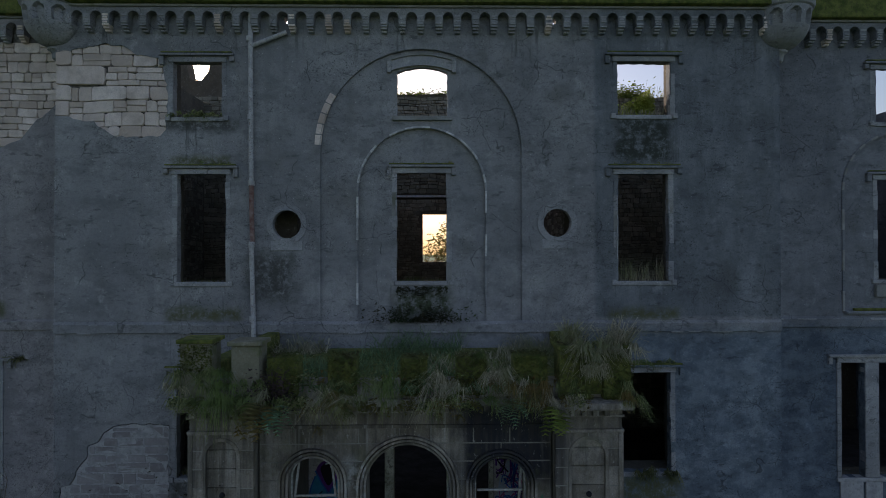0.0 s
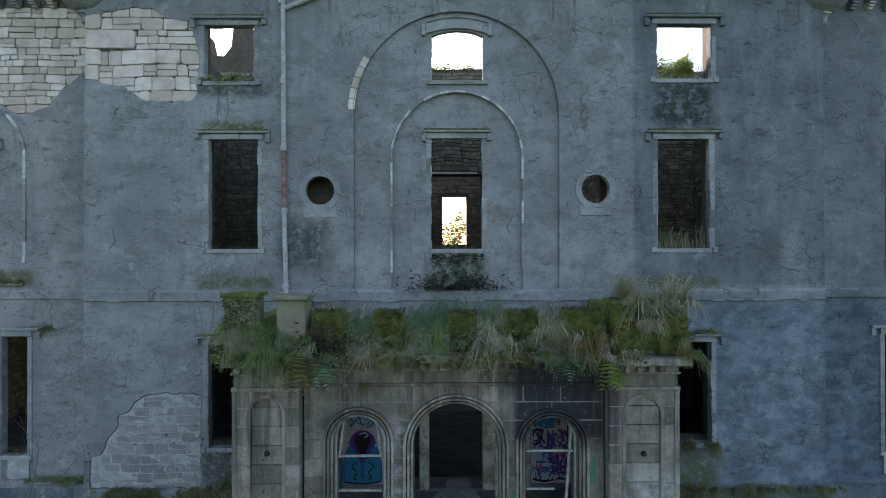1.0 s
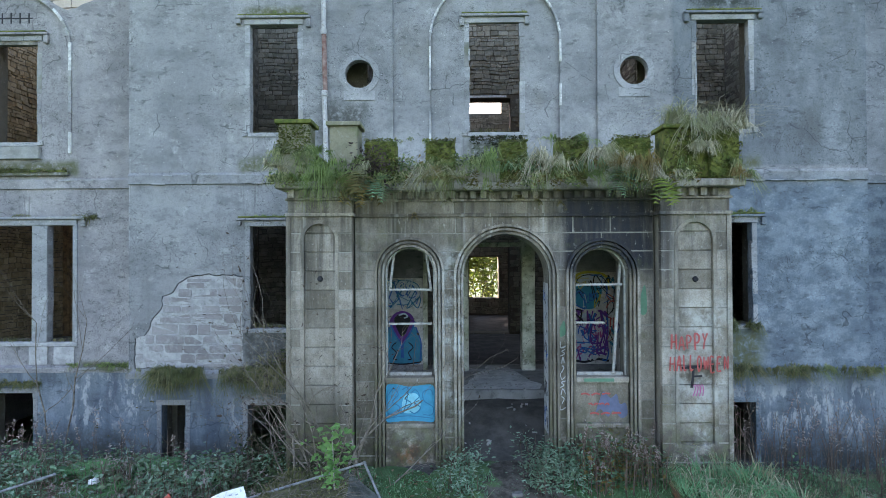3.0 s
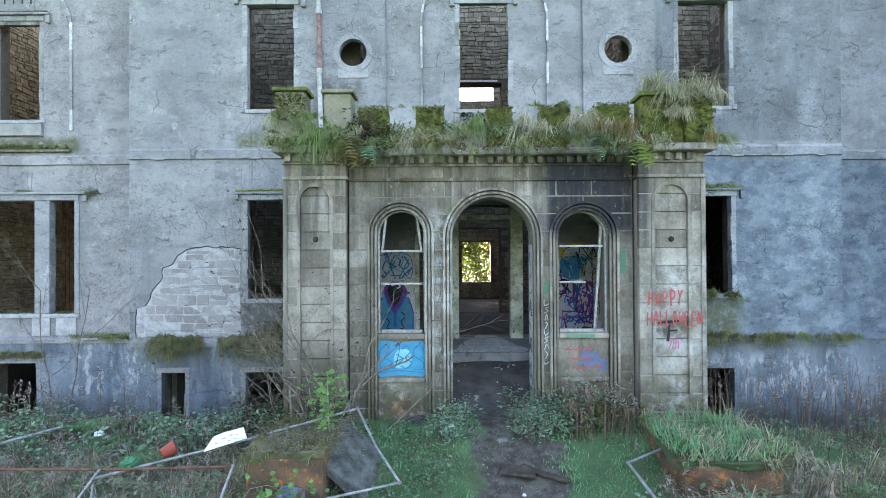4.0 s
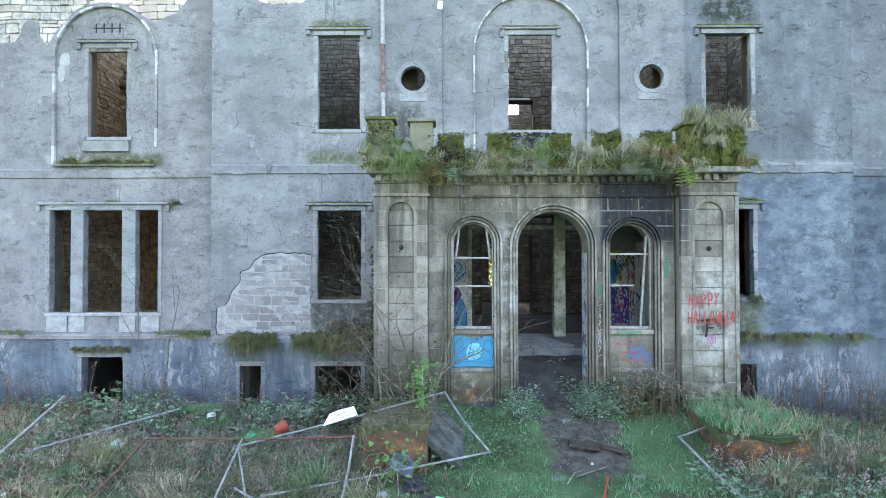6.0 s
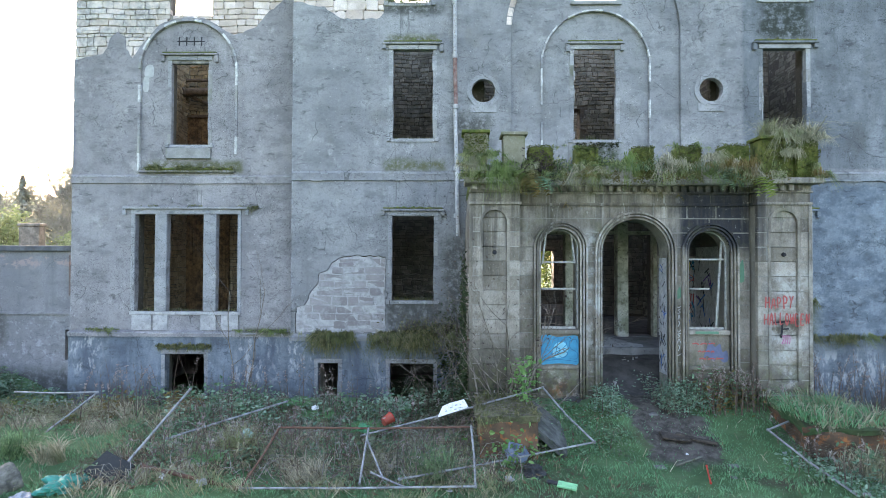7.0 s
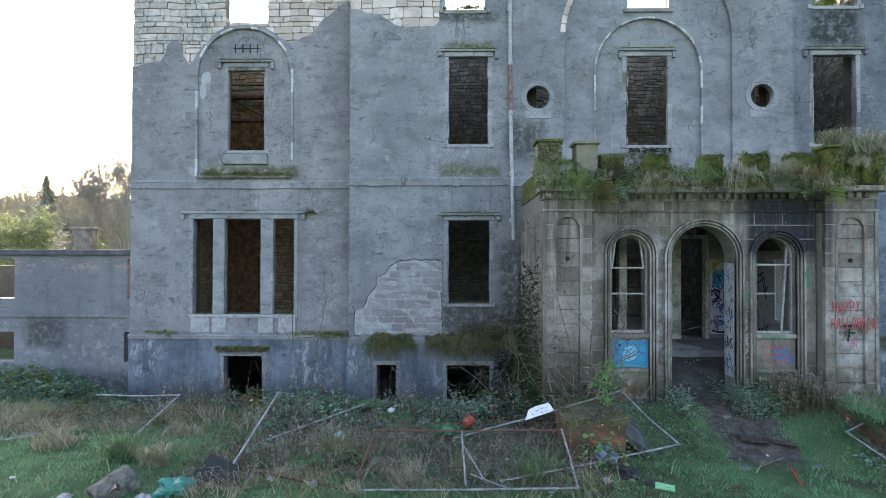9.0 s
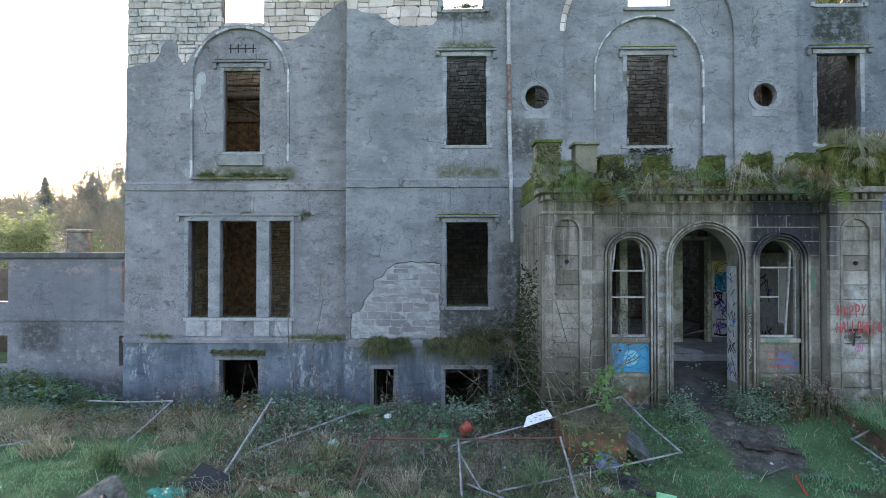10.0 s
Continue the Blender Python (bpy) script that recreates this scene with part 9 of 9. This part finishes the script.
# painted greeting on the east bay, drawn as sprayed strokes
GLYPHS = {"H": [[(0, 0), (0.05, 1)], [(0.7, 0), (0.72, 1)], [(0, 0.48), (0.7, 0.52)]], "A": [[(0, 0), (0.38, 1), (0.75, 0)], [(0.15, 0.4), (0.62, 0.42)]],
          "P": [[(0.05, 0), (0.05, 1), (0.5, 0.95), (0.62, 0.72), (0.45, 0.5), (0.08, 0.48)]], "Y": [[(0, 1), (0.35, 0.5)], [(0.75, 1), (0.35, 0.5), (0.2, 0)]],
          "L": [[(0.05, 1), (0.08, 0.05), (0.55, 0.08)]], "O": [[(0.35, 1), (0.05, 0.7), (0.08, 0.25), (0.4, 0.02), (0.68, 0.35), (0.62, 0.8), (0.35, 1)]],
          "W": [[(0, 1), (0.18, 0.02), (0.38, 0.7), (0.58, 0.02), (0.78, 1)]], "E": [[(0.6, 0.98), (0.06, 1), (0.06, 0.02), (0.6, 0)], [(0.06, 0.52), (0.5, 0.54)]],
          "N": [[(0.03, 0), (0.05, 1), (0.62, 0.05), (0.66, 1)]]}


def sprayed(text, x, z, y, width, height, parent, line=0.025, tilt=0.0):
    """Each letter is one mesh of sprayed strokes."""
    q = random.Random(len(text))
    step = width / len(text)
    for i, ch in enumerate(text):
        v, f = [], []
        dz, h = tilt * i + q.uniform(-0.02, 0.02), height * q.uniform(0.85, 1.1)
        for line_pts in GLYPHS[ch]:
            ob = stroke([(x + i * step + px * step * 0.9 + q.uniform(-0.006, 0.006), z + dz + pz * h) for px, pz in line_pts], y, "red", None, line * q.uniform(0.8, 1.15))
            k = len(v)
            v += [tuple(p.co) for p in ob.data.vertices]
            f += [tuple(k + j for j in p.vertices) for p in ob.data.polygons]
            bpy.data.objects.remove(ob)
        mesh_object("letter", v, f, SPRAY["red"], parent)


greet = thing("painted_greeting", "red sprayed words HAPPY HALLOWEEN on the portico", "graffiti")
sprayed("HAPPY", 1.99, 2.44, PF - 0.024, 0.60, 0.22, greet)
sprayed("HALLOWEEN", 1.97, 2.11, PF - 0.024, 0.93, 0.23, greet)
mark = thing("painted_mark", "black sprayed T-shaped mark on the portico", "graffiti")
stroke([(2.14, 2.15), (2.35, 2.17), (2.5, 2.18)], PF - 0.016, "black", mark, 0.035)
stroke([(2.33, 2.16), (2.32, 1.98), (2.30, 1.85)], PF - 0.016, "black", mark, 0.04)
stroke([(2.32, 2.02), (2.46, 2.03)], PF - 0.016, "black", mark, 0.03)
for i in range(4):
    stroke([(2.32 + 0.05 * i, 1.72), (2.36 + 0.04 * i, 1.85), (2.30 + 0.05 * i, 1.9)], PF - 0.016, "pink", mark, 0.014)
for x, z in ((-3.45, 3.55), (2.40, 3.52)):
    eye = thing("bell_pull", "small round iron eye in the portico niche", "fitting", at=(x, PF + 0.03, z))
    bm = bmesh.new()
    bmesh.ops.create_cone(bm, cap_ends=True, segments=14, radius1=0.05, radius2=0.035, depth=0.05, matrix=pose(0, 0, 0, 90))
    part("eye", bm, M_INK, eye)

# dark strokes scratched high on the wing, and the pale splash beside them
scratch = thing("wall_scrawl", "thin dark strokes scrawled on the wing's blind arch", "graffiti")
wy = WING + 0.058
for i in range(4):
    boxed("unreadable_stroke", -12.32 + i * 0.22, -12.285 + i * 0.22, wy - 0.004, wy, 9.62, 9.88, SPRAY["black"], scratch)
boxed("unreadable_line", -12.36, -11.55, wy - 0.009, wy - 0.005, 9.73, 9.76, SPRAY["black"], scratch)
splash = thing("paint_splash", "pale patches where the render has flaked", "patch")
blob([(-13.3, 8.72), (-13.06, 8.72), (-13.05, 9.0), (-13.16, 9.06), (-13.29, 8.98)], wy, "flaked", splash)
blob([(-13.34, 8.3), (-13.2, 8.3), (-13.18, 8.68), (-13.33, 8.68)], wy, "flaked", splash)
# timbers and a boarded partition at the back of the wing's upper room
M_PLANK = plain("brown_plank", (0.075, 0.05, 0.03), (0.25, 0.16, 0.08), 6, 0.85, 0, 0.5, (0.07, 0.045, 0.025))
lintel = boxed("pale_lintel", -1.38, 0.55, MID - 0.06, MID - 0.035, 9.33, 9.40, M_WHITEPAINT)
tagged(lintel, "pale flaking lintel board over an inner doorway", "lintel")
boards = thing("boarded_partition", "stained brown upright boards of a broken partition", "partition")
q = random.Random(960)
x = -14.68
while x < -13.0:
    w = q.uniform(0.09, 0.15)
    boxed("plank", x, x + w, 19.6, 19.63, 1.23, 9.05 + q.uniform(-0.15, 0.06), M_PLANK, boards)
    x += w + q.uniform(0.004, 0.02)
boxed("rail", -14.68, -12.9, 19.54, 19.598, 8.92, 9.03, M_WOOD, boards, 0.01)
for a, b, r in (((-14.72, 19.3, 9.85), (-8.45, 19.3, 9.85), 0.15), ((-14.72, 19.45, 10.35), (-8.45, 19.45, 10.33), 0.06), ((-14.6, 19.42, 9.78), (-13.05, 19.52, 9.0), 0.06)):
    pole(a, b, "broken roof timber inside the roofless wing", r, M_WOOD, "roof_timber", "timber")
